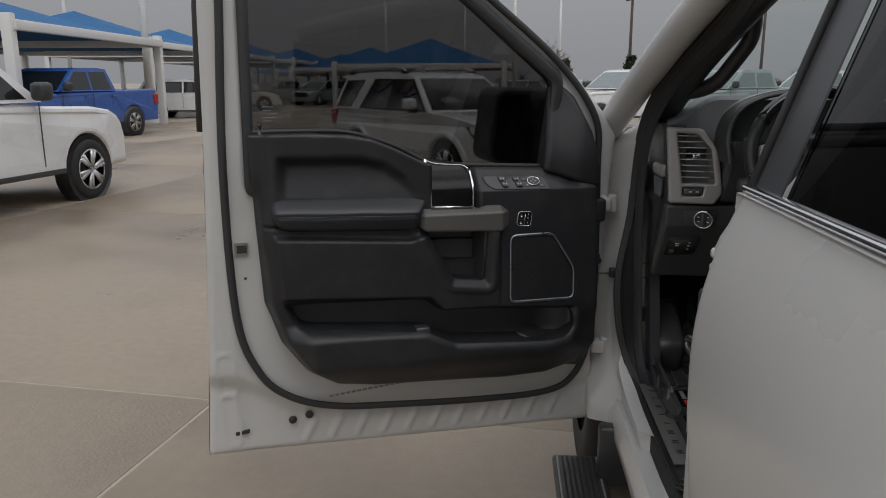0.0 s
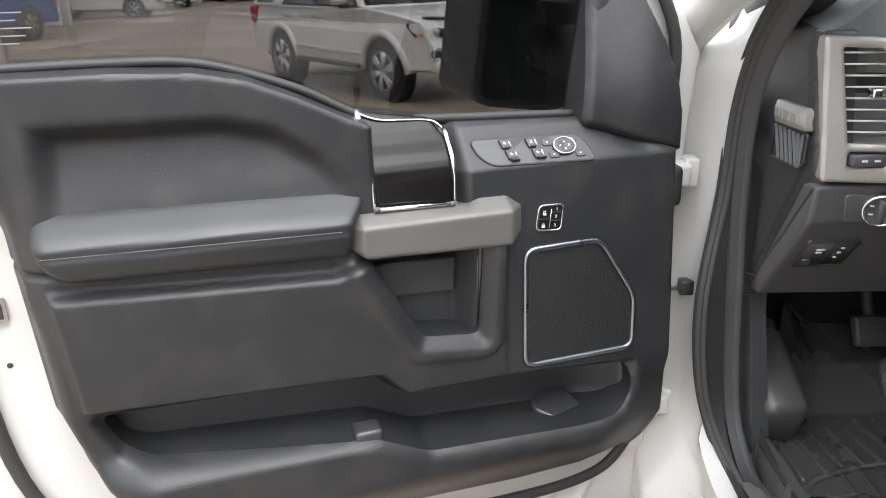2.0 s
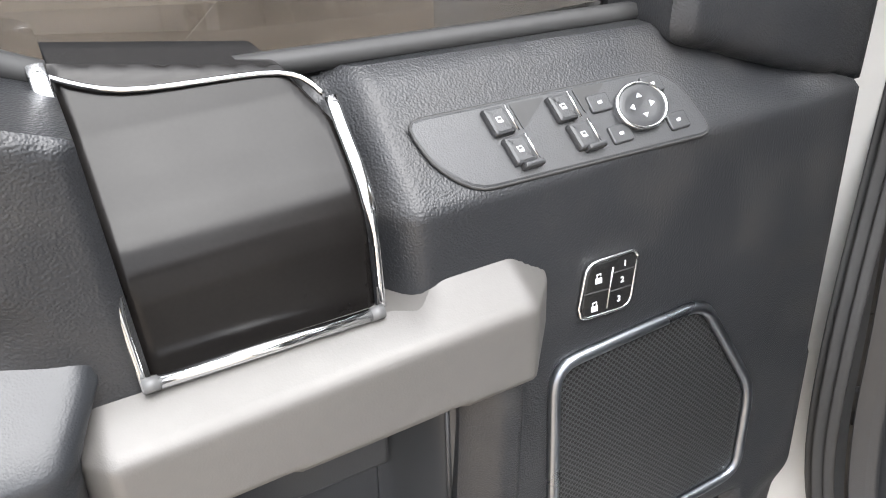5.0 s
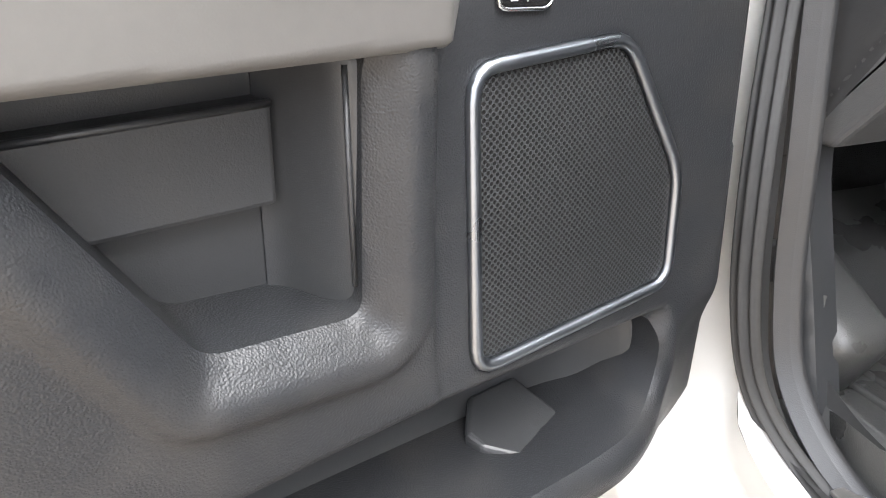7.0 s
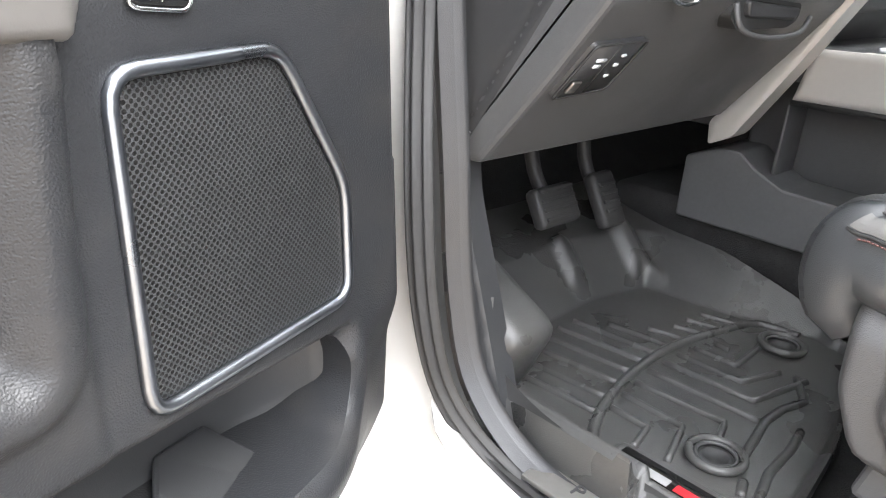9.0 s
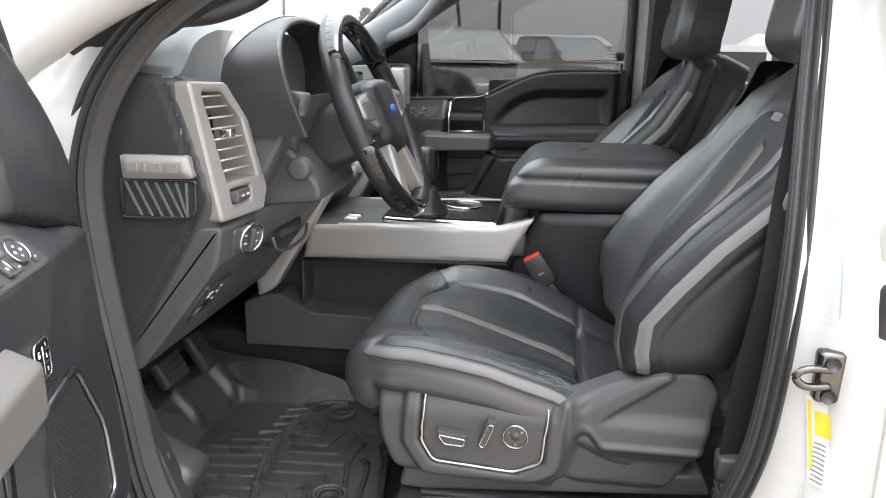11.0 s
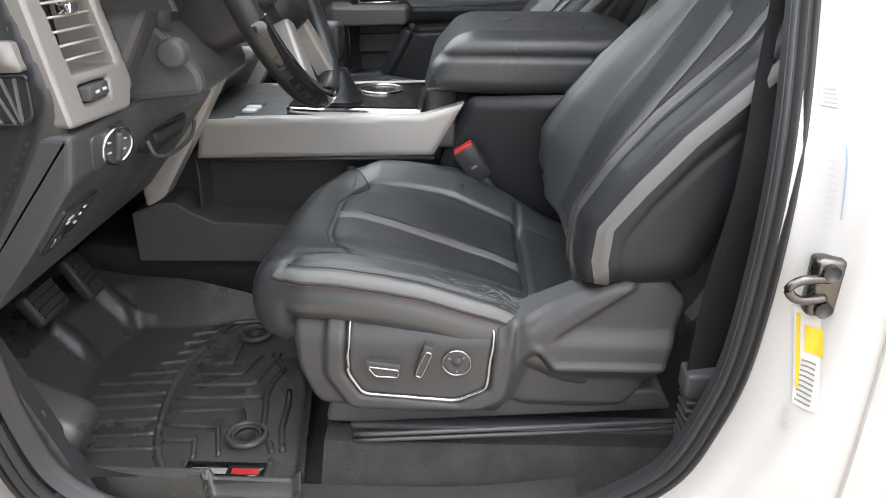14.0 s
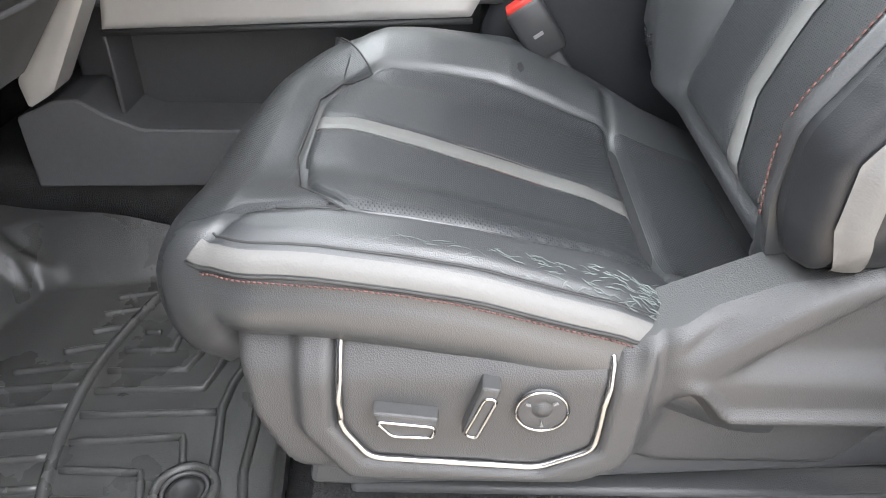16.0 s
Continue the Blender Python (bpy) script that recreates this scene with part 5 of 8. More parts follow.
REARPAD = rounded([(-0.147, 0.042), (0.138, 0.042), (0.12, -0.055), (-0.12, -0.055)], 0.01)
STRIPES = [[(-0.02, 0.349), (0.006, 0.35), (-0.017, 0.054), (-0.043, 0.054)]]
BITE = [(-0.19, 0.046), (0.19, 0.046)]
BOLSTERSEAM = [(-0.232, 0.386), (-0.20, 0.365), (-0.188, 0.30), (-0.188, 0.18), (-0.165, 0.10), (-0.15, 0.046)]
MIDLINE = ([-0.1, 0.05, 0.15, 0.25, 0.32, 0.38, 0.42], [0.222, 0.256, 0.286, 0.317, 0.335, 0.343, 0.338])
OUTERRISE = ([-0.1, -0.02, 0.05, 0.1, 0.2, 0.3, 0.37, 0.42], [0.0, 0.004, 0.026, 0.036, 0.037, 0.025, 0.016, 0.012])
INNERRISE = ([-0.1, 0.0, 0.06, 0.16, 0.3, 0.38, 0.44], [0.0, 0.02, 0.042, 0.06, 0.037, 0.006, -0.008])


def cush_top(u, v):
    """Top of the cushion over the seat's base: climbs forward, a low bolster towards the door, a higher one inside, pulled in along its seams."""
    z = np.interp(v, *MIDLINE)
    z = z + np.interp(v, *OUTERRISE) * step(-0.09, -0.2, u) + np.interp(v, *INNERRISE) * step(0.1, 0.2, u)
    z = z + 0.006 * step(0.0, 0.05, -sdf(INSERT, u, v))
    z = z - 0.0045 * np.exp(-(sdf(INSERT, u, v) / 0.004) ** 2) - 0.006 * np.exp(-(along(BITE, u, v) / 0.006) ** 2)
    return z - 0.003 * np.exp(-(along(BOLSTERSEAM, u, v) / 0.005) ** 2)


SIDEROLL = [(0.0, 0.0), (0.006, 0.0025), (0.0115, 0.0085), (0.0155, 0.017), (0.0165, 0.0225), (0.0165, 0.026), (0.019, 0.032), (0.0215, 0.042), (0.0205, 0.056), (0.015, 0.068), (0.004, 0.077), (-0.03, 0.083)]
FRONTROLL = [(0, 0), (0.0133, 0.0027), (0.0252, 0.009), (0.034, 0.018), (0.0407, 0.0288), (0.0455, 0.0414), (0.0481, 0.0558), (0.0485, 0.072), (0.0466, 0.0882), (0.0414, 0.1035), (0.0326, 0.117), (0.0074, 0.1305)]
RINGS = [0.0, 0.08] + [0.14 + 0.0110 * k for k in range(76)] + [0.975, 0.986, 0.994]


def cushion_net(lift=0.0):
    """The cushion as a net of rings round its middle: the top from the middle out to the rim, then down its sides."""
    rim = [Vector(p) for p in CUSH]
    dense = [a.lerp(b, k / 3) for a, b in zip(rim, rim[1:] + rim[:1]) for k in range(3)]
    m = len(dense)
    P = np.array([tuple(p) for p in dense])
    T = np.roll(P, -3, 0) - np.roll(P, 3, 0)
    T /= np.linalg.norm(T, axis=1)[:, None]
    N = np.stack([-T[:, 1], T[:, 0]], 1)
    mid = np.array([0.0, 0.15])
    N *= np.sign((N * (P - mid)).sum(1))[:, None]
    front = step(0.45, 0.97, N[:, 1])
    net = []
    for s in RINGS:
        q = mid + s * (P - mid)
        z = cush_top(q[:, 0], q[:, 1]) + lift
        # the top turns over towards the rim where the sides begin
        z = z - 0.006 * step(0.93, 1.0, s) ** 2 * (1 - front)
        net.append(np.column_stack([q, z]))
    base = cush_top(P[:, 0], P[:, 1]) - 0.006 * (1 - front)
    for (a, b), (c, d) in zip(SIDEROLL, FRONTROLL):
        out, down = a * (1 - front) + c * front, b * (1 - front) + d * front
        # the front roll leans forward only, the sides outwards
        way = N * (1 - front)[:, None] + np.array([0.0, 1.0]) * front[:, None]
        q = P + way * (out + lift)[:, None]
        net.append(np.column_stack([q, base - down + lift * (1 - min(1, b / 0.02))]))
    return np.array(net), m


def net_faces(net, m, want=None):
    """Vertices and faces of the net, or of the part of it whose face centres are wanted."""
    verts, faces = net.reshape(-1, 3).tolist(), []
    for i in range(len(net) - 1):
        for j in range(m):
            k = (j + 1) % m
            if want is None or want(*(net[i, j] + net[i + 1, k]) / 2):
                faces.append((i * m + j, (i + 1) * m + j, (i + 1) * m + k, i * m + k))
    used = sorted({k for f in faces for k in f})
    to = {k: n for n, k in enumerate(used)}
    return [tuple(verts[k]) for k in used], [tuple(to[k] for k in f) for f in faces]


BACK = rounded([(-0.21, -0.02), (-0.222, 0.14), (-0.222, 0.36), (-0.205, 0.52), (-0.16, 0.60), (0.16, 0.60), (0.205, 0.52), (0.222, 0.36), (0.222, 0.14), (0.21, -0.02)], 0.05)
CREST = ([0.0, 0.039, 0.09, 0.168, 0.251, 0.376, 0.482, 0.548], [0.066, 0.093, 0.114, 0.106, 0.087, 0.044, 0.03, 0.0])
PANELB = rounded([(-0.135, 0.0), (-0.16, 0.2), (-0.15, 0.4), (-0.1, 0.47), (0.1, 0.47), (0.15, 0.4), (0.16, 0.2), (0.135, 0.0)], 0.03)
BSTRIPES = [[(-0.07, 0.0), (-0.04, 0.0), (0.012, 0.06), (0.032, 0.14), (0.028, 0.25), (0.0, 0.41), (-0.03, 0.40), (-0.002, 0.25), (0.002, 0.14), (-0.016, 0.06)]]


def back_height(u, v, d):
    z = 0.0 + 0.03 * step(0.4, 0.05, v) - 0.02 * step(0.42, 0.6, v)
    k = step(0.13, 0.215, np.abs(u)) * step(0.6, 0.5, v)
    z = z * (1 - k) + k * np.interp(v, *CREST)
    z = z - 0.007 * np.exp(-(sdf(PANELB, u, v) / 0.006) ** 2)
    for s in BSTRIPES:
        z = z - 0.003 * np.exp(-(sdf(s, u, v) / 0.003) ** 2)
    z = z - 0.005 * np.exp(-((np.abs(u) - 0.198 - 0.0 * v) / 0.007) ** 2) * step(0.56, 0.45, v)
    return z - edge(d, 0.035) * np.where(v > 0.45, 1.4, 0.35)


def make_seat(name, label, x, y):
    s = thing(name, label, "car seat", (x, y, 0.655))
    C = ((0, 0, 0), (1, 0, 0), (0, 1, 0), (0, 0, 1))
    net, m = cushion_net()
    cushion = part("cushion", net_faces(net, m), LEATHER, s, "black leather cushion, cracked at its outer edge")
    part("insert", relief([(p[0] * 0.985, 0.2 + (p[1] - 0.2) * 0.985) for p in INSERT], lambda u, v, d: cush_top(u, v) + 0.0022 - edge(d, 0.002), C, 0.005, back=0.22, holes=STRIPES), PERF, cushion, "perforated black leather")
    part("rear_pad", relief(REARPAD, lambda u, v, d: cush_top(u, v) + 0.0022 - edge(d, 0.002), C, 0.006, back=0.2), PERF, cushion, "perforated black leather")
    for st in STRIPES:
        part("stripe", relief(st, lambda u, v, d: cush_top(u, v) + 0.0028 - edge(d, 0.0015), C, 0.004, back=0.22), GREYLEATHER, cushion, "grey leather stripe")
    frontline = [(-0.222, 0.43), (-0.21, 0.385), (-0.194, 0.345), (-0.1895, 0.297), (-0.152, 0.337), (-0.08, 0.354), (0.05, 0.356), (0.098, 0.341), (0.13, 0.313), (0.161, 0.331), (0.2, 0.358), (0.235, 0.39), (0.27, 0.44)]
    FP = frontline + [(0.3, 0.6), (-0.3, 0.6)]
    over, m = cushion_net(0.0009)
    pv, pf = net_faces(over, m, lambda x, y, z: float(sdf(FP, np.array(x), np.array(y))) < 0 and x > -0.228)
    # its open edge is drawn onto the seam
    count = {}
    for f in pf:
        for p, q in zip(f, f[1:] + f[:1]):
            count[frozenset((p, q))] = count.get(frozenset((p, q)), 0) + 1
    for i in {i for e, n in count.items() if n == 1 for i in e}:
        x, y, z = pv[i]
        if y > 0.39 or x < -0.215:
            continue
        at = [Vector(a).lerp(Vector(b), k / 20) for a, b in zip(frontline, frontline[1:]) for k in range(21)]
        x1, y1 = min(at, key=lambda p: (p.x - x) ** 2 + (p.y - y) ** 2)
        pv[i] = (x1, y1, float(cush_top(np.array(x1), np.array(y1))) + 0.0006)
    part("front_panel", (pv, pf), PERF, cushion, "finely perforated front of the cushion")
    seam = [Vector(a).lerp(Vector(b), k / 8) for a, b in zip(frontline[2:], frontline[3:-2]) for k in range(8)]
    part("front_seam", tube([(p.x, p.y, float(cush_top(np.array(p.x), np.array(p.y))) + 0.0005) for p in seam], 0.0012, 6), RUBBER, cushion)
    # grey band and seams along the rim towards the door
    rimline = [net[:, j] for j in range(m) if net[-9, j, 0] < -0.2 and 0.05 < net[-9, j, 1] < 0.405]
    rimline.sort(key=lambda c: c[-9][1])
    k0 = len(RINGS)

    def on_side(c, a, t=0.0, out=0.0):
        p = c[k0 + a] * (1 - t) + c[k0 + a + 1] * t
        return (float(p[0]) - out, float(p[1]), float(p[2]) + out * 0.5)
    part("piping_band", ribbon([on_side(c, 0, 0.9, 0.0004) for c in rimline], [on_side(c, 2, 0.8, 0.0008) for c in rimline], (-0.75, 0, 0.65), 6, 0.002), GREYLEATHER, cushion, "grey leather band")
    part("top_seam", tube([on_side(c, 0, 0.0, 0.0) for c in rimline], 0.0011, 6), RUBBER, cushion)
    part("seam", tube([on_side(c, 3, 0.1, 0.0) for c in rimline], 0.0016, 6), RUBBER, cushion)
    stitches([on_side(c, 3, 0.75, 0.0012) for c in rimline[::4]], REDTHREAD, cushion, 0.0009, 0.0042)
    stitches([on_side(c, 0, 0.0, 0.0) if i else on_side(c, 0) for i, c in enumerate(rimline[::4])], THREAD, cushion, 0.0004, 0.004)
    # pale cracks on the worn outer bolster, thickest beside the band at its rear
    rng = random.Random(5)
    cracks = ([], [])
    for k in range(170):
        t = rng.random() ** 1.8
        v = 0.058 + 0.25 * t
        u = -0.233 + (0.006 + 0.034 * (1 - t)) * rng.random() ** 1.4
        du, dv = rng.uniform(-0.006, 0.006), rng.uniform(0.004, 0.015) * rng.choice((-1, 1))
        pts = []
        for j in range(4):
            pu, pv = max(u + du * j / 3 + rng.uniform(-0.0014, 0.0014), -0.2345), v + dv * j / 3
            pts.append((pu, pv, float(cush_top(np.array(pu), np.array(pv)) - 0.006 * step(0.93, 1.0, max(abs(pu) / 0.236, 0)) ** 2) + 0.0002))
        w = (0.00022 + 0.0004 * rng.random()) * (1.15 - t)
        vs, fs = tube(pts, [w * 0.4, w, w, w * 0.4], 4)
        n = len(cracks[0])
        cracks[0].extend(vs)
        cracks[1].extend(tuple(i + n for i in f) for f in fs)
    part("crackle", cracks, WORN, cushion, "pale fine cracks in the worn leather")
    for off in (-0.0155, 0.0155):
        stitches([(u + off, v, 0.0018 + float(cush_top(np.array(u + off), np.array(v)))) for u, v in ((-0.007, 0.347), (-0.018, 0.2), (-0.03, 0.056))], REDTHREAD if off < 0 else THREAD, cushion, 0.0005, 0.004)
    skirt_line = [(-0.205, -0.01), (-0.208, 0.31), (-0.165, 0.36), (0.165, 0.36), (0.205, 0.31), (0.2, -0.01)]
    part("cushion_base", slab(rounded(skirt_line, 0.03), ((0, 0, 0.2), (1, 0, 0), (0, 1, 0), (0, 0, 1)), -0.06, 0.05, 0.03, 3), PLASTIC, s)
    # backrest
    a = radians(26)
    B = ((0, -0.052, 0.30), (1, 0, 0), (0, -math.sin(a), math.cos(a)), (0, math.cos(a), math.sin(a)))
    back = part("backrest", relief(BACK, back_height, B, 0.0065, back=-0.13), LEATHER, s, "black leather backrest with side bolsters")
    part("insert", relief([(p[0] * 0.97, p[1] * 0.98 + 0.004) for p in PANELB], lambda u, v, d: back_height(u, v, np.full_like(u, 0.1)) + 0.003, B, 0.008, holes=BSTRIPES), PERFB, back, "perforated black leather")
    for st in BSTRIPES:
        part("stripe", relief(st, lambda u, v, d: back_height(u, v, np.full_like(u, 0.1)) + 0.0045, B, 0.005), GREYLEATHER, back, "grey leather stripe")
    for sg in (-1, 1):
        # outer face of the bolster, with a grey stripe following its front edge
        E = ((sg * 0.238, 0, 0), (0, 1, 0), (0, 0, 1), (sg, 0, 0))
        front_line = [(-0.02, 0.335), (-0.011, 0.375), (-0.016, 0.428), (-0.059, 0.491), (-0.115, 0.555), (-0.211, 0.645), (-0.269, 0.736), (-0.296, 0.80)]
        rear_line = [(-0.36, 0.80), (-0.345, 0.7), (-0.30, 0.58), (-0.22, 0.45), (-0.17, 0.345), (-0.09, 0.335)]
        front_line, rear_line = ([(y + 0.01 + 0.038 * (z - 0.3), z) for y, z in k] for k in (front_line, rear_line))
        bolster_line = rounded(front_line + rear_line, 0.012)

        def cheek(u, v, d):
            return 0.03 - edge(d, 0.05) * 0.8 - 0.004 * np.exp(-((along(front_line, u, v) - 0.022) / 0.003) ** 2) - 0.004 * np.exp(-((along(front_line, u, v) - 0.058) / 0.003) ** 2)
        part("bolster_side", relief(bolster_line, cheek, E, 0.0055, back=-0.02), SOFT, back, "black padded side of the backrest")
        lay = [(p[0] - 0.02, p[1] - 0.0105) for p in front_line[:-1]]
        lay2 = [(p[0] - 0.034, p[1] - 0.018) for p in front_line[:-1]]
        lay[0], lay2[0] = (-0.026, 0.339), (-0.045, 0.339)
        band = [lay[0], (-0.017, 0.38), (-0.021, 0.425), *lay[3:], *reversed(lay2[3:]), (-0.04, 0.425), (-0.037, 0.38), lay2[0]]
        part("bolster_stripe", relief(band, lambda u, v, d: cheek(u, v, -sdf(bolster_line, u, v)) + 0.0045, E, 0.0045), GREYLEATHER, back, "grey leather bolster stripe")
    o, ua, va, wa = (Vector(k) for k in B)
    for c, m in ((-0.188, THREAD), (-0.209, REDTHREAD)):
        pts = []
        for k in range(12):
            v = 0.03 + 0.036 * k
            u = c + (0.02 * (v - 0.3) / 0.15 if v > 0.36 else 0)
            pts.append(o + ua * u + va * v + wa * (float(back_height(np.array(u), np.array(v), -sdf(BACK, np.array(u), np.array(v)))) + 0.001))
        stitches(pts, m, back, 0.0009, 0.0055)
    part("back_shell", slab(rounded([(-0.22, 0.0), (-0.245, 0.3), (-0.2, 0.56), (0.2, 0.56), (0.245, 0.3), (0.22, 0.0)], 0.05), B, -0.16, -0.1, 0.02), LITCABIN, s)
    emb = part("emblem", slab(rounded([(-0.025, 0.448), (0.025, 0.448), (0.025, 0.463), (-0.025, 0.463)], 0.003), B, -0.03, float(back_height(np.array(0.0), np.array(0.456), np.array(0.1))) + 0.006), CHROME, back, "small silver emblem plate")
    # headrest on two posts
    ha = radians(10)
    HF = ((0, -0.305, 0.895), (1, 0, 0), (0, -math.sin(ha), math.cos(ha)), (0, math.cos(ha), math.sin(ha)))
    head_line = rounded([(-0.115, -0.1), (-0.135, -0.02), (-0.115, 0.1), (0.115, 0.1), (0.135, -0.02), (0.115, -0.1)], 0.05)
    hr = part("headrest", relief(head_line, lambda u, v, d: 0.06 - edge(d, 0.04) - 0.008 * np.exp(-((np.abs(u) - 0.09) / 0.006) ** 2), HF, 0.007, back=-0.02), LEATHER, s, "black leather headrest")
    part("rear_cover", slab(head_line, HF, -0.06, -0.018, 0.0), LEATHER, hr)
    for u in (-0.06, 0.06):
        part("headrest_post", tube([(u, -0.30, 0.74), (u, -0.305, 0.84)], 0.007, 8), STEEL, s)
    # side shield towards the door
    SX = -0.240
    S = ((SX, 0, 0), (0, 1, 0), (0, 0, 1), (-1, 0, 0))
    line = rounded([(0.378, 0.292), (0.30, 0.296), (0.2, 0.288), (0.088, 0.28), (0.02, 0.312), (-0.06, 0.348), (-0.12, 0.35), (-0.152, 0.318), (-0.134, 0.225), (-0.118, 0.185), (-0.075, 0.122), (0.06, 0.112), (0.135, 0.128), (0.317, 0.13), (0.352, 0.148), (0.374, 0.2)], 0.014)
    tray = [(0.302, 0.31), (0.307, 0.205), (0.284, 0.168), (0.15, 0.158), (0.106, 0.182), (0.098, 0.31)]

    def shield(u, v, d):
        t = sdf(tray, u, v)
        lean = 0.022 * step(0.245, 0.296, v)
        w = 0.012 + 0.0 * u
        # raised lip round the switch plate, open at its top
        w = w + 0.013 * step(0.031, 0.022, t) * step(-0.004, 0.004, t) - lean * step(0.06, 0.1, u)
        # two ridges run back from the plate, a flat between them and a hollow above
        above = step(0.0, 0.03, v - (0.252 + 0.02 * (u - 0.05))) * step(0.07, 0.03, u)
        w = w + (0.012 + 0.0 * u) * step(0.09, 0.05, u)
        w = w - 0.013 * step(0.008, 0.02, along([(0.06, 0.25), (-0.065, 0.345)], u, v)) * above
        low = 0.245 - 0.028 * step(0.045, 0.015, u)
        w = w + 0.006 * step(0.008, 0.001, np.abs(v - low - 0.004)) * step(0.06, 0.04, u) * (v < 0.256)
        w = w - 0.024 * step(low + 0.002, low - 0.03, v) * step(0.075, 0.045, u - 0.28 * (0.22 - v))
        w = w - 0.016 * step(0.152, 0.128, v)
        return w - edge(d, 0.011)
    sh = part("side_shield", relief(line, shield, S, 0.004, back=-0.04), SHIELD, s, "black grained plastic seat side shield")
    T0 = rounded([(0.297, 0.29), (0.302, 0.205), (0.282, 0.171), (0.152, 0.162), (0.11, 0.183), (0.102, 0.274)], 0.01)

    def plate_height(u, v, d):
        return 0.020 - 0.020 * step(0.245, 0.296, v)
    plate0 = part("switch_plate", relief(T0, lambda u, v, d: plate_height(u, v, d) - edge(d, 0.002), S, 0.004, back=-0.02), SHIELD, sh)
    rim3 = [Vector((0, u, v)) for u, v in T0]
    rim3 = [Vector(p).lerp(Vector(q), k / 4) for p, q in zip(rim3, rim3[1:]) for k in range(4)] + [Vector(rim3[-1])]
    rim3 = [Vector((SX - 0.0015 - float(plate_height(0, np.array(p.z), 0)), p.y, p.z)) for p in rim3]
    k0 = min(range(len(rim3)), key=lambda k: abs(rim3[k].y - 0.297) + abs(rim3[k].z - 0.286))
    k1 = min(range(len(rim3)), key=lambda k: abs(rim3[k].y - 0.103) + abs(rim3[k].z - 0.27))
    part("chrome_rim", tube(rim3[min(k0, k1):max(k0, k1) + 1], 0.0028, 8), DULLCHROME, sh, "chrome rim")
    def switch(name, back_line, face_line, label):
        """A wedge that stands off the plate, its face framed in chrome."""
        body = part(name, slab(rounded(back_line, 0.003), S, 0.012, 0.033, 0.002), SHIELD, plate0, label)
        part("chrome_rim", tube([(SX - 0.0335, u, v) for u, v in rounded(face_line, 0.004)], 0.0014, 6, True), DULLCHROME, body)
    switch("slide_switch", [(0.276, 0.23), (0.227, 0.224), (0.229, 0.205), (0.262, 0.206), (0.272, 0.216)], [(0.273, 0.222), (0.23, 0.217), (0.232, 0.206), (0.262, 0.207)], "seat slide switch with a chrome edge")
    switch("recline_switch", [(0.196, 0.256), (0.182, 0.253), (0.199, 0.203), (0.211, 0.208)], [(0.1935, 0.247), (0.185, 0.2445), (0.2, 0.206), (0.2085, 0.2095)], "backrest switch with a chrome edge")
    cy, cz = 0.152, 0.225
    disc = part("lumbar_switch", lathe([(0.0195, SX - 0.012), (0.0185, SX - 0.024), (0.0165, SX - 0.0255), (0.009, SX - 0.0225), (0.0065, SX - 0.0225), (0.0055, SX - 0.0245), (0.0, SX - 0.0245)], 28, "x", (0, cy, cz)), SHIELD, plate0, "round lumbar switch")
    part("chrome_rim", tube([(SX - 0.0245, cy + 0.0192 * math.cos(k * 0.2618), cz + 0.0192 * math.sin(k * 0.2618)) for k in range(24)], 0.0013, 6, True), DULLCHROME, disc)
    for an in (0.6, 2.4, 4.7):
        part("mark", slab([(cy + 0.010 * math.cos(an), cz + 0.010 * math.sin(an)), (cy + 0.0145 * math.cos(an + 0.09), cz + 0.0145 * math.sin(an + 0.09)), (cy + 0.0145 * math.cos(an - 0.09), cz + 0.0145 * math.sin(an - 0.09))], S, 0.02, 0.0258), GREYMARK, disc)
    # rails and lower cover
    part("rail_cover", slab(rounded([(0.335, 0.14), (0.345, 0.096), (0.30, 0.094), (-0.16, 0.13), (-0.14, 0.165)], 0.01), S, -0.08, -0.012, 0.006), LITCABIN, s)
    part("seat_rail", box((-0.225, -0.2, 0.0), (-0.19, 0.31, 0.09), 0.006), LITCABIN, s)
    part("seat_rail", box((0.17, -0.2, 0.0), (0.235, 0.33, 0.16), 0.006), LITCABIN, s)
    for dz in (0.0, -0.01):
        part("rail_edge", tube([(SX - 0.014, 0.30, 0.094 + dz), (SX - 0.018, 0.27, 0.0985 + dz), (SX - 0.018, -0.18, 0.134 + dz)], 0.0034, 6), LITCABIN, s, "ribbed rail edge")
    return s


driver_seat = make_seat("driver_seat", "black leather driver seat with grey stripes, worn at its edge", 0.945, 1.437)
pseat = copy_thing(driver_seat, Matrix(((-1, 0, 0, 1.80), (0, 1, 0, 1.50), (0, 0, 1, 0.655), (0, 0, 0, 1))))
pseat.name = "passenger_seat"
pseat["label"] = "black leather passenger seat with grey stripes"


# ---- dashboard ----
dash = thing("dashboard", "charcoal dashboard with satin grey air vents", "dashboard", (0, 0, 0))
part("dash_body", slab([(2.10, 1.418), (2.075, 1.25), (2.09, 1.2), (2.2, 0.985), (2.32, 0.96), (2.45, 1.0), (2.52, 1.345), (2.42, 1.375), (2.25, 1.41)], side(0), -2.13, -0.63, 0.012), DASH, dash, "charcoal padded dash top and front")
cap_line = rounded([(2.30, 1.432), (2.197, 1.432), (2.07, 1.42), (2.031, 1.248), (2.033, 1.2), (2.04, 1.15), (2.094, 1.072), (2.174, 0.976), (2.23, 0.97), (2.30, 0.98)], 0.012)
CREASE = [(2.1, 1.42), (2.083, 1.38), (2.048, 1.25), (2.078, 1.19), (2.196, 1.0)]
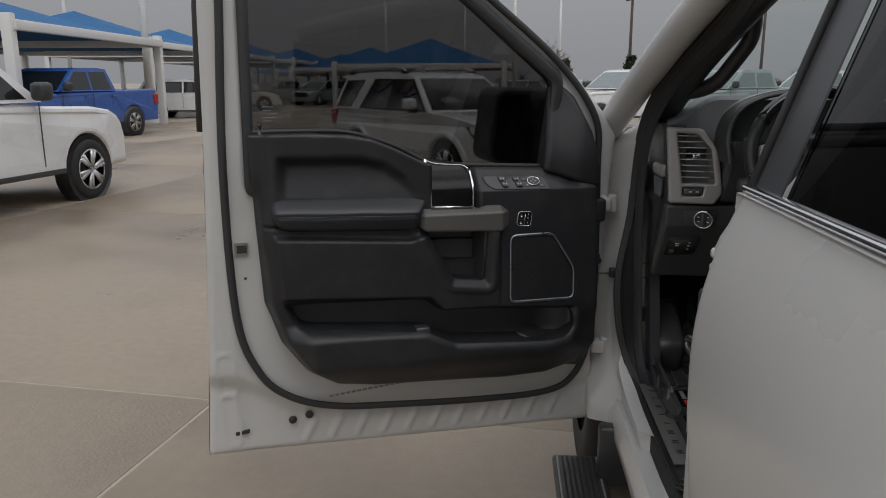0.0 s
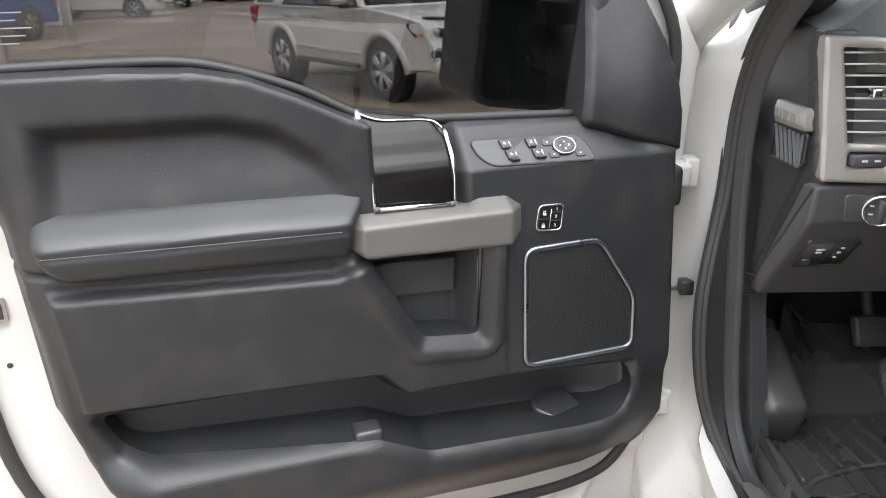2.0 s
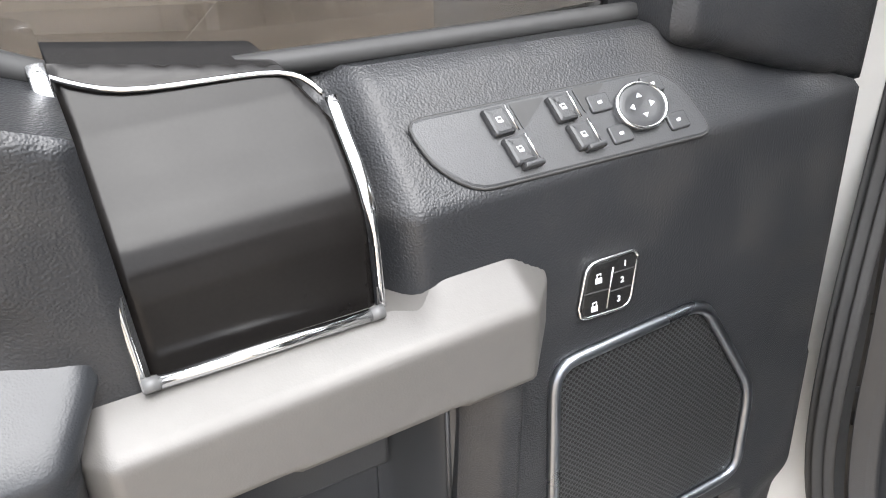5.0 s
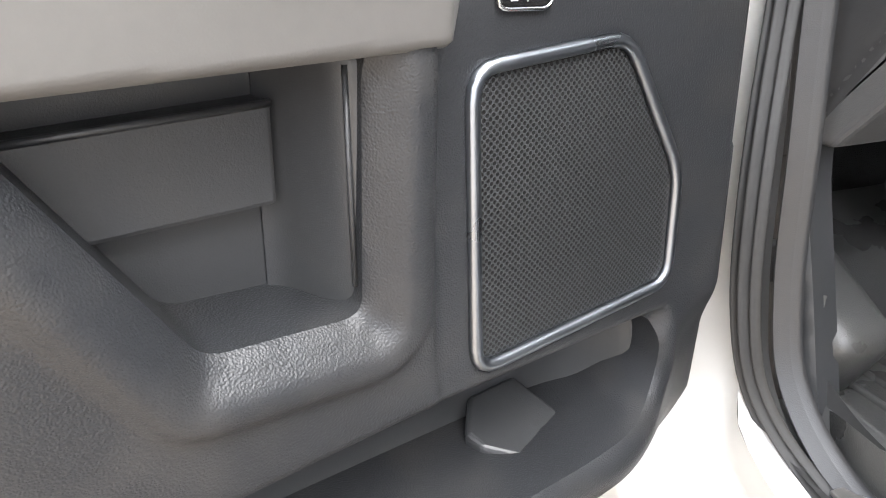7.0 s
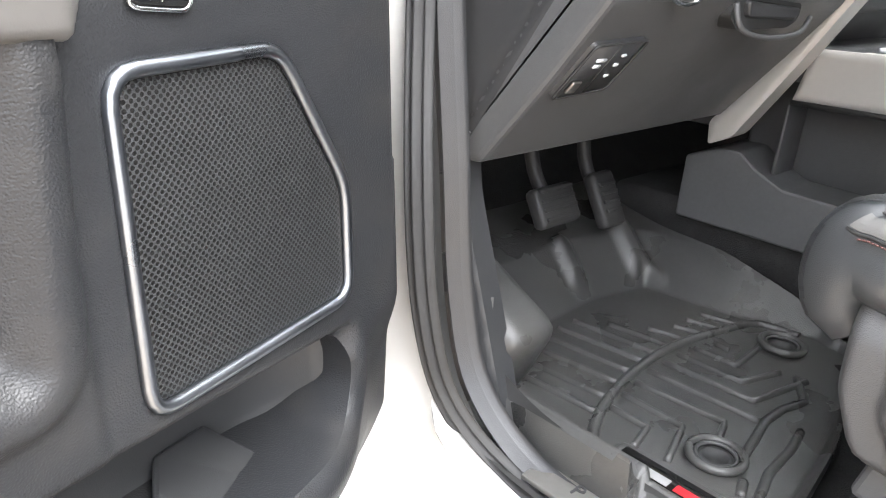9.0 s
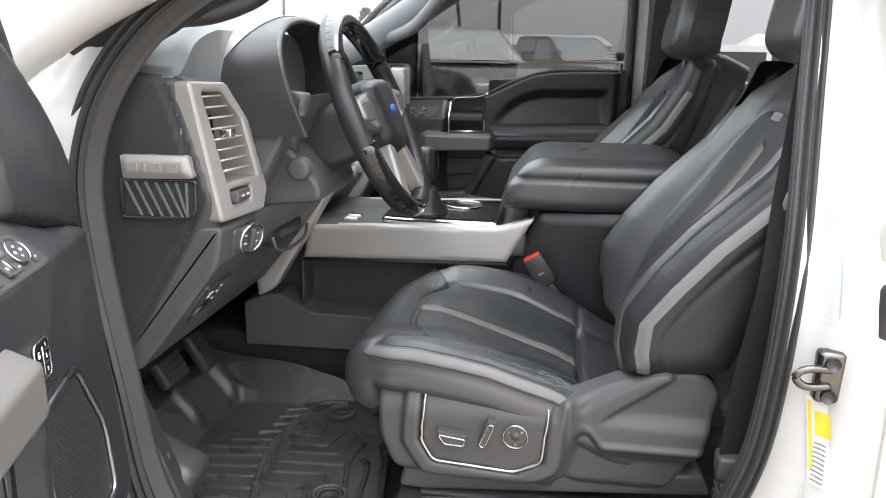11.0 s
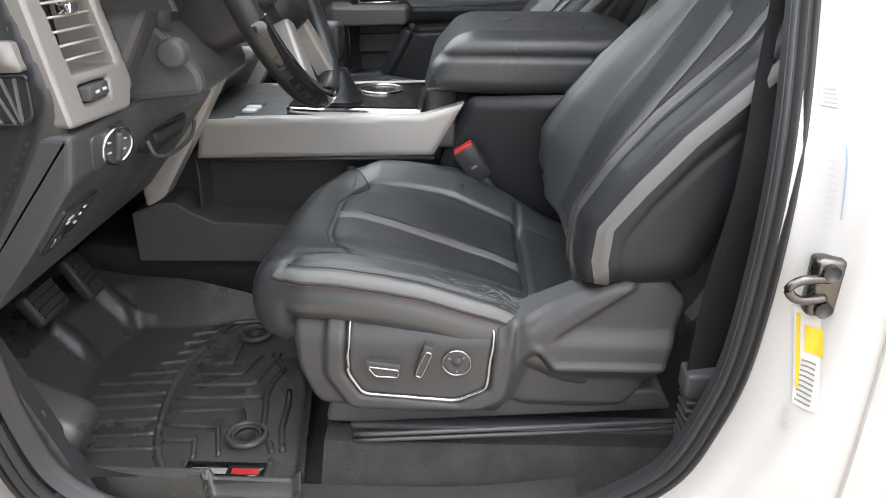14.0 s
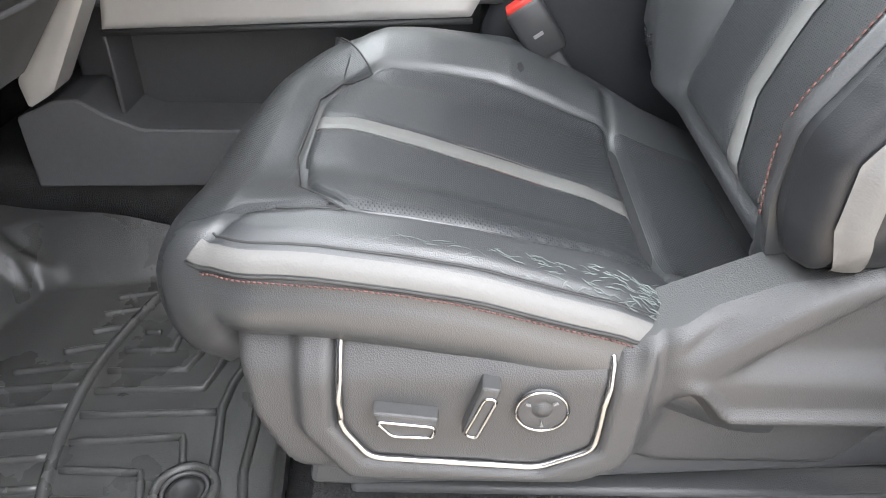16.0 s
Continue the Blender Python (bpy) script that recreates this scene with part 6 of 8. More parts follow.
part("end_cap", relief(cap_line, lambda u, v, d: -0.607 - 0.006 * step(0.004, 0.0, along(CREASE, u, v)) - 0.012 * step(0.02, 0.05, sdf([(2.4, 1.5), (2.1, 1.42), (2.083, 1.38), (2.048, 1.25), (2.078, 1.19), (2.196, 1.0), (2.4, 0.9)], u, v) + 0.02) - edge(d, 0.008), side(0), 0.006, back=-0.66), PLASTIC, dash)
badge = part("badge_plate", relief(rounded([(2.162, 1.312), (2.06, 1.313), (2.053, 1.281), (2.160, 1.278)], 0.004), lambda u, v, d: -0.607 + 0.014 - 0.006 * step(0.01, 0.0, d), side(0), 0.004, back=-0.61), SATIN, dash, "satin grey badge plate with raised plain marks")
for k, (a, b) in enumerate(((2.149, 2.133), (2.126, 2.121), (2.114, 2.098), (2.091, 2.073))):
    part("raised_mark", slab(rounded([(a, 1.303), (b, 1.303), (b, 1.2885), (a, 1.2885)], 0.003), side(0), -0.600, -0.5918, 0.001), SATIN, badge)
vent = part("demister_vent", slab([(2.163, 1.274), (2.055, 1.275), (2.058, 1.233), (2.068, 1.226), (2.164, 1.223)], side(0), -0.62, -0.605), RUBBER, dash)
part("vent_frame", tube([(0.603, y, z) for y, z in rounded([(2.166, 1.276), (2.052, 1.277), (2.055, 1.232), (2.067, 1.2235), (2.167, 1.22)], 0.006)], 0.0022, 6, True), PLASTIC, vent)
for k in range(7):
    y = 2.16 - 0.0155 * k
    part("fin", slab([(y, 1.274), (y - 0.0022, 1.274), (max(y - 0.0245, 2.066), 1.2245), (max(y - 0.0223, 2.068), 1.2245)], side(0), -0.604, -0.5995), DASH, vent)
VF = ((0, 2.037, 0), (1, 0, 0), (0, 0, 1), (0, -1, 0))


def vent_face(v):
    return 2.05 - (2.076 - (1.42 - v) * 0.17)


bez = part("vent_bezel", relief(rounded([(0.609, 1.415), (0.698, 1.411), (0.738, 1.354), (0.752, 1.245), (0.73, 1.214), (0.616, 1.215)], 0.006), lambda u, v, d: vent_face(v) + 0.006 + 0.16 * (u - 0.607) - edge(d, 0.004), VF, 0.003, back=-0.04,
                                holes=[rounded([(0.634, 1.40), (0.686, 1.398), (0.721, 1.357), (0.732, 1.268), (0.649, 1.268)], 0.004), [(0.65, 1.257), (0.705, 1.257), (0.7, 1.236), (0.65, 1.236)]]), SATIN, dash, "satin grey air vent bezel")
part("vent_back", slab([(0.62, 1.41), (0.69, 1.41), (0.72, 1.36), (0.725, 1.23), (0.62, 1.23)], VF, -0.065, -0.05), RUBBER, bez)
for k in range(8):
    z = 1.392 - 0.0155 * k
    right = 0.688 + min(0.042, (1.401 - z) * 0.6)
    part("slat", tube([(0.634 + k * 0.0012, 2.037 - vent_face(z) + 0.0, z), (right, 2.037 - vent_face(z) - 0.16 * (right - 0.634), z)], 0.0026, 6, flat=0.6), BRUSHED, bez)
part("vent_tab", box((0.672, 2.026, 1.332), (0.692, 2.045, 1.345), 0.003), CHROME, bez)
part("side_button", box((0.652, 2.011, 1.238), (0.70, 2.03, 1.255), 0.003), LITCABIN, bez)
for x in (0.668, 0.686):
    part("icon", box((x - 0.004, 2.0095, 1.2455), (x + 0.004, 2.013, 1.2485)), MARK, bez)
knee = part("knee_panel", slab(rounded([(2.022, 1.208), (2.032, 1.15), (2.088, 1.075), (2.168, 0.975), (2.21, 0.972), (2.21, 1.21)], 0.008), side(0), -1.12, -0.611, 0.008, 3), LITCABIN, dash, "black lower dash panel")
# headlamp switch on the lower panel
kp = part("light_switch_panel", turned(plain(slab(rounded([(-0.045, 0.024), (0.05, 0.024), (0.044, -0.024), (-0.035, -0.024)], 0.01), ((0, 0, 0), (1, 0, 0), (0, 0, 1), (0, -1, 0)), -0.02, 0.004, 0.002)), pose(0.70, 2.030, 1.172, 13, 0, 0)), LITCABIN, dash)
DIAL = pose(0.712, 2.025, 1.172, 13, 0, -22) @ Matrix.Scale(1.15, 4)
knob = part("light_knob", turned(lathe([(0.0, -0.006), (0.0165, -0.006), (0.018, -0.008), (0.021, -0.006), (0.0215, 0.004), (0.0, 0.004)], 30, "y"), DIAL), LITCABIN, kp, "flat round lamp dial")
part("chrome_ring", turned(tube([(0.0205 * math.cos(k * 0.2094), -0.006, 0.0205 * math.sin(k * 0.2094)) for k in range(30)], 0.0026, 8, True, 1.3, (0, 1, 0)), DIAL), CHROME, knob)
part("grip_bar", turned(plain(box((-0.0045, -0.0125, -0.0165), (0.0045, -0.004, 0.0165), 0.003)), DIAL), LITCABIN, knob)
for x, z in ((-0.011, 0.006), (-0.0105, -0.006), (0.011, 0.006), (0.0105, -0.006)):
    part("knob_mark", turned(plain(box((x - 0.0025, -0.0068, z - 0.001), (x + 0.0025, -0.0055, z + 0.001))), DIAL), MARK, knob)
for x, z in ((0.670, 1.183), (0.668, 1.163)):
    part("icon", box((x - 0.0022, 2.0262 if z > 1.17 else 2.0292, z - 0.0014), (x + 0.0022, 2.034, z + 0.0014)), MARK, kp)
# brake controller and switches below it
TB = pose(0.672, 2.0755, 1.083, 37, 0, 0)
ctl = part("brake_controller", turned(plain(slab(rounded([(-0.04, 0.032), (0.04, 0.036), (0.036, -0.03), (-0.044, -0.036)], 0.006), ((0, 0, 0), (1, 0, 0), (0, 0, 1), (0, -1, 0)), -0.02, 0.0005, 0.0)), TB), PLASTIC, dash)
for x0, x1, z0, z1, m in ((-0.022, -0.008, 0.012, 0.0155, MARK), (-0.02, -0.011, 0.004, 0.008, MARK), (0.014, 0.02, 0.0165, 0.0195, MARK), (0.013, 0.019, 0.004, 0.0075, MARK), (0.012, 0.018, -0.01, -0.007, MARK)):
    part("icon", turned(plain(box((x0, -0.0022, z0), (x1, 0.0, z1))), TB), m, ctl)
part("thumb_slider", turned(plain(box((-0.034, -0.004, -0.027), (-0.02, 0, -0.012), 0.0015)), TB), STEEL, ctl)
part("controller_rim", turned(tube([(x, -0.0008, z) for x, z in rounded([(-0.04, 0.032), (0.04, 0.036), (0.036, -0.03), (-0.044, -0.036)], 0.006)], 0.0014, 6, True, 1.0, (0, 1, 0)), TB), RUBBER, ctl)
part("controller_groove", turned(plain(box((-0.001, -0.0014, -0.03), (0.001, 0.0, 0.03))), TB), RUBBER, ctl)
# a black slab stands for the shade inside the handle's recess
pull = part("release_pocket", slab(rounded([(0.832, 1.156), (0.99, 1.146), (0.985, 1.128), (0.96, 1.12), (0.84, 1.12), (0.818, 1.135)], 0.008), ((0, 2.05, 0), (1, 0, 0), (0, 0, 1), (0, -1, 0)), -0.01, 0.018), RUBBER, dash, "dark slab painted as the shaded pocket of the release handle")
part("release_lip", tube(curve_points([(0.812, 2.024, 1.148), (0.82, 2.018, 1.124), (0.87, 2.014, 1.114), (0.95, 2.014, 1.116), (0.99, 2.02, 1.132)], 5), 0.0032, 8), LITCABIN, pull)
part("release_handle", slab(rounded([(0.845, 1.15), (0.975, 1.142), (0.965, 1.129), (0.85, 1.133)], 0.006), ((0, 2.035, 0), (1, 0, 0), (0, 0, 1), (0, -1, 0)), 0.0, 0.01, 0.003), PLASTIC, pull)
part("dash_pad", relief(rounded([(0.614, 2.08), (0.70, 2.088), (0.74, 2.066), (1.15, 2.066), (1.19, 2.10), (1.19, 2.5), (0.66, 2.5), (0.614, 2.34)], 0.012), lambda u, v, d: 1.432 + 0.066 * step(0.62, 0.745, u) * step(1.24, 1.15, u) - 0.22 * np.clip(v - 2.2, 0, 1) - edge(d, 0.012), lid(0), 0.012, back=1.36), DASH, dash, "charcoal dash top rising to the instrument hood")
# instrument hood and cluster
ARCH = [(0.752, 1.33), (0.748, 1.385), (0.757, 1.43), (0.785, 1.465), (0.83, 1.487), (0.89, 1.5), (0.95, 1.503), (1.02, 1.498), (1.08, 1.483), (1.125, 1.455), (1.145, 1.41), (1.15, 1.33)]
arch = [(p.x, p.y) for p in curve_points([(x, z, 0) for x, z in ARCH], 5)]


def arch_line(out, front):
    """The hood's arch moved outwards by out, along its front or its back edge."""
    pts = []
    for i, (x, z) in enumerate(arch):
        a, b = arch[max(i - 1, 0)], arch[min(i + 1, len(arch) - 1)]
        n = Vector((-(b[1] - a[1]), b[0] - a[0])).normalized()
        x, z = x + n.x * out, z + n.y * out
        pts.append((x, (1.956 + 0.36 * (z - 1.384)) if front else min(2.13, 2.112 - 0.65 * (z - 1.419)), z))
    return pts


hoodp = part("cluster_hood", ribbon(arch_line(0.012, True), arch_line(0.012, False), None, 3), PLASTIC, dash, "black instrument hood")
part("hood_lining", ribbon(arch_line(0.0, True), arch_line(-0.004, False), None, 3), RUBBER, hoodp)
part("hood_rim", ribbon(arch_line(0.0, True), arch_line(0.012, True), (0, -1, 0), 4, 0.004), PLASTIC, hoodp)
part("grey_edge", ribbon([(x, y - 0.03, z) for x, y, z in arch_line(0.0135, False)], arch_line(0.0135, False), None, 3), SATIN, hoodp, "satin grey edge")
face = part("gauge_face", box((0.765, 2.09, 1.33), (1.13, 2.12, 1.485), 0.01), DARKGLASS, hoodp, "dark instrument face")
for x in (0.83, 1.06):
    part("gauge_ring", tube([(x + 0.048 * math.cos(k * 0.2618), 2.087, 1.40 + 0.048 * math.sin(k * 0.2618)) for k in range(24)], 0.003, 6, True, 1.0, (0, 1, 0)), SATIN, face)
    for k in range(8):
        a = -0.6 + k * 0.6
        part("gauge_mark", box((x + 0.038 * math.cos(a) - 0.002, 2.086, 1.40 + 0.038 * math.sin(a) - 0.003), (x + 0.038 * math.cos(a) + 0.002, 2.0895, 1.40 + 0.038 * math.sin(a) + 0.003)), MARK, face)
    part("needle", slab([(x - 0.002, 1.40), (x + 0.002, 1.40), (x - 0.03, 1.42)], ((0, 2.088, 0), (1, 0, 0), (0, 0, 1), (0, -1, 0)), 0, 0.002), REDMARK, face)
part("lower_cowl", slab([(2.11, 1.36), (1.955, 1.385), (1.97, 1.33), (2.03, 1.22), (2.11, 1.22)], side(0), -1.14, -0.75, 0.01), LITCABIN, hoodp)
# centre stack and its vents
stack = part("radio_console", slab(rounded([(2.10, 1.42), (2.06, 1.40), (2.05, 1.25), (2.09, 1.12), (2.2, 0.94), (2.34, 0.94), (2.34, 1.42)], 0.01), side(0), -1.56, -1.19, 0.012), LITCABIN, dash, "black centre stack")
cv = part("centre_vent", relief([(1.185, 1.455), (1.27, 1.452), (1.255, 1.345), (1.20, 1.345)], lambda u, v, d: 0.03 + 0.1 * (1.45 - v) - edge(d, 0.006), ((0, 2.1, 0), (1, 0, 0), (0, 0, 1), (0, -1, 0)), 0.006, back=-0.05, holes=[[(1.205, 1.442), (1.255, 1.44), (1.242, 1.36), (1.213, 1.36)]]), SATIN, dash, "satin grey centre vent")
part("vent_side", slab(rounded([(2.12, 1.455), (2.03, 1.457), (2.02, 1.40), (2.045, 1.34), (2.08, 1.34)], 0.006), side(0), -1.20, -1.185, 0.004), SATIN, cv)
part("side_vent", slab([(2.075, 1.43), (2.04, 1.425), (2.035, 1.37), (2.06, 1.35)], side(0), -1.19, -1.182), RUBBER, cv)
for k in range(5):
    part("slat", tube([(1.207, 2.063, 1.43 - 0.015 * k), (1.25, 2.063, 1.43 - 0.015 * k)], 0.003, 6), LITCABIN, cv)
    part("slat", tube([(1.1815, 2.07, 1.42 - 0.014 * k), (1.1815, 2.04, 1.418 - 0.014 * k)], 0.0022, 6), SATIN, cv)
part("screen", box((1.28, 2.04, 1.24), (1.53, 2.07, 1.41), 0.008), DARKGLASS, dash, "dark centre screen")
part("climate_panel", box((1.25, 2.055, 1.13), (1.53, 2.085, 1.21), 0.01), LITCABIN, dash)
for k in range(4):
    part("stack_knob", lathe([(0.014, 2.06), (0.014, 2.035), (0.0, 2.033)], 14, "y", (1.29 + 0.065 * k, 0, 1.17)), SATIN, dash)
for x in (1.135, 1.60):
    strip = part("stack_strip", relief(rounded([(2.186, 0.925), (2.15, 0.945), (2.08, 1.06), (2.012, 1.178), (2.038, 1.178), (2.105, 1.07), (2.19, 0.96)], 0.006), lambda u, v, d: 0.0 - edge(d, 0.004), side(x), 0.006, back=-0.05), BRUSHED, dash, "brushed metal strip")
part("glovebox", slab(rounded([(2.05, 1.28), (2.06, 1.1), (2.16, 0.98), (2.25, 0.98), (2.25, 1.28)], 0.01), side(0), -2.12, -1.62, 0.01), DASH, dash, "charcoal glovebox")
part("far_vent", box((2.03, 2.03, 1.29), (2.12, 2.08, 1.41), 0.008), SATIN, dash)

# ---- steering wheel and column ----
WHEELSKIN = material("black_wheel_leather", (0.022, 0.023, 0.024), 0.36, var=0.1, scale=12, bump="grain", bscale=1100, bdepth=0.00015, spec=0.6)
wheel = thing("steering_wheel", "black leather steering wheel with satin grey spoke trim", "steering wheel", m=Matrix.Translation((0.95, 1.868, 1.348)) @ Matrix(((1, 0, 0), (0, 0.397, -0.918), (0, 0.918, 0.397))).to_4x4())
R = 0.177
part("rim", tube([(R * math.cos(k * math.pi / 32), R * math.sin(k * math.pi / 32), 0) for k in range(64)], 0.0165, 12, True, 1.15, (0, 0, 1)), WHEELSKIN, wheel)
part("gloss_rim_cap", tube([((R - 0.001) * math.cos(0.6 + k * math.pi / 32), (R - 0.001) * math.sin(0.6 + k * math.pi / 32), 0.0015) for k in range(21)], 0.0172, 12, False, 1.15, (0, 0, 1)), GLOSSCAP, wheel, "gloss black rim cap")
part("gloss_rim_cap", tube([((R - 0.001) * math.cos(3.35 + k * math.pi / 32), (R - 0.001) * math.sin(3.35 + k * math.pi / 32), 0.0015) for k in range(14)], 0.0172, 12, False, 1.15, (0, 0, 1)), GLOSSCAP, wheel)
HUBLINE = rounded([(-0.075, 0.05), (-0.06, -0.05), (-0.03, -0.075), (0.03, -0.075), (0.06, -0.05), (0.075, 0.05), (0.05, 0.065), (-0.05, 0.065)], 0.02)
hub = part("airbag_cover", relief(HUBLINE, lambda u, v, d: 0.03 - edge(d, 0.025), lid(0), 0.006, back=-0.03), SOFT, wheel)
part("oval_badge", turned(lathe([(0.022, 0.028), (0.02, 0.033), (0, 0.0335)], 24), Matrix.Diagonal((1, 0.45, 1, 1))), BLUEMARK, hub, "plain blue oval badge")
for sg in (-1, 1):
    sp = part("spoke", slab(rounded([(sg * 0.06, 0.045), (sg * 0.165, 0.03), (sg * 0.165, -0.015), (sg * 0.06, -0.03)], 0.008), lid(0), -0.012, 0.016, 0.006), LITCABIN, wheel)
    part("spoke_trim", slab(rounded([(sg * 0.10, 0.04), (sg * 0.16, 0.032), (sg * 0.162, 0.0), (sg * 0.1, -0.02)], 0.006), lid(0), 0.01, 0.02, 0.004), SATIN, sp, "satin grey spoke trim")
    for k in range(3):
        part("spoke_button", slab(rounded([(sg * (0.108 + 0.016 * k), 0.026), (sg * (0.121 + 0.016 * k), 0.026), (sg * (0.121 + 0.016 * k), -0.006), (sg * (0.108 + 0.016 * k), -0.006)], 0.003), lid(0), 0.015, 0.0235, 0.002), LITCABIN, sp)
    part("lower_spoke", slab(rounded([(sg * 0.03, -0.06), (sg * 0.055, -0.05), (sg * 0.10, -0.145), (sg * 0.06, -0.165)], 0.01), lid(0), -0.012, 0.014, 0.006), SATIN, wheel, "satin grey lower spoke")
part("column_shroud", turned(plain(box((-0.07, -0.06, -0.26), (0.07, 0.05, -0.02), 0.03, 3)), Matrix.Identity(4)), PLASTIC, wheel)
stalk = thing("shift_stalk", "black column stalk with round end", "stalk", (0.80, 1.975, 1.31))
part("arm", tube(curve_points([(0.08, 0.03, -0.03), (0.02, 0.01, -0.01), (0.0, 0.0, 0.02), (-0.004, -0.012, 0.055)], 6), 0.013, 10), LITCABIN, stalk)
part("knob", turned(lathe([(0.0155, 0.0), (0.0175, 0.01), (0.0175, 0.032), (0.015, 0.036), (0.0, 0.037)], 20), pose(-0.004, -0.01, 0.048, 8, 0, 0)), LITCABIN, stalk)
dimmer = thing("column_knob", "round black knob on the column cover", "knob", (0.80, 1.962, 1.272))
part("cover", slab(rounded([(2.08, 1.32), (1.985, 1.31), (1.93, 1.245), (1.93, 1.215), (2.08, 1.20)], 0.02), side(0), -0.2, 0.004, 0.01), LITCABIN, dimmer)
bmv = dimmer.children[0].data
bmv.transform(Matrix.Translation((0, -1.962, -1.272)))
part("knob", lathe([(0.019, 0.0), (0.019, -0.02), (0.015, -0.024), (0, -0.022)], 22, "x", (0.0, 0, 0)), LITCABIN, dimmer)
# pedals
for x, w, z, nm in ((0.905, 0.088, 0.84, "brake_pedal"), (1.035, 0.055, 0.826, "accelerator_pedal")):
    pd = thing(nm, "black rubber %s on its arm" % nm.replace("_", " "), "pedal", (x, 2.285, z))
    part("pad", turned(plain(box((-w / 2, -0.012, -0.03 if w > 0.06 else -0.045), (w / 2, 0.012, 0.03 if w > 0.06 else 0.045), 0.008)), pose(0, 0, 0, -30, 0, 0)), RUBBER, pd)
    for k in range(4):
        part("tread", turned(plain(box((-w / 2 + 0.008, -0.016, -0.022 + 0.014 * k), (w / 2 - 0.008, -0.01, -0.016 + 0.014 * k), 0.001)), pose(0, 0, 0, -30, 0, 0)), RUBBER, pd)
    part("arm", tube(curve_points([(0, 0.01, 0.0), (0.0, 0.05, 0.06), (0.005, 0.07, 0.2)], 5), 0.011, 8), RUBBER, pd)

# ---- centre console ----
con = thing("centre_console", "black centre console with brushed metal sides", "console", (1.37, 1.8, 0.655))


def cpart(name, data, mat, label="", parent=None):
    off = Vector((-1.37, -1.8, -0.655))
    if isinstance(data, tuple):
        data = ([tuple(Vector(v) + off) for v in data[0]], data[1])
    else:
        bmesh.ops.translate(data, verts=data.verts[:], vec=off)
    return part(name, data, mat, parent or con, label)


cpart("base", slab(rounded([(2.252, 0.778), (2.252, 0.884), (2.195, 0.908), (2.162, 0.91), (2.13, 0.888), (2.085, 0.868), (1.95, 0.866), (1.6, 0.866), (1.3, 0.866), (1.25, 0.79)], 0.006), side(0), -1.53, -1.205, 0.004), LITCONSOLE, "console base, dark grey raised to look lit")
cpart("tunnel", box((1.225, 1.2, 0.655), (1.52, 2.4, 0.80), 0.02), CARPET, "black carpet beneath the console")
cpart("recess", box((1.30, 1.6, 0.85), (1.44, 2.2, 1.02), 0.01), LITCABIN, "dark side tray")
cpart("recess_divider", box((1.23, 2.112, 0.87), (1.31, 2.118, 1.0), 0.002), LITCABIN)
tops = [(2.10, 1.004), (1.642, 1.017), (1.585, 1.118), (1.66, 1.094), (1.90, 1.086), (2.085, 1.08)]
for sg, x in ((1, 1.195), (-1, 1.545)):
    cpart("side_panel", relief(tops, lambda u, v, d: -edge(d, 0.006), ((x, 0, 0), (0, 1, 0), (0, 0, 1), (-sg, 0, 0)), 0.006, back=-0.03), BRUSHED, "brushed metal side panel")
cpart("lower_lip", tube([(1.197, 2.1, 1.0), (1.197, 1.64, 1.013)], 0.004, 6), RUBBER)
deck = cpart("deck", box((1.2, 1.60, 1.03), (1.54, 2.12, 1.082), 0.008), LITCABIN)
bzl = cpart("shifter_bezel", slab(rounded([(1.235, 1.93), (1.225, 1.87), (1.225, 1.66), (1.46, 1.66), (1.46, 1.87), (1.45, 1.93)], 0.015), lid(0), 1.08, 1.098, 0.006), CHROME, "chrome shifter surround")
cpart("shifter_plate", slab(rounded([(1.24, 1.925), (1.24, 1.675), (1.445, 1.675), (1.445, 1.925)], 0.012), lid(0), 1.09, 1.1), PIANO, "", None)
cpart("boot", lathe([(0.045, 1.098), (0.04, 1.112), (0.03, 1.12), (0.022, 1.14), (0.012, 1.16)], 16, "z", (1.31, 1.83, 0)), SOFT)
lever = cpart("shift_lever", tube([(1.31, 1.83, 1.12), (1.31, 1.85, 1.19)], 0.009, 8), SATIN)
cpart("lever_grip", box((1.285, 1.82, 1.17), (1.335, 1.88, 1.25), 0.016, 3), SOFT)
for k in range(3):
    cpart("deck_button", box((1.25 + 0.03 * k, 1.99, 1.08), (1.268 + 0.03 * k, 2.02, 1.088), 0.003), MARK if k < 2 else LITCABIN)
cpart("cup_ring", tube([(1.40 + 0.045 * math.cos(k * 0.2618), 1.76 + 0.045 * math.sin(k * 0.2618), 1.101) for k in range(24)], 0.003, 6, True), CHROME)
cpart("bin", relief(rounded([(1.63, 1.0), (1.575, 1.128), (1.2, 1.14), (1.2, 0.66), (1.63, 0.66)], 0.015), lambda u, v, d: -edge(d, 0.012) + 0.006 * step(1.63, 1.5, u), side(1.205), 0.012, back=-0.33), SOFT, "black padded console side")
lidp = cpart("armrest", relief(rounded([(1.663, 1.135), (1.652, 1.18), (1.605, 1.236), (1.57, 1.247), (1.30, 1.248), (1.24, 1.23), (1.24, 1.136), (1.5, 1.13)], 0.016), lambda u, v, d: -edge(d, 0.03) - 0.005 * step(0.009, 0.0, np.abs(v - 1.203)), side(1.195), 0.006, back=-0.34), LEATHER, "black leather armrest lid")
cpart("armrest_side", relief(rounded([(1.663, 1.135), (1.652, 1.18), (1.605, 1.236), (1.57, 1.247), (1.30, 1.248), (1.24, 1.23), (1.24, 1.136), (1.5, 1.13)], 0.016), lambda u, v, d: -edge(d, 0.03), ((1.56, 0, 0), (0, 1, 0), (0, 0, 1), (1, 0, 0)), 0.01, back=-0.033), LEATHER, "", lidp)

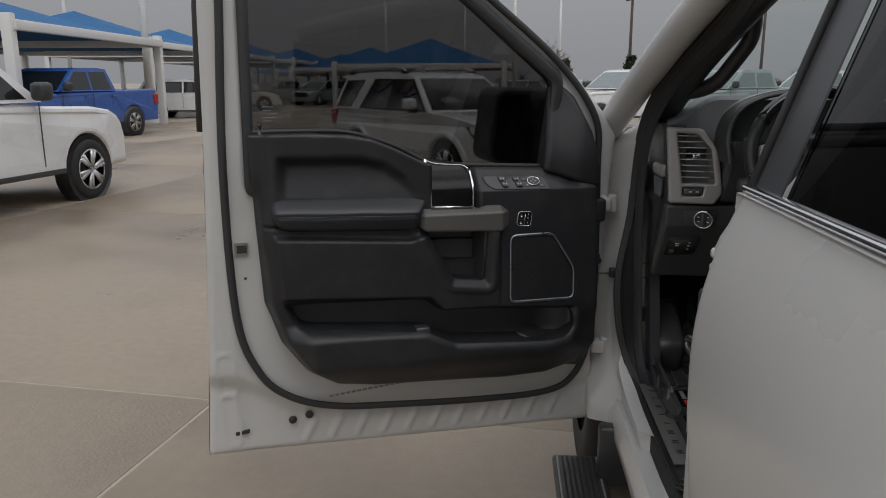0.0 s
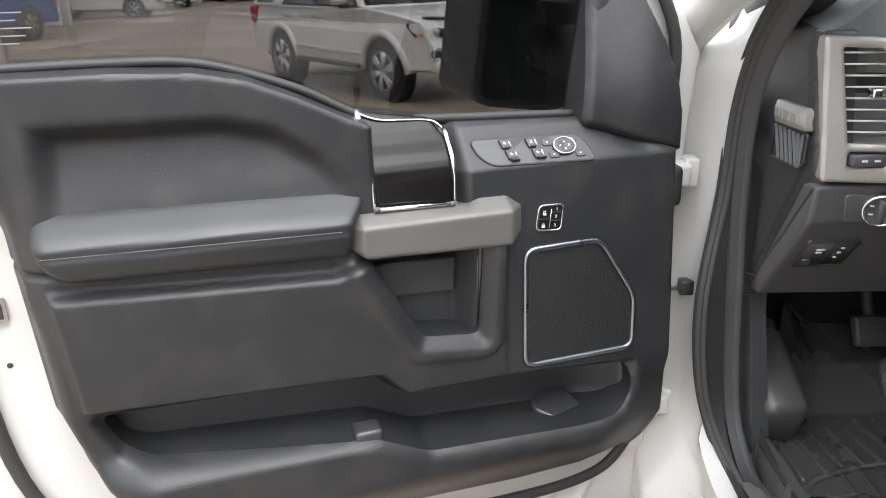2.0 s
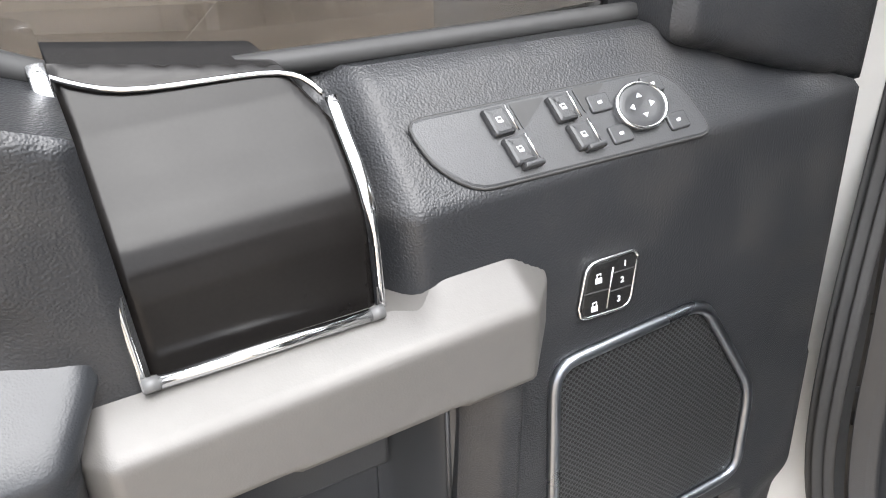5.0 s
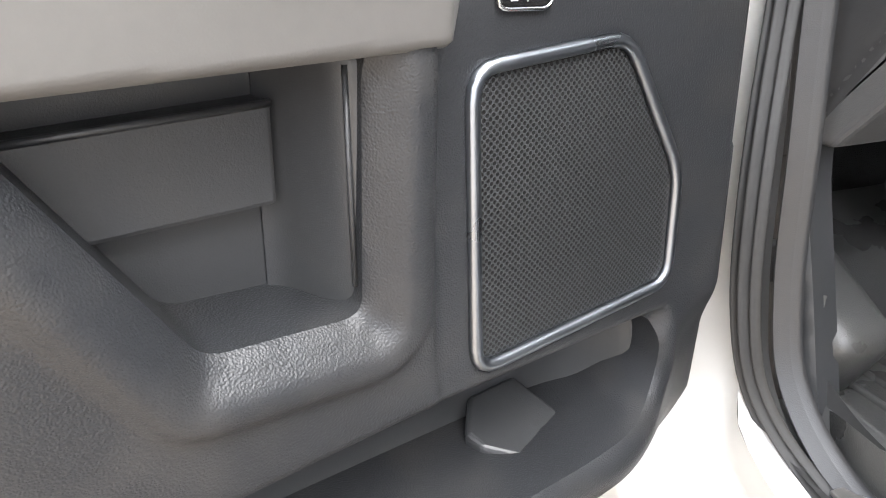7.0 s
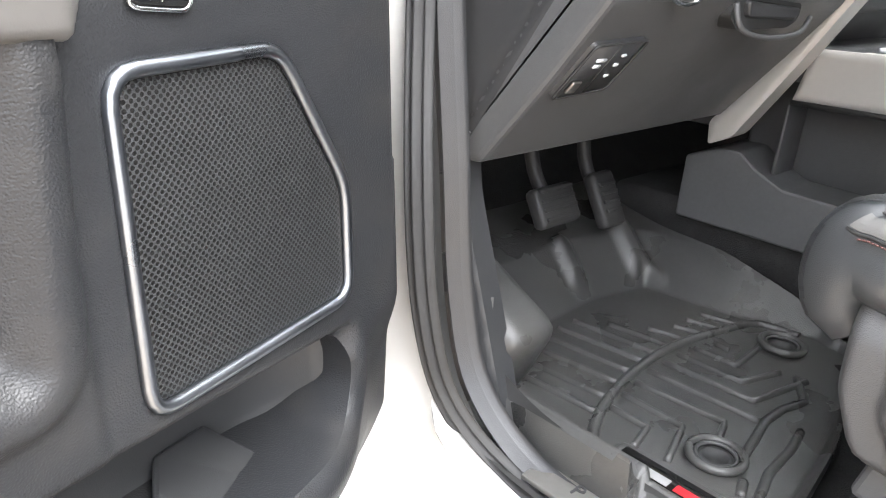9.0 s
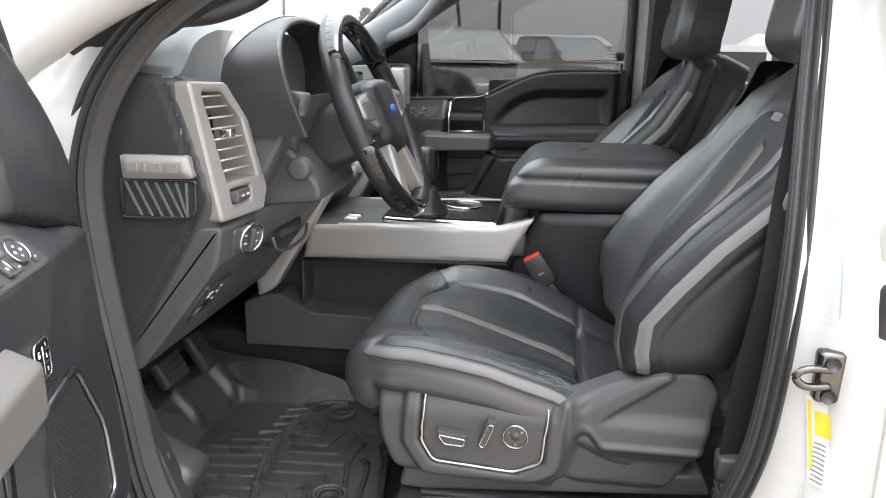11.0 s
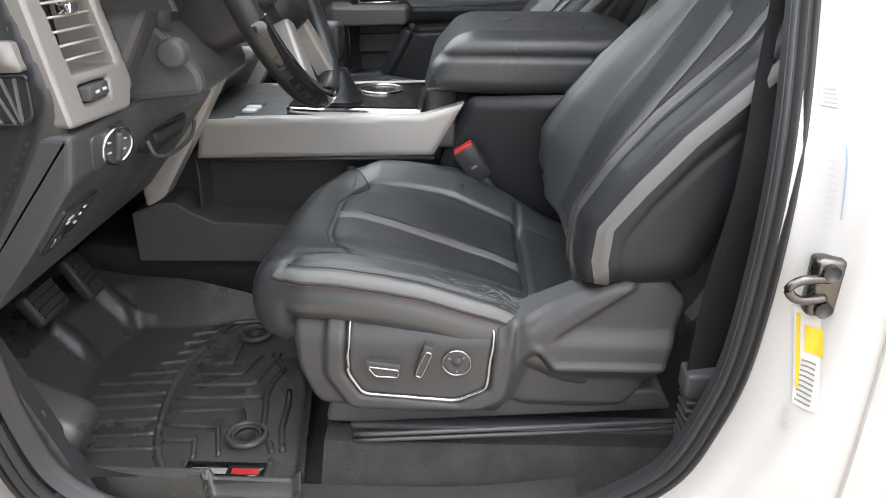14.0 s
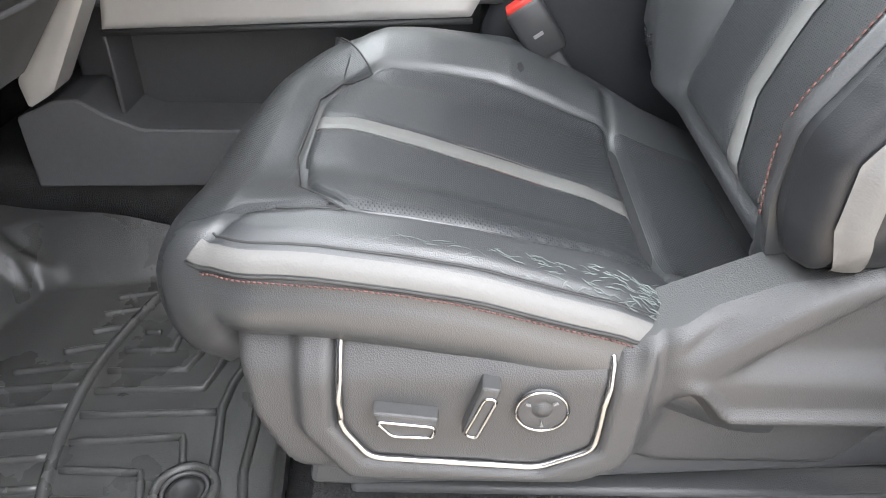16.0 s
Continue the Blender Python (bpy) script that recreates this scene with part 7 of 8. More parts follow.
# ---- belts ----
buckle = thing("belt_buckle", "black belt buckle with a red button", "belt buckle", m=pose(1.165, 1.566, 1.014, -33, 0, 0))
part("body", box((-0.017, -0.022, -0.035), (0.014, 0.022, 0.034), 0.005), PLASTIC, buckle)
part("button", box((-0.014, -0.019, 0.028), (0.011, 0.019, 0.0385), 0.0025), RED, buckle, "red release button")
part("embossed_mark", box((-0.0182, -0.006, -0.006), (-0.0165, 0.006, -0.002)), GREYMARK, buckle)
part("stalk", box((-0.009, -0.012, -0.13), (0.006, 0.012, -0.03), 0.004), PLASTIC, buckle)
belt = thing("seat_belt", "black webbing seat belt with a corrugated anchor sleeve", "seat belt", (0.64, 1.26, 0.9))
line = [(0.2, -0.09, 0.74), (0.12, -0.06, 0.55), (0.05, -0.03, 0.38), (0.006, -0.012, 0.26), (0.005, 0.004, 0.13), (0.008, 0.01, -0.01)]
web = []
for p in curve_points(line, 6):
    web += [(p.x, p.y - 0.024, p.z), (p.x - 0.012, p.y + 0.024, p.z)]
part("webbing", ([*web, *[(x + 0.002, y, z) for x, y, z in web]], [(2 * k, 2 * k + 1, 2 * k + 3, 2 * k + 2) for k in range(len(web) // 2 - 1)] + [(len(web) + 2 * k, len(web) + 2 * k + 1, len(web) + 2 * k + 3, len(web) + 2 * k + 2) for k in range(len(web) // 2 - 1)]), WEB, belt)
part("anchor", box((-0.018, -0.03, -0.03), (0.02, 0.036, 0.005), 0.005), LITCABIN, belt)
part("sleeve", box((-0.012, -0.026, -0.16), (0.018, 0.028, -0.02), 0.005), LITCABIN, belt)
for k in range(10):
    part("sleeve_ring", box((-0.017, -0.03, -0.042 - 0.0125 * k), (0.02, 0.032, -0.036 - 0.0125 * k), 0.002), STEELGREY, belt)

# ---- floor mat ----
MAT = rounded([(0.602, 1.80), (0.602, 2.06), (0.645, 2.14), (0.662, 2.18), (0.70, 2.24), (0.77, 2.30), (0.78, 2.42), (1.17, 2.42), (1.165, 2.0), (1.13, 1.90), (0.88, 1.835)], 0.02)
RIDGE = [(p.x, p.y) for p in curve_points([(0.658, 2.0, 0), (0.685, 2.026, 0), (0.738, 2.051, 0), (0.797, 2.066, 0), (0.862, 2.076, 0), (0.935, 2.078, 0), (1.009, 2.066, 0), (1.085, 2.047, 0), (1.112, 2.028, 0), (1.12, 1.978, 0)], 3)]
# ribs towards the pedals: x and y of both ends
PEDALRIBS = [(0.668, 2.175, 0.673, 2.027), (0.708, 2.183, 0.721, 2.048), (0.742, 2.181, 0.757, 2.06), (0.781, 2.185, 0.796, 2.07), (0.816, 2.204, 0.832, 2.075), (0.851, 2.208, 0.869, 2.079), (0.886, 2.208, 0.902, 2.077),
             (0.92, 2.172, 0.935, 2.074), (0.957, 2.128, 0.972, 2.068), (0.994, 2.109, 1.006, 2.06), (1.029, 2.109, 1.045, 2.05), (1.064, 2.105, 1.08, 2.042)]
RIBS = [[(a, b), (a + 0.007, b - 0.4 * (b - d)), (c, d)] for a, b, c, d in PEDALRIBS]
RIBS += [[(0.744, 2.043), (0.743, 1.993), (0.699, 1.983)], [(0.78, 2.051), (0.778, 1.968), (0.708, 1.946)], [(0.816, 2.057), (0.826, 1.941), (0.79, 1.93)], [(0.854, 2.062), (0.862, 1.916)], [(0.891, 2.062), (0.898, 1.941), (1.0, 1.918)],
         [(0.925, 2.061), (0.928, 1.971), (0.993, 1.951)], [(0.96, 2.054), (0.962, 1.997), (1.045, 2.0)], [(0.995, 2.042), (0.995, 2.023)]]
CHANNELS = [[(0.778, 1.896), (0.821, 1.903), (0.867, 1.912), (0.91, 1.91), (0.949, 1.899), (1.0, 1.93)], [(0.743, 1.877), (0.719, 1.868)], [(0.722, 1.852), (0.779, 1.866), (0.842, 1.869), (0.883, 1.876)]]
RIBFLOOR = [(0.655, 1.80), (0.655, 2.19), (0.70, 2.212), (0.80, 2.228), (0.97, 2.236), (1.08, 2.214), (1.098, 2.10), (1.135, 1.96), (1.1, 1.86), (0.88, 1.80)]


def mat_height(u, v, d):
    """Flat ribbed floor, flanks rising towards the pedals, the console and the foot rest, with two folds in the front flank."""
    out = np.maximum(sdf(RIBFLOOR, u, v), 0) * (v > 1.93)
    z = 0.95 * np.minimum(out, 0.075) + 0.28 * np.maximum(out - 0.075, 0)
    for line, k in ((((0.955, 2.232), (0.965, 2.30)), 0.018), (((1.085, 2.205), (1.10, 2.29)), 0.02)):
        z = z + k * step(0.028, 0.004, along(line, u, v)) * step(0.0, 0.03, out)
    z = z + 0.06 * step(0.80, 0.72, u + 0.35 * (2.26 - v)) * step(0.01, 0.06, out) * (v > 2.2)
    z = z + 0.022 * step(0.012, 0.003, np.abs(u - 0.640)) * (v < 2.14) + 0.012 * step(0.014, 0.002, d) * (v < 1.95)
    for cx, cy in ((0.752, 1.914), (1.062, 1.979)):
        q = np.hypot(u - cx, v - cy)
        z = z + 0.004 * step(0.034, 0.024, q) - 0.004 * (q < 0.02)
    return z + 0.006 * step(0.005, 0.0015, np.abs(sdf([(0.652, 1.862), (0.698, 1.864), (0.694, 1.99), (0.650, 1.99)], u, v)))


fmat = thing("floor_mat", "black deep-ribbed rubber floor mat, dusty", "floor mat", (0, 0, 0))
part("liner", relief(MAT, mat_height, lid(0.688), 0.0045, back=-0.01), MATRUBBER, fmat)


def mat_bar(name, line, r, flat):
    pts = []
    for p, q in zip(line, line[1:]):
        pts += [(p[0] + (q[0] - p[0]) * k / 6, p[1] + (q[1] - p[1]) * k / 6) for k in range(6)]
    pts.append(line[-1])
    u, v = np.array(pts).T
    z = 0.688 + mat_height(u, v, np.full_like(u, 0.1))
    part(name, tube([(p[0], p[1], h) for p, h in zip(pts, z)], r, 8, False, flat), MATRUBBER, fmat)


edge_line = [(0.606, 2.17, 0.824), (0.603, 2.166, 0.8), (0.6, 2.159, 0.763), (0.6, 2.139, 0.713), (0.602, 2.105, 0.69), (0.606, 2.05, 0.684)]
# light along the standing lip is painted as grey rubber
part("raised_edge", sweep(edge_line, [(0.02, -0.03), (0.006, -0.006), (0.0, 0.0), (-0.002, 0.003), (0.004, 0.006), (0.012, 0.002)]), STEELGREY, fmat, "edge of the mat standing at the sill, its lit lip painted grey")
mat_bar("ridge", RIDGE, 0.0068, 1.15)
for r in RIBS:
    mat_bar("rib", r, 0.0044, 1.35)
for r in CHANNELS:
    mat_bar("channel_rim", r, 0.0055, 1.0)
plate2 = part("logo_plate", box((0.655, 1.867, 0.688), (0.692, 1.986, 0.6935), 0.001), GLOSSCAP, fmat)
part("logo_bar", box((0.665, 1.875, 0.693), (0.677, 1.915, 0.6945), 0.0005), REDMARK, plate2, "red print bar")
part("logo_bar", box((0.665, 1.922, 0.693), (0.677, 1.975, 0.6945), 0.0005), GREYMARK, plate2, "dull grey print bar")
for cx, cy in ((0.752, 1.914), (1.062, 1.979)):
    part("post_ring", tube([(cx + 0.029 * math.cos(k * 0.2618), cy + 0.029 * math.sin(k * 0.2618), 0.6965) for k in range(24)], 0.005, 8, True), MATRUBBER, fmat)
    part("post_ring", tube([(cx + 0.0215 * math.cos(k * 0.2618), cy + 0.0215 * math.sin(k * 0.2618), 0.696) for k in range(24)], 0.0022, 8, True), STEELGREY, fmat)
    part("post_cap", lathe([(0.02, 0.686), (0.019, 0.694), (0.013, 0.6945), (0.012, 0.6925), (0.0, 0.6925)], 20, "z", (cx, cy, 0)), RUBBER, fmat)
part("foot_rest", turned(plain(box((-0.03, -0.05, 0.0), (0.055, 0.17, 0.125), 0.022, 3)), pose(0.66, 2.2, 0.69, 25, 0, 0)), MATRUBBER, fmat, "raised rubber foot rest of the mat")


# ---- vehicles and surroundings ----
CARWHITE, CARBLUE, CARBLACK, CARSILVER, CARRED = paint("white_car_paint", (0.74, 0.74, 0.73)), paint("blue_car_paint", (0.015, 0.08, 0.33)), paint("black_car_paint", (0.022, 0.024, 0.028)), paint("silver_green_paint", (0.3, 0.36, 0.36)), paint("red_car_paint", (0.35, 0.03, 0.035))


def car_wheels(car, W2, wr, axles, rimmat):
    """Four wheels, each a tyre with its rim, and the arch liners."""
    for cx in axles:
        for s in (-1, 1):
            w = part("wheel", lathe([(0.6 * wr, -0.12), (0.9 * wr, -0.13), (0.985 * wr, -0.1), (wr, -0.05), (wr, 0.05), (0.985 * wr, 0.1), (0.9 * wr, 0.13), (0.6 * wr, 0.12)], 28, "y", (cx, s * (W2 - 0.12), wr)), TYRE, car)
            rim = [lathe([(0.66 * wr, -0.1), (0.68 * wr, s * 0.125), (0.62 * wr, s * 0.125), (0.6 * wr, s * 0.05), (0.0, s * 0.045)], 28, "y", (cx, s * (W2 - 0.12), wr))]
            part("rim_barrel", rim[0], PLASTIC, w)
            spokes = []
            for k in range(6):
                a = k * math.pi / 3 + 0.3
                for da in (-0.13, 0.13):
                    spokes.append(tube([(cx + 0.1 * wr * math.cos(a), s * (W2 - 0.005), wr + 0.1 * wr * math.sin(a)), (cx + 0.64 * wr * math.cos(a + da), s * (W2 - 0.0), wr + 0.64 * wr * math.sin(a + da))], 0.032, 5))
            ringp = tube([(cx + 0.655 * wr * math.cos(k * 0.2618), s * (W2 - 0.002), wr + 0.655 * wr * math.sin(k * 0.2618)) for k in range(24)], 0.012, 6, True, 1.0, (0, 1, 0))
            part("rim", joined(ringp, lathe([(0.16 * wr, s * -0.02), (0.14 * wr, s * 0.012), (0, s * 0.014)], 12, "y", (cx, s * (W2 - 0.005), wr)), *spokes), rimmat, w)
            part("arch_liner", lathe([(wr + 0.065, -0.2), (wr + 0.065, 0.0)], 20, "y", (cx, s * (W2 - 0.02) if s > 0 else s * (W2 - 0.22), wr)), PLASTIC, car)


def make_car(name, label, category, coat, m, kind, lamp=LAMP, glassmat=DARKGLASS, rimmat=ALLOY):
    """A parked vehicle, its nose towards +x: a side outline with wheel arches drawn out across, a narrower cabin, glass, lamps and wheels."""
    car = thing(name, label, category, m=m)
    L, W2, belt, roof, wr, fx, rx = {"pickup": (5.85, 0.99, 1.30, 1.92, 0.40, 1.92, -1.75), "small_suv": (4.65, 0.91, 1.05, 1.66, 0.35, 1.42, -1.30), "sedan": (4.9, 0.92, 0.98, 1.46, 0.34, 1.5, -1.4)}[kind]
    h = L / 2
    nose = {"pickup": 1.22, "small_suv": 0.98, "sedan": 0.82}[kind]
    base = 0.42 if kind == "pickup" else 0.3

    def arch(cx):
        return [(cx + (wr + 0.07) * math.cos(a), base + (wr + 0.075 - (base - wr)) * max(0, math.sin(a)) * 1.0) for a in [math.pi * k / 10 for k in range(11)]]
    front = arch(fx)
    rear = arch(rx)
    line = [(h - 0.05, base), *front, *rear, (-h + 0.05, base), (-h, base + 0.25)]
    if kind == "pickup":
        line += [(-h, 1.28), (-h + 0.05, 1.34), (-0.95, 1.32), (-0.9, belt)]
    else:
        line += [(-h + 0.04, belt - 0.1), (-h + 0.12, belt)]
    line += [(0.95 if kind == "pickup" else 1.0, belt - 0.02), (1.2, nose + 0.03), (h - 0.8, nose), (h - 0.42, nose - 0.05), (h - 0.2, nose - 0.13), (h - 0.08, nose - 0.25), (h - 0.01, nose - 0.45), (h, base + 0.2)]
    XZ = ((0, 0, 0), (1, 0, 0), (0, 0, 1), (0, -1, 0))
    bm = slab(line, XZ, -W2, W2)
    bmesh.ops.bevel(bm, geom=[e for e in bm.edges if abs(e.verts[0].co.y - e.verts[1].co.y) < 1e-5], offset=0.07, segments=3, affect="EDGES", profile=0.6, clamp_overlap=True)
    for f in bm.faces:
        f.smooth = False
    for v in bm.verts:
        k = max(0.0, (v.co.x - (h - 0.8)) / 0.8)
        v.co.y *= 1 - 0.13 * k * k
        v.co.y *= 1 - 0.05 * max(0.0, (v.co.z - base - 0.45) / 0.5)
    part("body", bm, coat, car)
    # cabin: narrower at the roof
    cab = {"pickup": [(-1.05, belt), (-0.85, roof - 0.03), (-0.5, roof), (0.25, roof - 0.01), (0.45, roof - 0.06), (1.15, belt)],
           "small_suv": [(-h + 0.1, belt), (-h + 0.5, roof - 0.08), (-1.2, roof), (0.0, roof - 0.01), (0.3, roof - 0.07), (1.2, belt)],
           "sedan": [(-1.9, belt), (-1.1, roof - 0.05), (-0.7, roof), (-0.1, roof - 0.01), (0.2, roof - 0.06), (1.2, belt)]}[kind]

    def half(z):
        return W2 - 0.03 - 0.25 * (z - belt)
    verts = [(x, s * half(z), z) for s in (-1, 1) for x, z in cab]
    n = len(cab)
    faces = [tuple(range(n)), tuple(range(2 * n - 1, n - 1, -1))] + [(k, k + n, (k + 1) % n + n, (k + 1) % n) for k in range(n)]
    cabin = part("cabin", (verts, faces), coat, car)
    for p in cabin.data.polygons:
        p.use_smooth = False

    def pane(pts, s, name="side_window"):
        vv = [(x, s * (half(z) + 0.004), z) for x, z in pts]
        part(name, (vv, [tuple(range(len(vv)))]), glassmat, car)
    lo, hi = belt + 0.04, roof - 0.11
    rearx = lambda z: cab[0][0] + (cab[1][0] - cab[0][0]) * (z - cab[0][1]) / (cab[1][1] - cab[0][1])
    frontx = lambda z: cab[-1][0] + (cab[-2][0] - cab[-1][0]) * (z - cab[-1][1]) / (cab[-2][1] - cab[-1][1])
    posts = {"pickup": [-0.1], "small_suv": [-1.25, -0.2], "sedan": [-0.35]}[kind]
    for s in (-1, 1):
        cuts = [None, *posts, None]
        for k in range(len(cuts) - 1):
            l0, l1 = (rearx(lo) + 0.14, rearx(hi) + 0.1) if cuts[k] is None else (cuts[k] + 0.04, cuts[k] + 0.04)
            r0, r1 = (frontx(lo) - 0.2, frontx(hi) - 0.12) if cuts[k + 1] is None else (cuts[k + 1] - 0.04, cuts[k + 1] - 0.04)
            if r1 > l1:
                pane([(l0, lo), (r0, lo), (r1, hi), (l1, hi)], s)
        for k, px in enumerate(posts[-1:] + [frontx(lo) - 0.05]):
            part("door_seam", box((px - 0.006, s * W2 - 0.006, base + 0.1), (px + 0.006, s * W2 + 0.002, belt)), PLASTIC, car)
        for px in (posts[-1] + 0.12, posts[-1] - 0.95):
            part("door_handle", box((px, s * (W2 + 0.004) - 0.012, belt - 0.16), (px + 0.2, s * (W2 + 0.004) + 0.012, belt - 0.12), 0.008), coat, car)
        mir = part("door_mirror", box((frontx(lo) - 0.22, s * (W2 + 0.12) - 0.1, belt + 0.02), (frontx(lo) - 0.02, s * (W2 + 0.12) + 0.1, belt + 0.24), 0.05, 2), PLASTIC if kind == "pickup" else coat, car)
        part("sill_trim", box((rx + wr + 0.1, s * (W2 - 0.03) - 0.03, base - 0.02), (fx - wr - 0.1, s * (W2 - 0.03) + 0.035, base + 0.05), 0.01), PLASTIC, car)
        part("headlamp", box((h - 0.34, s * (W2 - 0.31) - 0.16, nose - 0.36), (h - 0.03, s * (W2 - 0.31) + 0.16, nose - 0.2), 0.04), lamp, car)
        part("tail_lamp", box((-h - 0.012, s * (W2 - 0.1) - 0.08, belt - 0.42), (-h + 0.2, s * (W2 - 0.1) + 0.105, belt - 0.1), 0.02), TAIL, car)
    for z0, x0, x1, nm in ((belt + 0.03, cab[-1], cab[-2], "windshield"), (belt + 0.03, cab[0], cab[1], "rear_window")):
        sg = 1 if nm == "windshield" else -1
        (xa, za), (xb, zb) = x0, x1
        pts = []
        for f, s in ((0.06, -1), (0.06, 1), (0.93, 1), (0.93, -1)):
            x, z = xa + (xb - xa) * f, za + (zb - za) * f
            pts.append((x + sg * 0.012, s * (half(z) - 0.08), z + 0.006))
        part(nm, (pts, [(0, 1, 2, 3)]), glassmat, car)
    part("grille", box((h - 0.06, -W2 + 0.36, base + 0.28), (h + 0.02, W2 - 0.36, nose - 0.14), 0.02), PLASTIC, car)
    for k in range(4):
        part("grille_bar", box((h + 0.01, -W2 + 0.38, base + 0.33 + 0.1 * k), (h + 0.03, W2 - 0.38, base + 0.36 + 0.1 * k), 0.006), CHROME if k == 3 and coat != CARBLACK else PLASTIC, car)
    part("front_bumper", box((h - 0.4, -W2 + 0.15, base - 0.04), (h + 0.05, W2 - 0.15, base + 0.22), 0.07, 3), coat, car)
    part("rear_bumper", box((-h - 0.1, -W2 + 0.04, base + 0.02), (-h + 0.2, W2 - 0.04, base + 0.26), 0.05), (CHROME if coat != CARBLACK else PLASTIC) if kind == "pickup" else coat, car)
    car_wheels(car, W2, wr, (fx, rx), rimmat)
    return car


def make_offroad_suv(name, label, m):
    """A tall white SUV, its nose towards +x: flared arches, upright glass, dark lamps and grille, roof rails."""
    car = thing(name, label, "car", m=m)
    W2, wr, fx, rx, base = 0.93, 0.385, 1.49, -1.30, 0.42

    def arch(cx, r):
        return [(cx + r * math.cos(math.pi * k / 12), wr + r * math.sin(math.pi * k / 12)) for k in range(13)]
    line = [(2.28, 0.44), (2.0, 0.42), *arch(fx, 0.47), *arch(rx, 0.47), (-2.2, 0.46), (-2.38, 0.5), (-2.42, 0.72), (-2.36, 0.9), (-2.34, 1.14), (-1.2, 1.15), (0.96, 1.16), (1.02, 1.165), (1.5, 1.13), (1.95, 1.075), (2.16, 1.02), (2.25, 0.94), (2.30, 0.8), (2.36, 0.72), (2.36, 0.5)]
    XZ = ((0, 0, 0), (1, 0, 0), (0, 0, 1), (0, -1, 0))
    bm = slab(line, XZ, -W2, W2)
    bmesh.ops.bevel(bm, geom=[e for e in bm.edges if abs(e.verts[0].co.y - e.verts[1].co.y) < 1e-5], offset=0.05, segments=3, affect="EDGES", profile=0.6, clamp_overlap=True)
    for f in bm.faces:
        f.smooth = False

    def width(x, z):
        k = max(0.0, (x - 1.7) / 0.66)
        return (1 - 0.2 * k * k) * (1 - 0.06 * max(0.0, (z - 0.85) / 0.3) - 0.03 * max(0.0, (0.6 - z) / 0.2)) * (1 - 0.06 * max(0.0, (-x - 1.9) / 0.5))
    for v in bm.verts:
        v.co.y *= width(v.co.x, v.co.z)
    part("body", bm, CARWHITE, car)
    cab = [(-2.33, 1.13), (-2.24, 1.4), (-2.12, 1.66), (-2.2, 1.72), (-1.9, 1.765), (-0.8, 1.785), (0.05, 1.755), (0.3, 1.70), (1.0, 1.15)]

    def half(z):
        return W2 * 0.945 - 0.33 * (z - 1.13)
    n = len(cab)
    verts = [(x, sg * half(z), z) for sg in (-1, 1) for x, z in cab]
    faces = [tuple(range(n)), tuple(range(2 * n - 1, n - 1, -1))] + [(k, k + n, (k + 1) % n + n, (k + 1) % n) for k in range(n)]
    cabin = part("cabin", soften((verts, faces), 0.03), CARWHITE, car)
    for p in cabin.data.polygons:
        p.use_smooth = False

    def frontx(z):
        return 1.0 - 0.7 * (z - 1.15) / 0.55

    def sheet(name, pts, s, mat, lift=0.006):
        """A thin plate on the cabin's side, given by x and z."""
        vv = [(x, s * (half(z) + lift), z) for x, z in pts] + [(x, s * (half(z) - 0.02), z) for x, z in pts]
        k = len(pts)
        part(name, (vv, [tuple(range(k)), tuple(range(2 * k - 1, k - 1, -1))] + [(i, (i + 1) % k, (i + 1) % k + k, i + k) for i in range(k)]), mat, car)
    for s in (-1, 1):
        sheet("window_frame", [(-1.30, 1.165), (frontx(1.165) - 0.1, 1.165), (frontx(1.65) - 0.06, 1.655), (-0.98, 1.665)], s, PLASTIC)
        sheet("side_window", [(-1.26, 1.185), (-0.33, 1.185), (-0.33, 1.645), (-0.96, 1.645)], s, DARKGLASS, 0.009)
        sheet("side_window", [(-0.25, 1.185), (frontx(1.185) - 0.15, 1.185), (frontx(1.645) - 0.11, 1.64), (-0.25, 1.645)], s, DARKGLASS, 0.009)
        sheet("quarter_window", [(-2.17, 1.185), (-1.62, 1.185), (-1.32, 1.655), (-2.0, 1.64)], s, DARKGLASS, 0.009)
        for px in (-0.29, 0.84, -1.2):
            part("door_seam", box((px - 0.005, s * W2 * 0.985 - 0.01, 0.55), (px + 0.005, s * W2 + 0.0005, 1.12)), PLASTIC, car)
        for px in (-0.2, -1.12):
            part("door_handle", box((px, s * (W2 + 0.005) - 0.012, 0.985), (px + 0.2, s * (W2 + 0.005) + 0.014, 1.02), 0.009), CHROME, car)
        mir = part("door_mirror", box((0.6, s * 1.03 - 0.12, 1.2), (0.76, s * 1.03 + 0.1, 1.37), 0.05, 3), CARWHITE, car)
        part("mirror_foot", box((0.62, s * 0.95 - 0.08, 1.15), (0.76, s * 0.98 + 0.06, 1.22), 0.02), PLASTIC, mir)
        for cx in (fx, rx):
            pts = arch(cx, 0.485)
            part("wheel_flare", tube([(x, s * (W2 * width(x, z) - 0.008), z) for x, z in pts], 0.052, 8, False, 1.0), CARWHITE, car)
        part("side_step", box((-0.75, s * 0.9 - 0.08, 0.38), (0.95, s * 0.9 + 0.06, 0.44), 0.015), PLASTIC, car)
        part("lower_moulding", box((-0.8, s * W2 - 0.02, 0.55), (0.98, s * W2 + 0.012, 0.6), 0.006), CHROME, car)
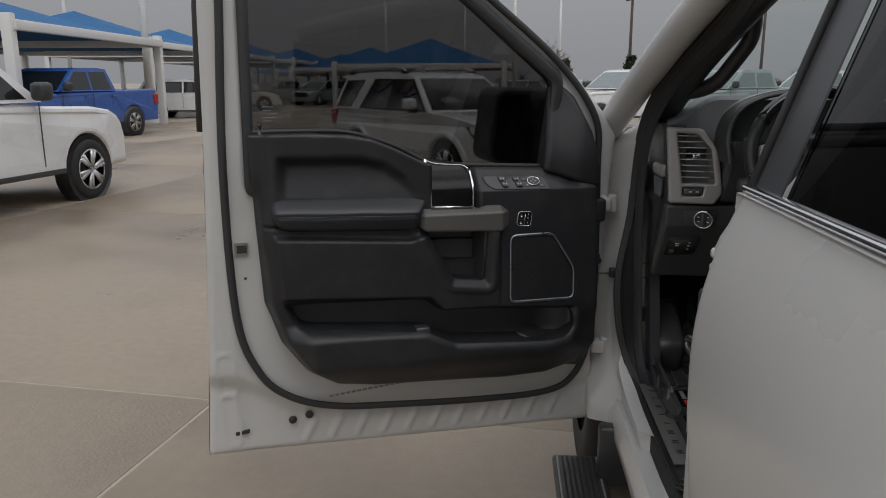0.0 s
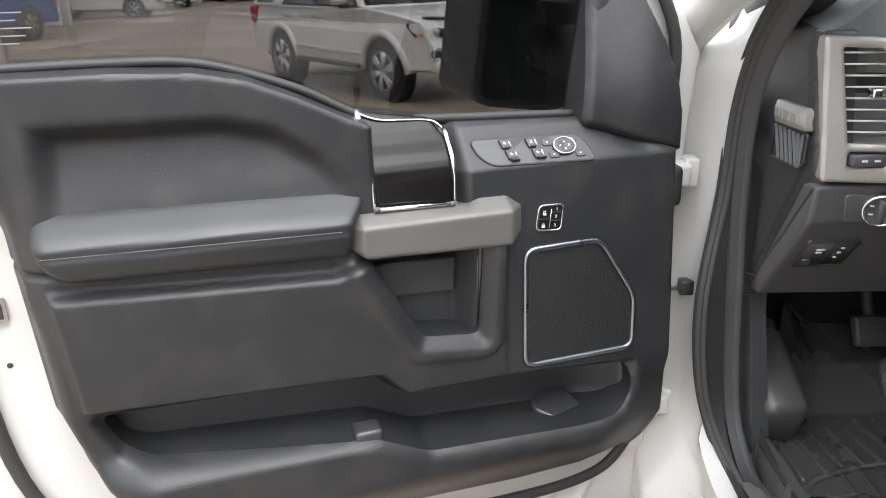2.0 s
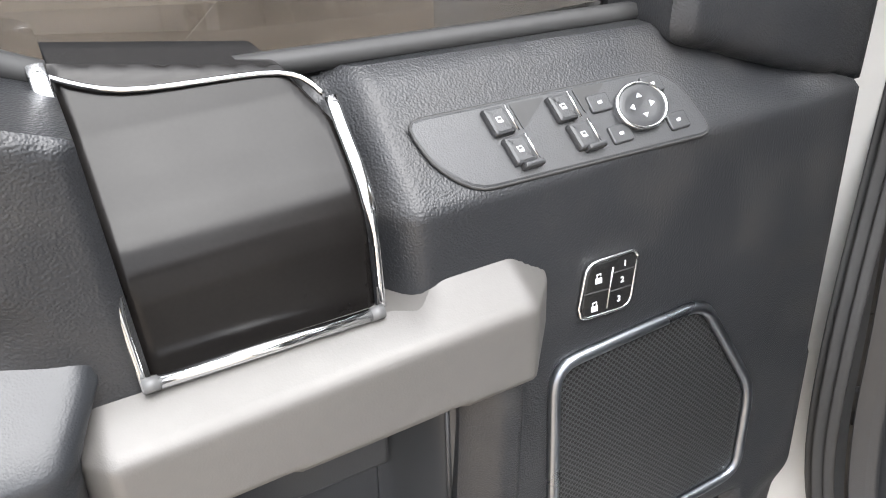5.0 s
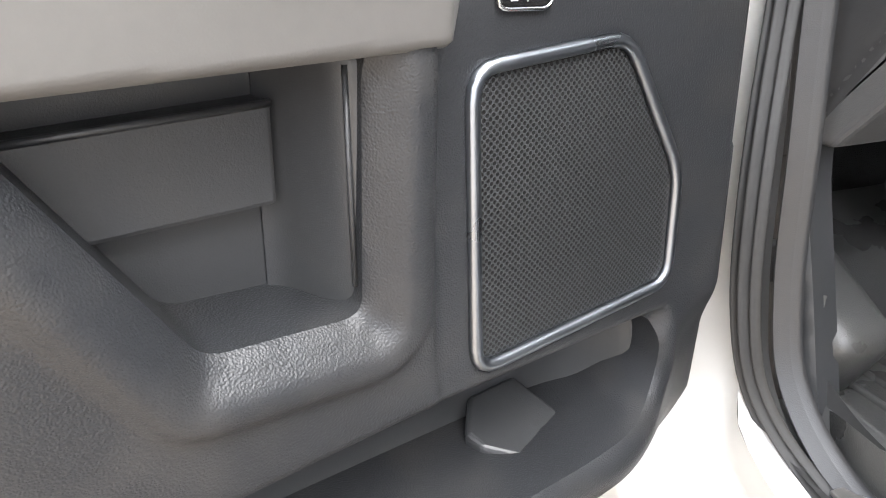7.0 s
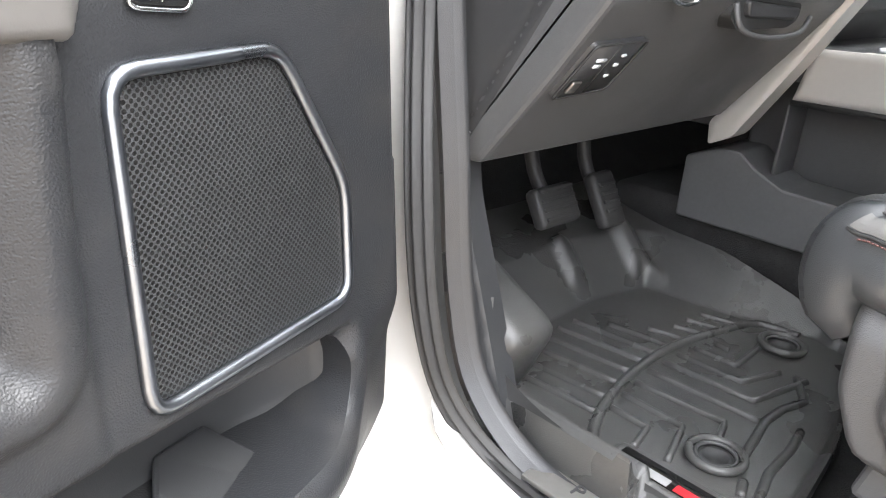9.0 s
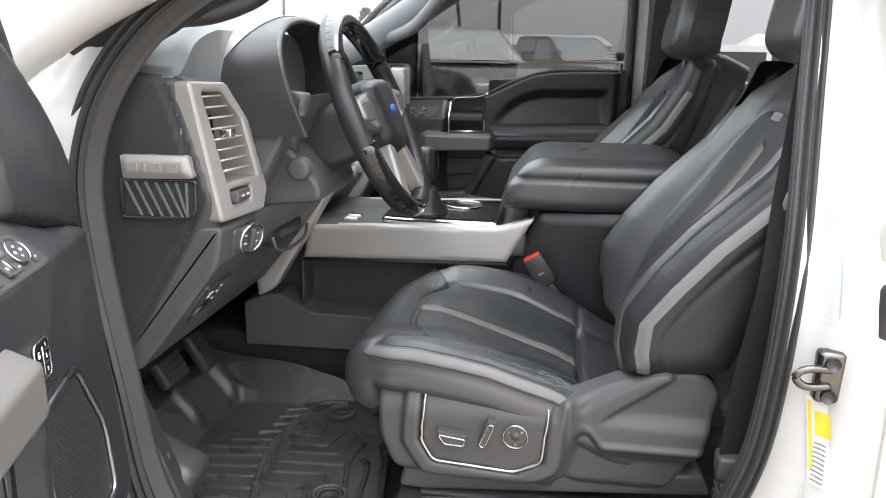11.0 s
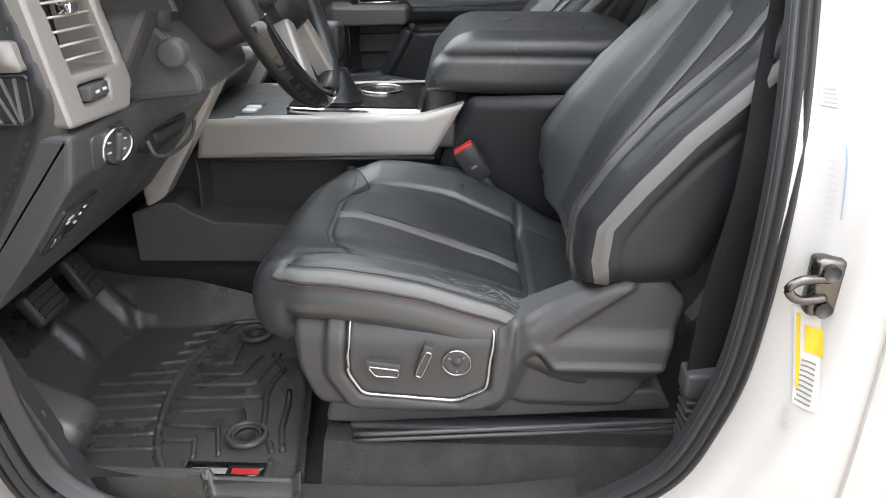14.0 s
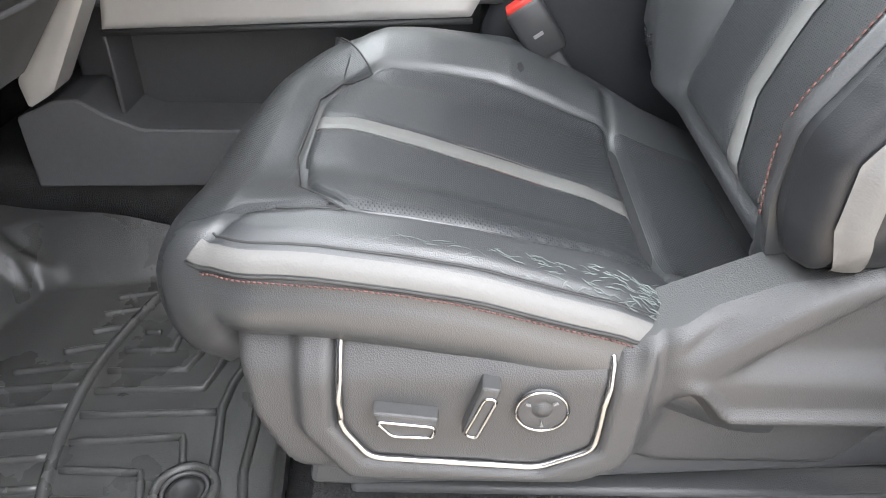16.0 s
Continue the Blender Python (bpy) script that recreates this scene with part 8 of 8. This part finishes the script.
        lamp = part("headlamp", soften(([(1.93, s * 0.875, 0.99), (2.2, s * 0.72, 0.96), (2.315, s * 0.5, 0.93), (2.335, s * 0.52, 0.84), (2.27, s * 0.74, 0.82), (2.1, s * 0.86, 0.84),
                                         (1.9, s * 0.6, 0.99), (2.1, s * 0.6, 0.96), (2.2, s * 0.45, 0.93), (2.2, s * 0.45, 0.84), (2.1, s * 0.6, 0.82), (2.0, s * 0.6, 0.84)],
                                        [(0, 1, 2, 3, 4, 5), (11, 10, 9, 8, 7, 6)] + [(k, k + 6, (k + 1) % 6 + 6, (k + 1) % 6) for k in range(6)]), 0.008), DARKGLASS, car, "smoked headlamp")
        part("lamp_lens", lathe([(0.05, 2.2), (0.05, 2.29), (0.0, 2.31)], 14, "x", (0, s * 0.64, 0.895)), LAMP, lamp)
        part("turn_lens", box((2.14, s * 0.77 - 0.05, 0.85), (2.225, s * 0.77 + 0.05, 0.885), 0.01), AMBER, lamp)
        fog = part("fog_recess", box((2.2, s * 0.62 - 0.14, 0.58), (2.365, s * 0.62 + 0.12, 0.7), 0.03), PLASTIC, car)
        part("fog_surround", tube([(2.36, s * 0.62 + y, z) for y, z in rounded([(-0.14, 0.57), (0.13, 0.57), (0.11, 0.71), (-0.12, 0.71)], 0.03)], 0.014, 6, True, 1.0, (1, 0, 0)), CHROME, fog)
        part("tail_lamp", box((-2.41, s * 0.83 - 0.06, 0.86), (-2.2, s * 0.83 + 0.07, 1.12), 0.02), TAIL, car)
        rail = part("roof_rail", tube(curve_points([(-1.95, s * 0.66, 1.755), (-1.8, s * 0.66, 1.83), (-1.0, s * 0.66, 1.845), (-0.2, s * 0.66, 1.83), (0.0, s * 0.66, 1.755)], 5), 0.024, 8), ALLOY, car)
        for px in (-1.9, -0.05):
            part("rail_foot", box((px - 0.09, s * 0.66 - 0.03, 1.74), (px + 0.09, s * 0.66 + 0.03, 1.79), 0.012), PLASTIC, rail)
    def across(name, x0, z0, x1, z1, mat, lift, inset):
        d = Vector((z1 - z0, 0, -(x1 - x0))).normalized() * lift
        d = d if d.x * (1 if x0 > 0 else -1) > 0 else -d
        vv = [(x + k * d.x, s * (half(z) - inset), z + k * d.z) for k in (1, -2) for x, z, s in ((x0, z0, -1), (x0, z0, 1), (x1, z1, 1), (x1, z1, -1))]
        return part(name, (vv, [(0, 1, 2, 3), (7, 6, 5, 4), (0, 4, 5, 1), (1, 5, 6, 2), (2, 6, 7, 3), (3, 7, 4, 0)]), mat, car)
    across("windshield", 0.95, 1.19, 0.35, 1.66, DARKGLASS, 0.008, 0.07)
    across("rear_window", -2.25, 1.3, -2.13, 1.62, DARKGLASS, 0.008, 0.1)
    for s in (-0.42, 0.12):
        part("wiper", tube([(1.0, s, 1.185), (0.87, s + 0.42, 1.275)], 0.008, 6), PLASTIC, car)
    part("roof_spoiler", box((-2.34, -0.66, 1.68), (-2.05, 0.66, 1.73), 0.015), CARWHITE, car)
    part("hood_deflector", tube(curve_points([(2.05, -0.68, 1.055), (2.2, -0.4, 1.045), (2.24, 0, 1.045), (2.2, 0.4, 1.045), (2.05, 0.68, 1.055)], 5), 0.022, 8), PLASTIC, car, "black hood edge deflector")
    grille = part("grille", slab(rounded([(-0.46, 0.93), (0.46, 0.93), (0.38, 0.6), (-0.38, 0.6)], 0.03), ((2.3, 0, 0), (0, 1, 0), (0, 0, 1), (1, 0, 0)), -0.05, 0.05), PLASTIC, car)
    part("grille_bar", slab(rounded([(-0.44, 0.82), (0.44, 0.82), (0.42, 0.75), (-0.42, 0.75)], 0.02), ((2.3, 0, 0), (0, 1, 0), (0, 0, 1), (1, 0, 0)), 0.0, 0.075, 0.008), CARWHITE, grille)
    part("grille_surround", tube([(2.35, y, z) for y, z in rounded([(-0.47, 0.94), (0.47, 0.94), (0.39, 0.59), (-0.39, 0.59)], 0.03)], 0.018, 6, True, 1.0, (1, 0, 0)), ALLOY, grille)
    part("badge", turned(lathe([(0.07, 0.0), (0.06, 0.02), (0.0, 0.022)], 20, "x"), Matrix.Translation((2.36, 0, 0.84)) @ Matrix.Diagonal((1, 1, 0.7, 1))), CHROME, grille)
    part("front_bumper", box((2.05, -0.74, 0.4), (2.41, 0.74, 0.56), 0.05, 3), CARWHITE, car)
    part("rear_bumper", box((-2.48, -0.84, 0.45), (-2.25, 0.84, 0.66), 0.05, 3), CARWHITE, car)
    car_wheels(car, W2, wr, (fx, rx), ALLOY)
    return car


make_car("white_pickup", "white pickup parked on the wet lot", "pickup truck", CARWHITE, pose(-6.55, 7.8, 0, 0, 0, 84), "pickup")
make_car("blue_pickup", "blue pickup with black wheels parked under a canopy", "pickup truck", CARBLUE, pose(-12.0, 19.95, 0, 0, 0, -100), "pickup", rimmat=STEEL)
make_car("small_white_suv", "white compact SUV parked far off", "car", CARWHITE, pose(-13.8, 33, 0, 0, 0, 10), "small_suv")
make_car("small_white_suv", "white compact SUV parked behind another", "car", CARWHITE, pose(-14.6, 41, 0, 0, 0, 15), "small_suv")
make_offroad_suv("white_suv", "white SUV with roof rails and dark headlamps on the lot", pose(-0.87, 12.1, 0, 0, 0, -51.5) @ Matrix.Scale(0.95, 4))
make_car("silver_pickup", "silver green pickup parked ahead", "pickup truck", CARSILVER, pose(7.9, 27.0, 0, 0, 0, -152), "pickup", lamp=AMBER, glassmat=SKYGLASS)
make_car("white_pickup", "white pickup parked in the row ahead", "pickup truck", CARWHITE, pose(12.2, 30.7, 0, 0, 0, -150), "pickup", glassmat=SKYGLASS)
make_car("white_pickup", "white pickup parked beside a red one", "pickup truck", CARWHITE, pose(4.2, 25.5, 0, 0, 0, -150), "pickup", glassmat=SKYGLASS)
make_car("red_pickup", "red pickup in the far row", "pickup truck", CARRED, pose(6.5, 43.0, 0, 0, 0, -150), "pickup")
make_car("black_pickup", "black pickup with its nose to the lot lane", "pickup truck", CARBLACK, pose(13.8, 3.5, 0, 0, 0, -148), "pickup", rimmat=STEEL, glassmat=SKYGLASS)
make_car("black_pickup", "black pickup parked before the dry field", "pickup truck", CARBLACK, pose(20.4, 1.35, 0, 0, 0, -140), "pickup", rimmat=STEEL, glassmat=SKYGLASS)
make_car("white_suv", "white compact SUV parked beside the black pickups", "car", CARWHITE, pose(13.2, -2.2, 0, 0, 0, -105), "small_suv")
make_car("grey_suv", "grey compact SUV parked near the tan house", "car", CARSILVER, pose(15.0, 10.6, 0, 0, 0, -150), "small_suv", glassmat=SKYGLASS)
far_car = make_car("parked_car", "grey car in the long far row", "car", CARSILVER, pose(-3, 48, 0, 0, 0, -110), "small_suv")
far_car["group"] = "far row of cars"
for k in range(9):
    c = copy_thing(far_car, pose(-16 + 3.4 * k, 52 - 0.25 * k, 0, 0, 0, -112))
    c["label"] = "parked car in the long far row"


# shade canopies: white posts and beams, a blue fabric roof of four curved faces
def make_canopy(label, x, y, w, l, top, turn):
    c = thing("shade_canopy", label, "canopy", m=pose(x, y, 0, 0, 0, turn), group="shade canopies")
    low, n = top - 1.6, 8
    verts, faces = [], []
    for j in range(n + 1):
        for i in range(n + 1):
            u, v = i / n * 2 - 1, j / n * 2 - 1
            k = 1 - max(abs(u), abs(v))
            verts.append((u * w / 2, v * l / 2, low + (top - low) * (k ** 1.25)))
    for j in range(n):
        for i in range(n):
            faces.append((j * (n + 1) + i, j * (n + 1) + i + 1, (j + 1) * (n + 1) + i + 1, (j + 1) * (n + 1) + i))
    part("fabric", (verts, faces), BLUEFABRIC, c, "blue fabric roof")
    for v in (-1, 1):
        part("beam", box((-w / 2, v * l / 2 - 0.12, low - 0.22), (w / 2, v * l / 2 + 0.12, low + 0.06), 0.02), POST, c)
        part("cross_beam", box((v * w / 2 - 0.1, -l / 2, low - 0.2), (v * w / 2 + 0.1, l / 2, low + 0.05), 0.02), POST, c)
        for u in (-0.98, 0.98):
            part("post", box((u * w / 2 - 0.13, v * l / 2 - 0.13, 0), (u * w / 2 + 0.13, v * l / 2 + 0.13, low + 0.2), 0.02), POST, c)
    return c


for k, (x, y, top) in enumerate(((-17.5, 22.5, 4.6), (-19.5, 34, 4.7), (-20.5, 46, 4.7), (-21, 60, 4.7), (-21, 76, 4.8), (-20, 94, 4.8))):
    make_canopy("blue fabric shade canopy on white steel posts", x, y, 10.5, 9.5, top, 4)
for x, y in ((-4.4, 46), (-10.0, 57), (-15.0, 70), (-21.0, 85), (-29.0, 104), (-40.0, 130)):
    make_canopy("blue fabric shade canopy over parked cars", x, y, 9.6, 8.5, 4.05, -4)

# lamp posts, power poles with wires
def make_lamp(x, y, h, thick=0.11):
    p = thing("lamp_post", "white lot lamp post with a flat head", "lamp post", (x, y, 0), group="lot lamp posts")
    part("post", tube([(0, 0, 0), (0, 0, h)], [thick, thick * 0.8], 10), POST, p)
    part("arm", box((-0.05, -0.05, h - 0.1), (0.9, 0.05, h), 0.02), POST, p)
    part("lamp_head", box((0.4, -0.2, h - 0.08), (1.1, 0.2, h + 0.04), 0.03), POST, p)
    part("base", lathe([(0.3, 0), (0.3, 0.5), (0.25, 0.55)], 14), POST, p)


make_lamp(-13.6, 28.5, 9.0, 0.15)
make_lamp(-23.5, 40, 9.5)
for x, y in ((-22, 62), (-9, 58), (0.5, 40), (-4, 75), (4, 58), (10, 45)):
    make_lamp(x, y, 9.0)


def make_pole(x, y, h, lean):
    p = thing("power_pole", "weathered wooden power pole with cross arm", "power pole", m=pose(x, y, 0, lean, 0, 20), group="power poles")
    part("pole", tube([(0, 0, 0), (0, 0, h)], [0.16, 0.11], 8), BARK, p)
    part("cross_arm", box((-0.06, -1.1, h - 0.5), (0.06, 1.1, h - 0.36), 0.01), BARK, p)
    for k in range(3):
        part("insulator", lathe([(0.04, h - 0.36), (0.05, h - 0.3), (0.02, h - 0.24)], 8, "z", (0, -1 + k, 0)), STEEL, p)
    return p


make_pole(58, 5.8, 9.6, 0)
make_pole(60, 8.6, 8.8, -7)
make_pole(70, 27, 10, 2)
make_pole(64, -22, 9.6, 0)
make_pole(11, 70, 9, 0)
make_pole(24, 75, 9, 0)
wires = thing("power_line", "thin sagging power lines between the poles", "wire", (58, 5.8, 9))
for k, dz in enumerate((0, 0.1, -1.4)):
    a, b = Vector((0, -28 + k, 0.2 + dz)), Vector((12, 22 + k, 0.3 + dz))
    part("wire", tube([a.lerp(b, t / 16) - Vector((0, 0, 3.2 * (t / 16) * (1 - t / 16))) for t in range(17)], 0.03, 5), RUBBER, wires)


# low buildings beyond
def make_building(name, label, x, y, w, d, h, turn, wall, roof, windows=6):
    b = thing(name, label, "building", m=pose(x, y, 0, 0, 0, turn))
    part("wall", box((-w / 2, -d / 2, 0), (w / 2, d / 2, h)), wall, b)
    verts = [(-w / 2 - 0.5, -d / 2 - 0.5, h), (w / 2 + 0.5, -d / 2 - 0.5, h), (w / 2 + 0.5, d / 2 + 0.5, h), (-w / 2 - 0.5, d / 2 + 0.5, h), (-w / 2 + 2, 0, h + d * 0.22), (w / 2 - 2, 0, h + d * 0.22)]
    r = part("roof", (verts, [(0, 1, 5, 4), (1, 2, 5), (2, 3, 4, 5), (3, 0, 4), (3, 2, 1, 0)]), roof, b)
    for p in r.data.polygons:
        p.use_smooth = False
    for k in range(windows):
        x0 = -w / 2 + (k + 0.5) * w / windows
        win = part("window", box((x0 - 0.6, -d / 2 - 0.04, h * 0.35), (x0 + 0.6, -d / 2 + 0.05, h * 0.75)), DARKGLASS, b)
        part("window_frame", box((x0 - 0.7, -d / 2 - 0.02, h * 0.35 - 0.12), (x0 + 0.7, -d / 2 + 0.02, h * 0.75 + 0.1)), POST, win)
    part("door", box((-w * 0.06, -d / 2 - 0.05, 0), (-w * 0.06 + 1, -d / 2 + 0.05, 2.1)), POST, b)
    return b


make_building("tan_house", "tan house with a broad shingle roof", 104, 33, 30, 9, 2.4, -75, BRICKWALL, SHINGLE)
make_building("metal_shed", "long pale metal warehouse", 140, 7, 30, 8, 3.0, -90, GREYWALL, GREYWALL, 8)
make_building("metal_shed", "pale metal warehouse behind the field", 130, -48, 40, 10, 3.0, -90, GREYWALL, GREYWALL, 6)
make_building("brick_building", "low brown building past the field", 70, 84, 24, 9, 2.6, -90, BRICKWALL, SHINGLE)
fence = thing("wire_fence", "low wire fence with steel posts along the field", "fence", (23.5, 0, 0))
for k in range(18):
    part("fence_post", tube([(0, -30 + 4 * k, 0), (0, -30 + 4 * k, 0.9)], 0.04, 6), STEEL, fence)
part("rail", tube([(0, -30, 0.55), (0, 38, 0.55)], 0.035, 6), STEEL, fence)
guard = thing("chain_fence", "tall chain fence far off", "fence", (66, -20, 0))
for k in range(14):
    part("fence_post", tube([(0, -20 + 3 * k, 0), (0, -20 + 3 * k, 2.2)], 0.04, 6), STEEL, guard)
part("rail", tube([(0, -20, 2.2), (0, 19, 2.2)], 0.03, 6), STEEL, guard)


# trees: bare crowns of many twigs, and a few conifers
def bare_tree(seed, h):
    rng = random.Random(seed)
    wood, twigs = [], []

    def grow(p, way, length, r, level):
        q = p + way * length * 0.5 + Vector((rng.uniform(-1, 1), rng.uniform(-1, 1), 0)) * length * 0.05
        e = p + way * length
        (wood if level < 2 else twigs).append(tube([p, q, e], [r, r * 0.85, r * 0.6], 6 if level < 2 else 3))
        if level < 5:
            for _ in range(rng.choice((3, 3, 4)) if level < 4 else 3):
                turn = Vector((rng.uniform(-1, 1), rng.uniform(-1, 1), rng.uniform(-0.15, 0.6)))
                grow(p + way * length * rng.uniform(0.6, 1.0), (way * 0.7 + turn * 0.75).normalized(), length * rng.uniform(0.6, 0.78), r * 0.55, level + 1)
    grow(Vector((0, 0, 0)), Vector((0, 0, 1)), h * 0.25, h * 0.02, 0)
    return joined(*wood), joined(*twigs)


def make_tree(label, seed, h, x, y):
    t = thing("bare_tree", label, "tree", (x, y, 0), group="bare trees")
    wood, twigs = bare_tree(seed, h)
    part("trunk", wood, BARK, t)
    part("crown", twigs, TWIG, t, "leafless crown of fine twigs")
    return t


trees = [make_tree("bare winter tree with a wide crown", k, 7.0, *p) for k, p in enumerate(((34, 66), (70, 12.5), (3.4, 47)))]
rng = random.Random(5)
for k in range(46):
    a = radians(-12 + 100 * k / 45 + rng.uniform(-1, 1))
    r = rng.uniform(74, 96)
    copy_thing(trees[k % 3], pose(r * math.sin(a), r * math.cos(a), 0, 0, 0, 47 * k) @ Matrix.Scale(rng.uniform(0.45, 0.8), 4))


def make_conifer(x, y, h, seed):
    rng = random.Random(seed)
    t = thing("conifer", "dark ragged evergreen tree", "tree", (x, y, 0), group="evergreens")
    part("trunk", tube([(0, 0, 0), (0, 0, h)], [0.2, 0.04], 7), BARK, t)
    verts, faces = [], []
    for k in range(900):
        z = h * (0.18 + 0.82 * rng.random() ** 1.3)
        r = (h - z) * 0.32 * rng.uniform(0.3, 1.1) + 0.1
        a = rng.uniform(0, 6.283)
        c = Vector((r * math.cos(a), r * math.sin(a), z))
        u = Vector((rng.uniform(-1, 1), rng.uniform(-1, 1), rng.uniform(-0.6, 0.3))).normalized() * 0.32
        w = Vector((rng.uniform(-1, 1), rng.uniform(-1, 1), rng.uniform(-1, 1))).normalized() * 0.16
        i = len(verts)
        verts += [tuple(c - u - w), tuple(c + u), tuple(c - u + w)]
        faces.append((i, i + 1, i + 2))
    part("crown", (verts, faces), NEEDLE, t)


for k, (x, y, h) in enumerate(((10.5, 66, 3.6), (12.5, 68, 3.2), (56, 15.5, 4.4), (5.5, 72, 3.4))):
    make_conifer(x, y, h, k)

# rust-brown brush along the far side of the field
rng = random.Random(11)
verts, faces = [], []
for k in range(7000):
    x, y = 82 + rng.uniform(-2, 2), rng.uniform(-45, 75)
    hgt = rng.uniform(0.5, 1.0) * (1.3 + 0.4 * math.sin(y * 0.35) + 0.3 * math.sin(y * 1.3))
    a, b = rng.uniform(-0.4, 0.4), rng.uniform(0.03, 0.12)
    i = len(verts)
    verts += [(x, y - b, 0), (x, y + b, 0), (x + a * 0.5, y + a, hgt)]
    faces.append((i, i + 1, i + 2))
tagged(part("brush", (verts, faces), material("rust_brown_brush", (0.17, 0.09, 0.06), 0.95, var=0.3, scale=2)), "rust-brown dry brush along the field", "brush", kind="stuff")

# ---- paving slabs, each a piece of the lot ----
mesh = None
for i in range(-9, 10):
    for j in range(-6, 11):
        if mesh is None:
            first = part("slab", box((0.008, 0.008, -0.05), (PITCH - 0.008, PITCH - 0.008, 0.0), 0.004, 1), CONCRETE, lot)
            mesh = first.data
            sl = first
        else:
            sl = new("slab", mesh)
            sl.parent = lot
        sl.location = (i * PITCH, j * PITCH, 0)
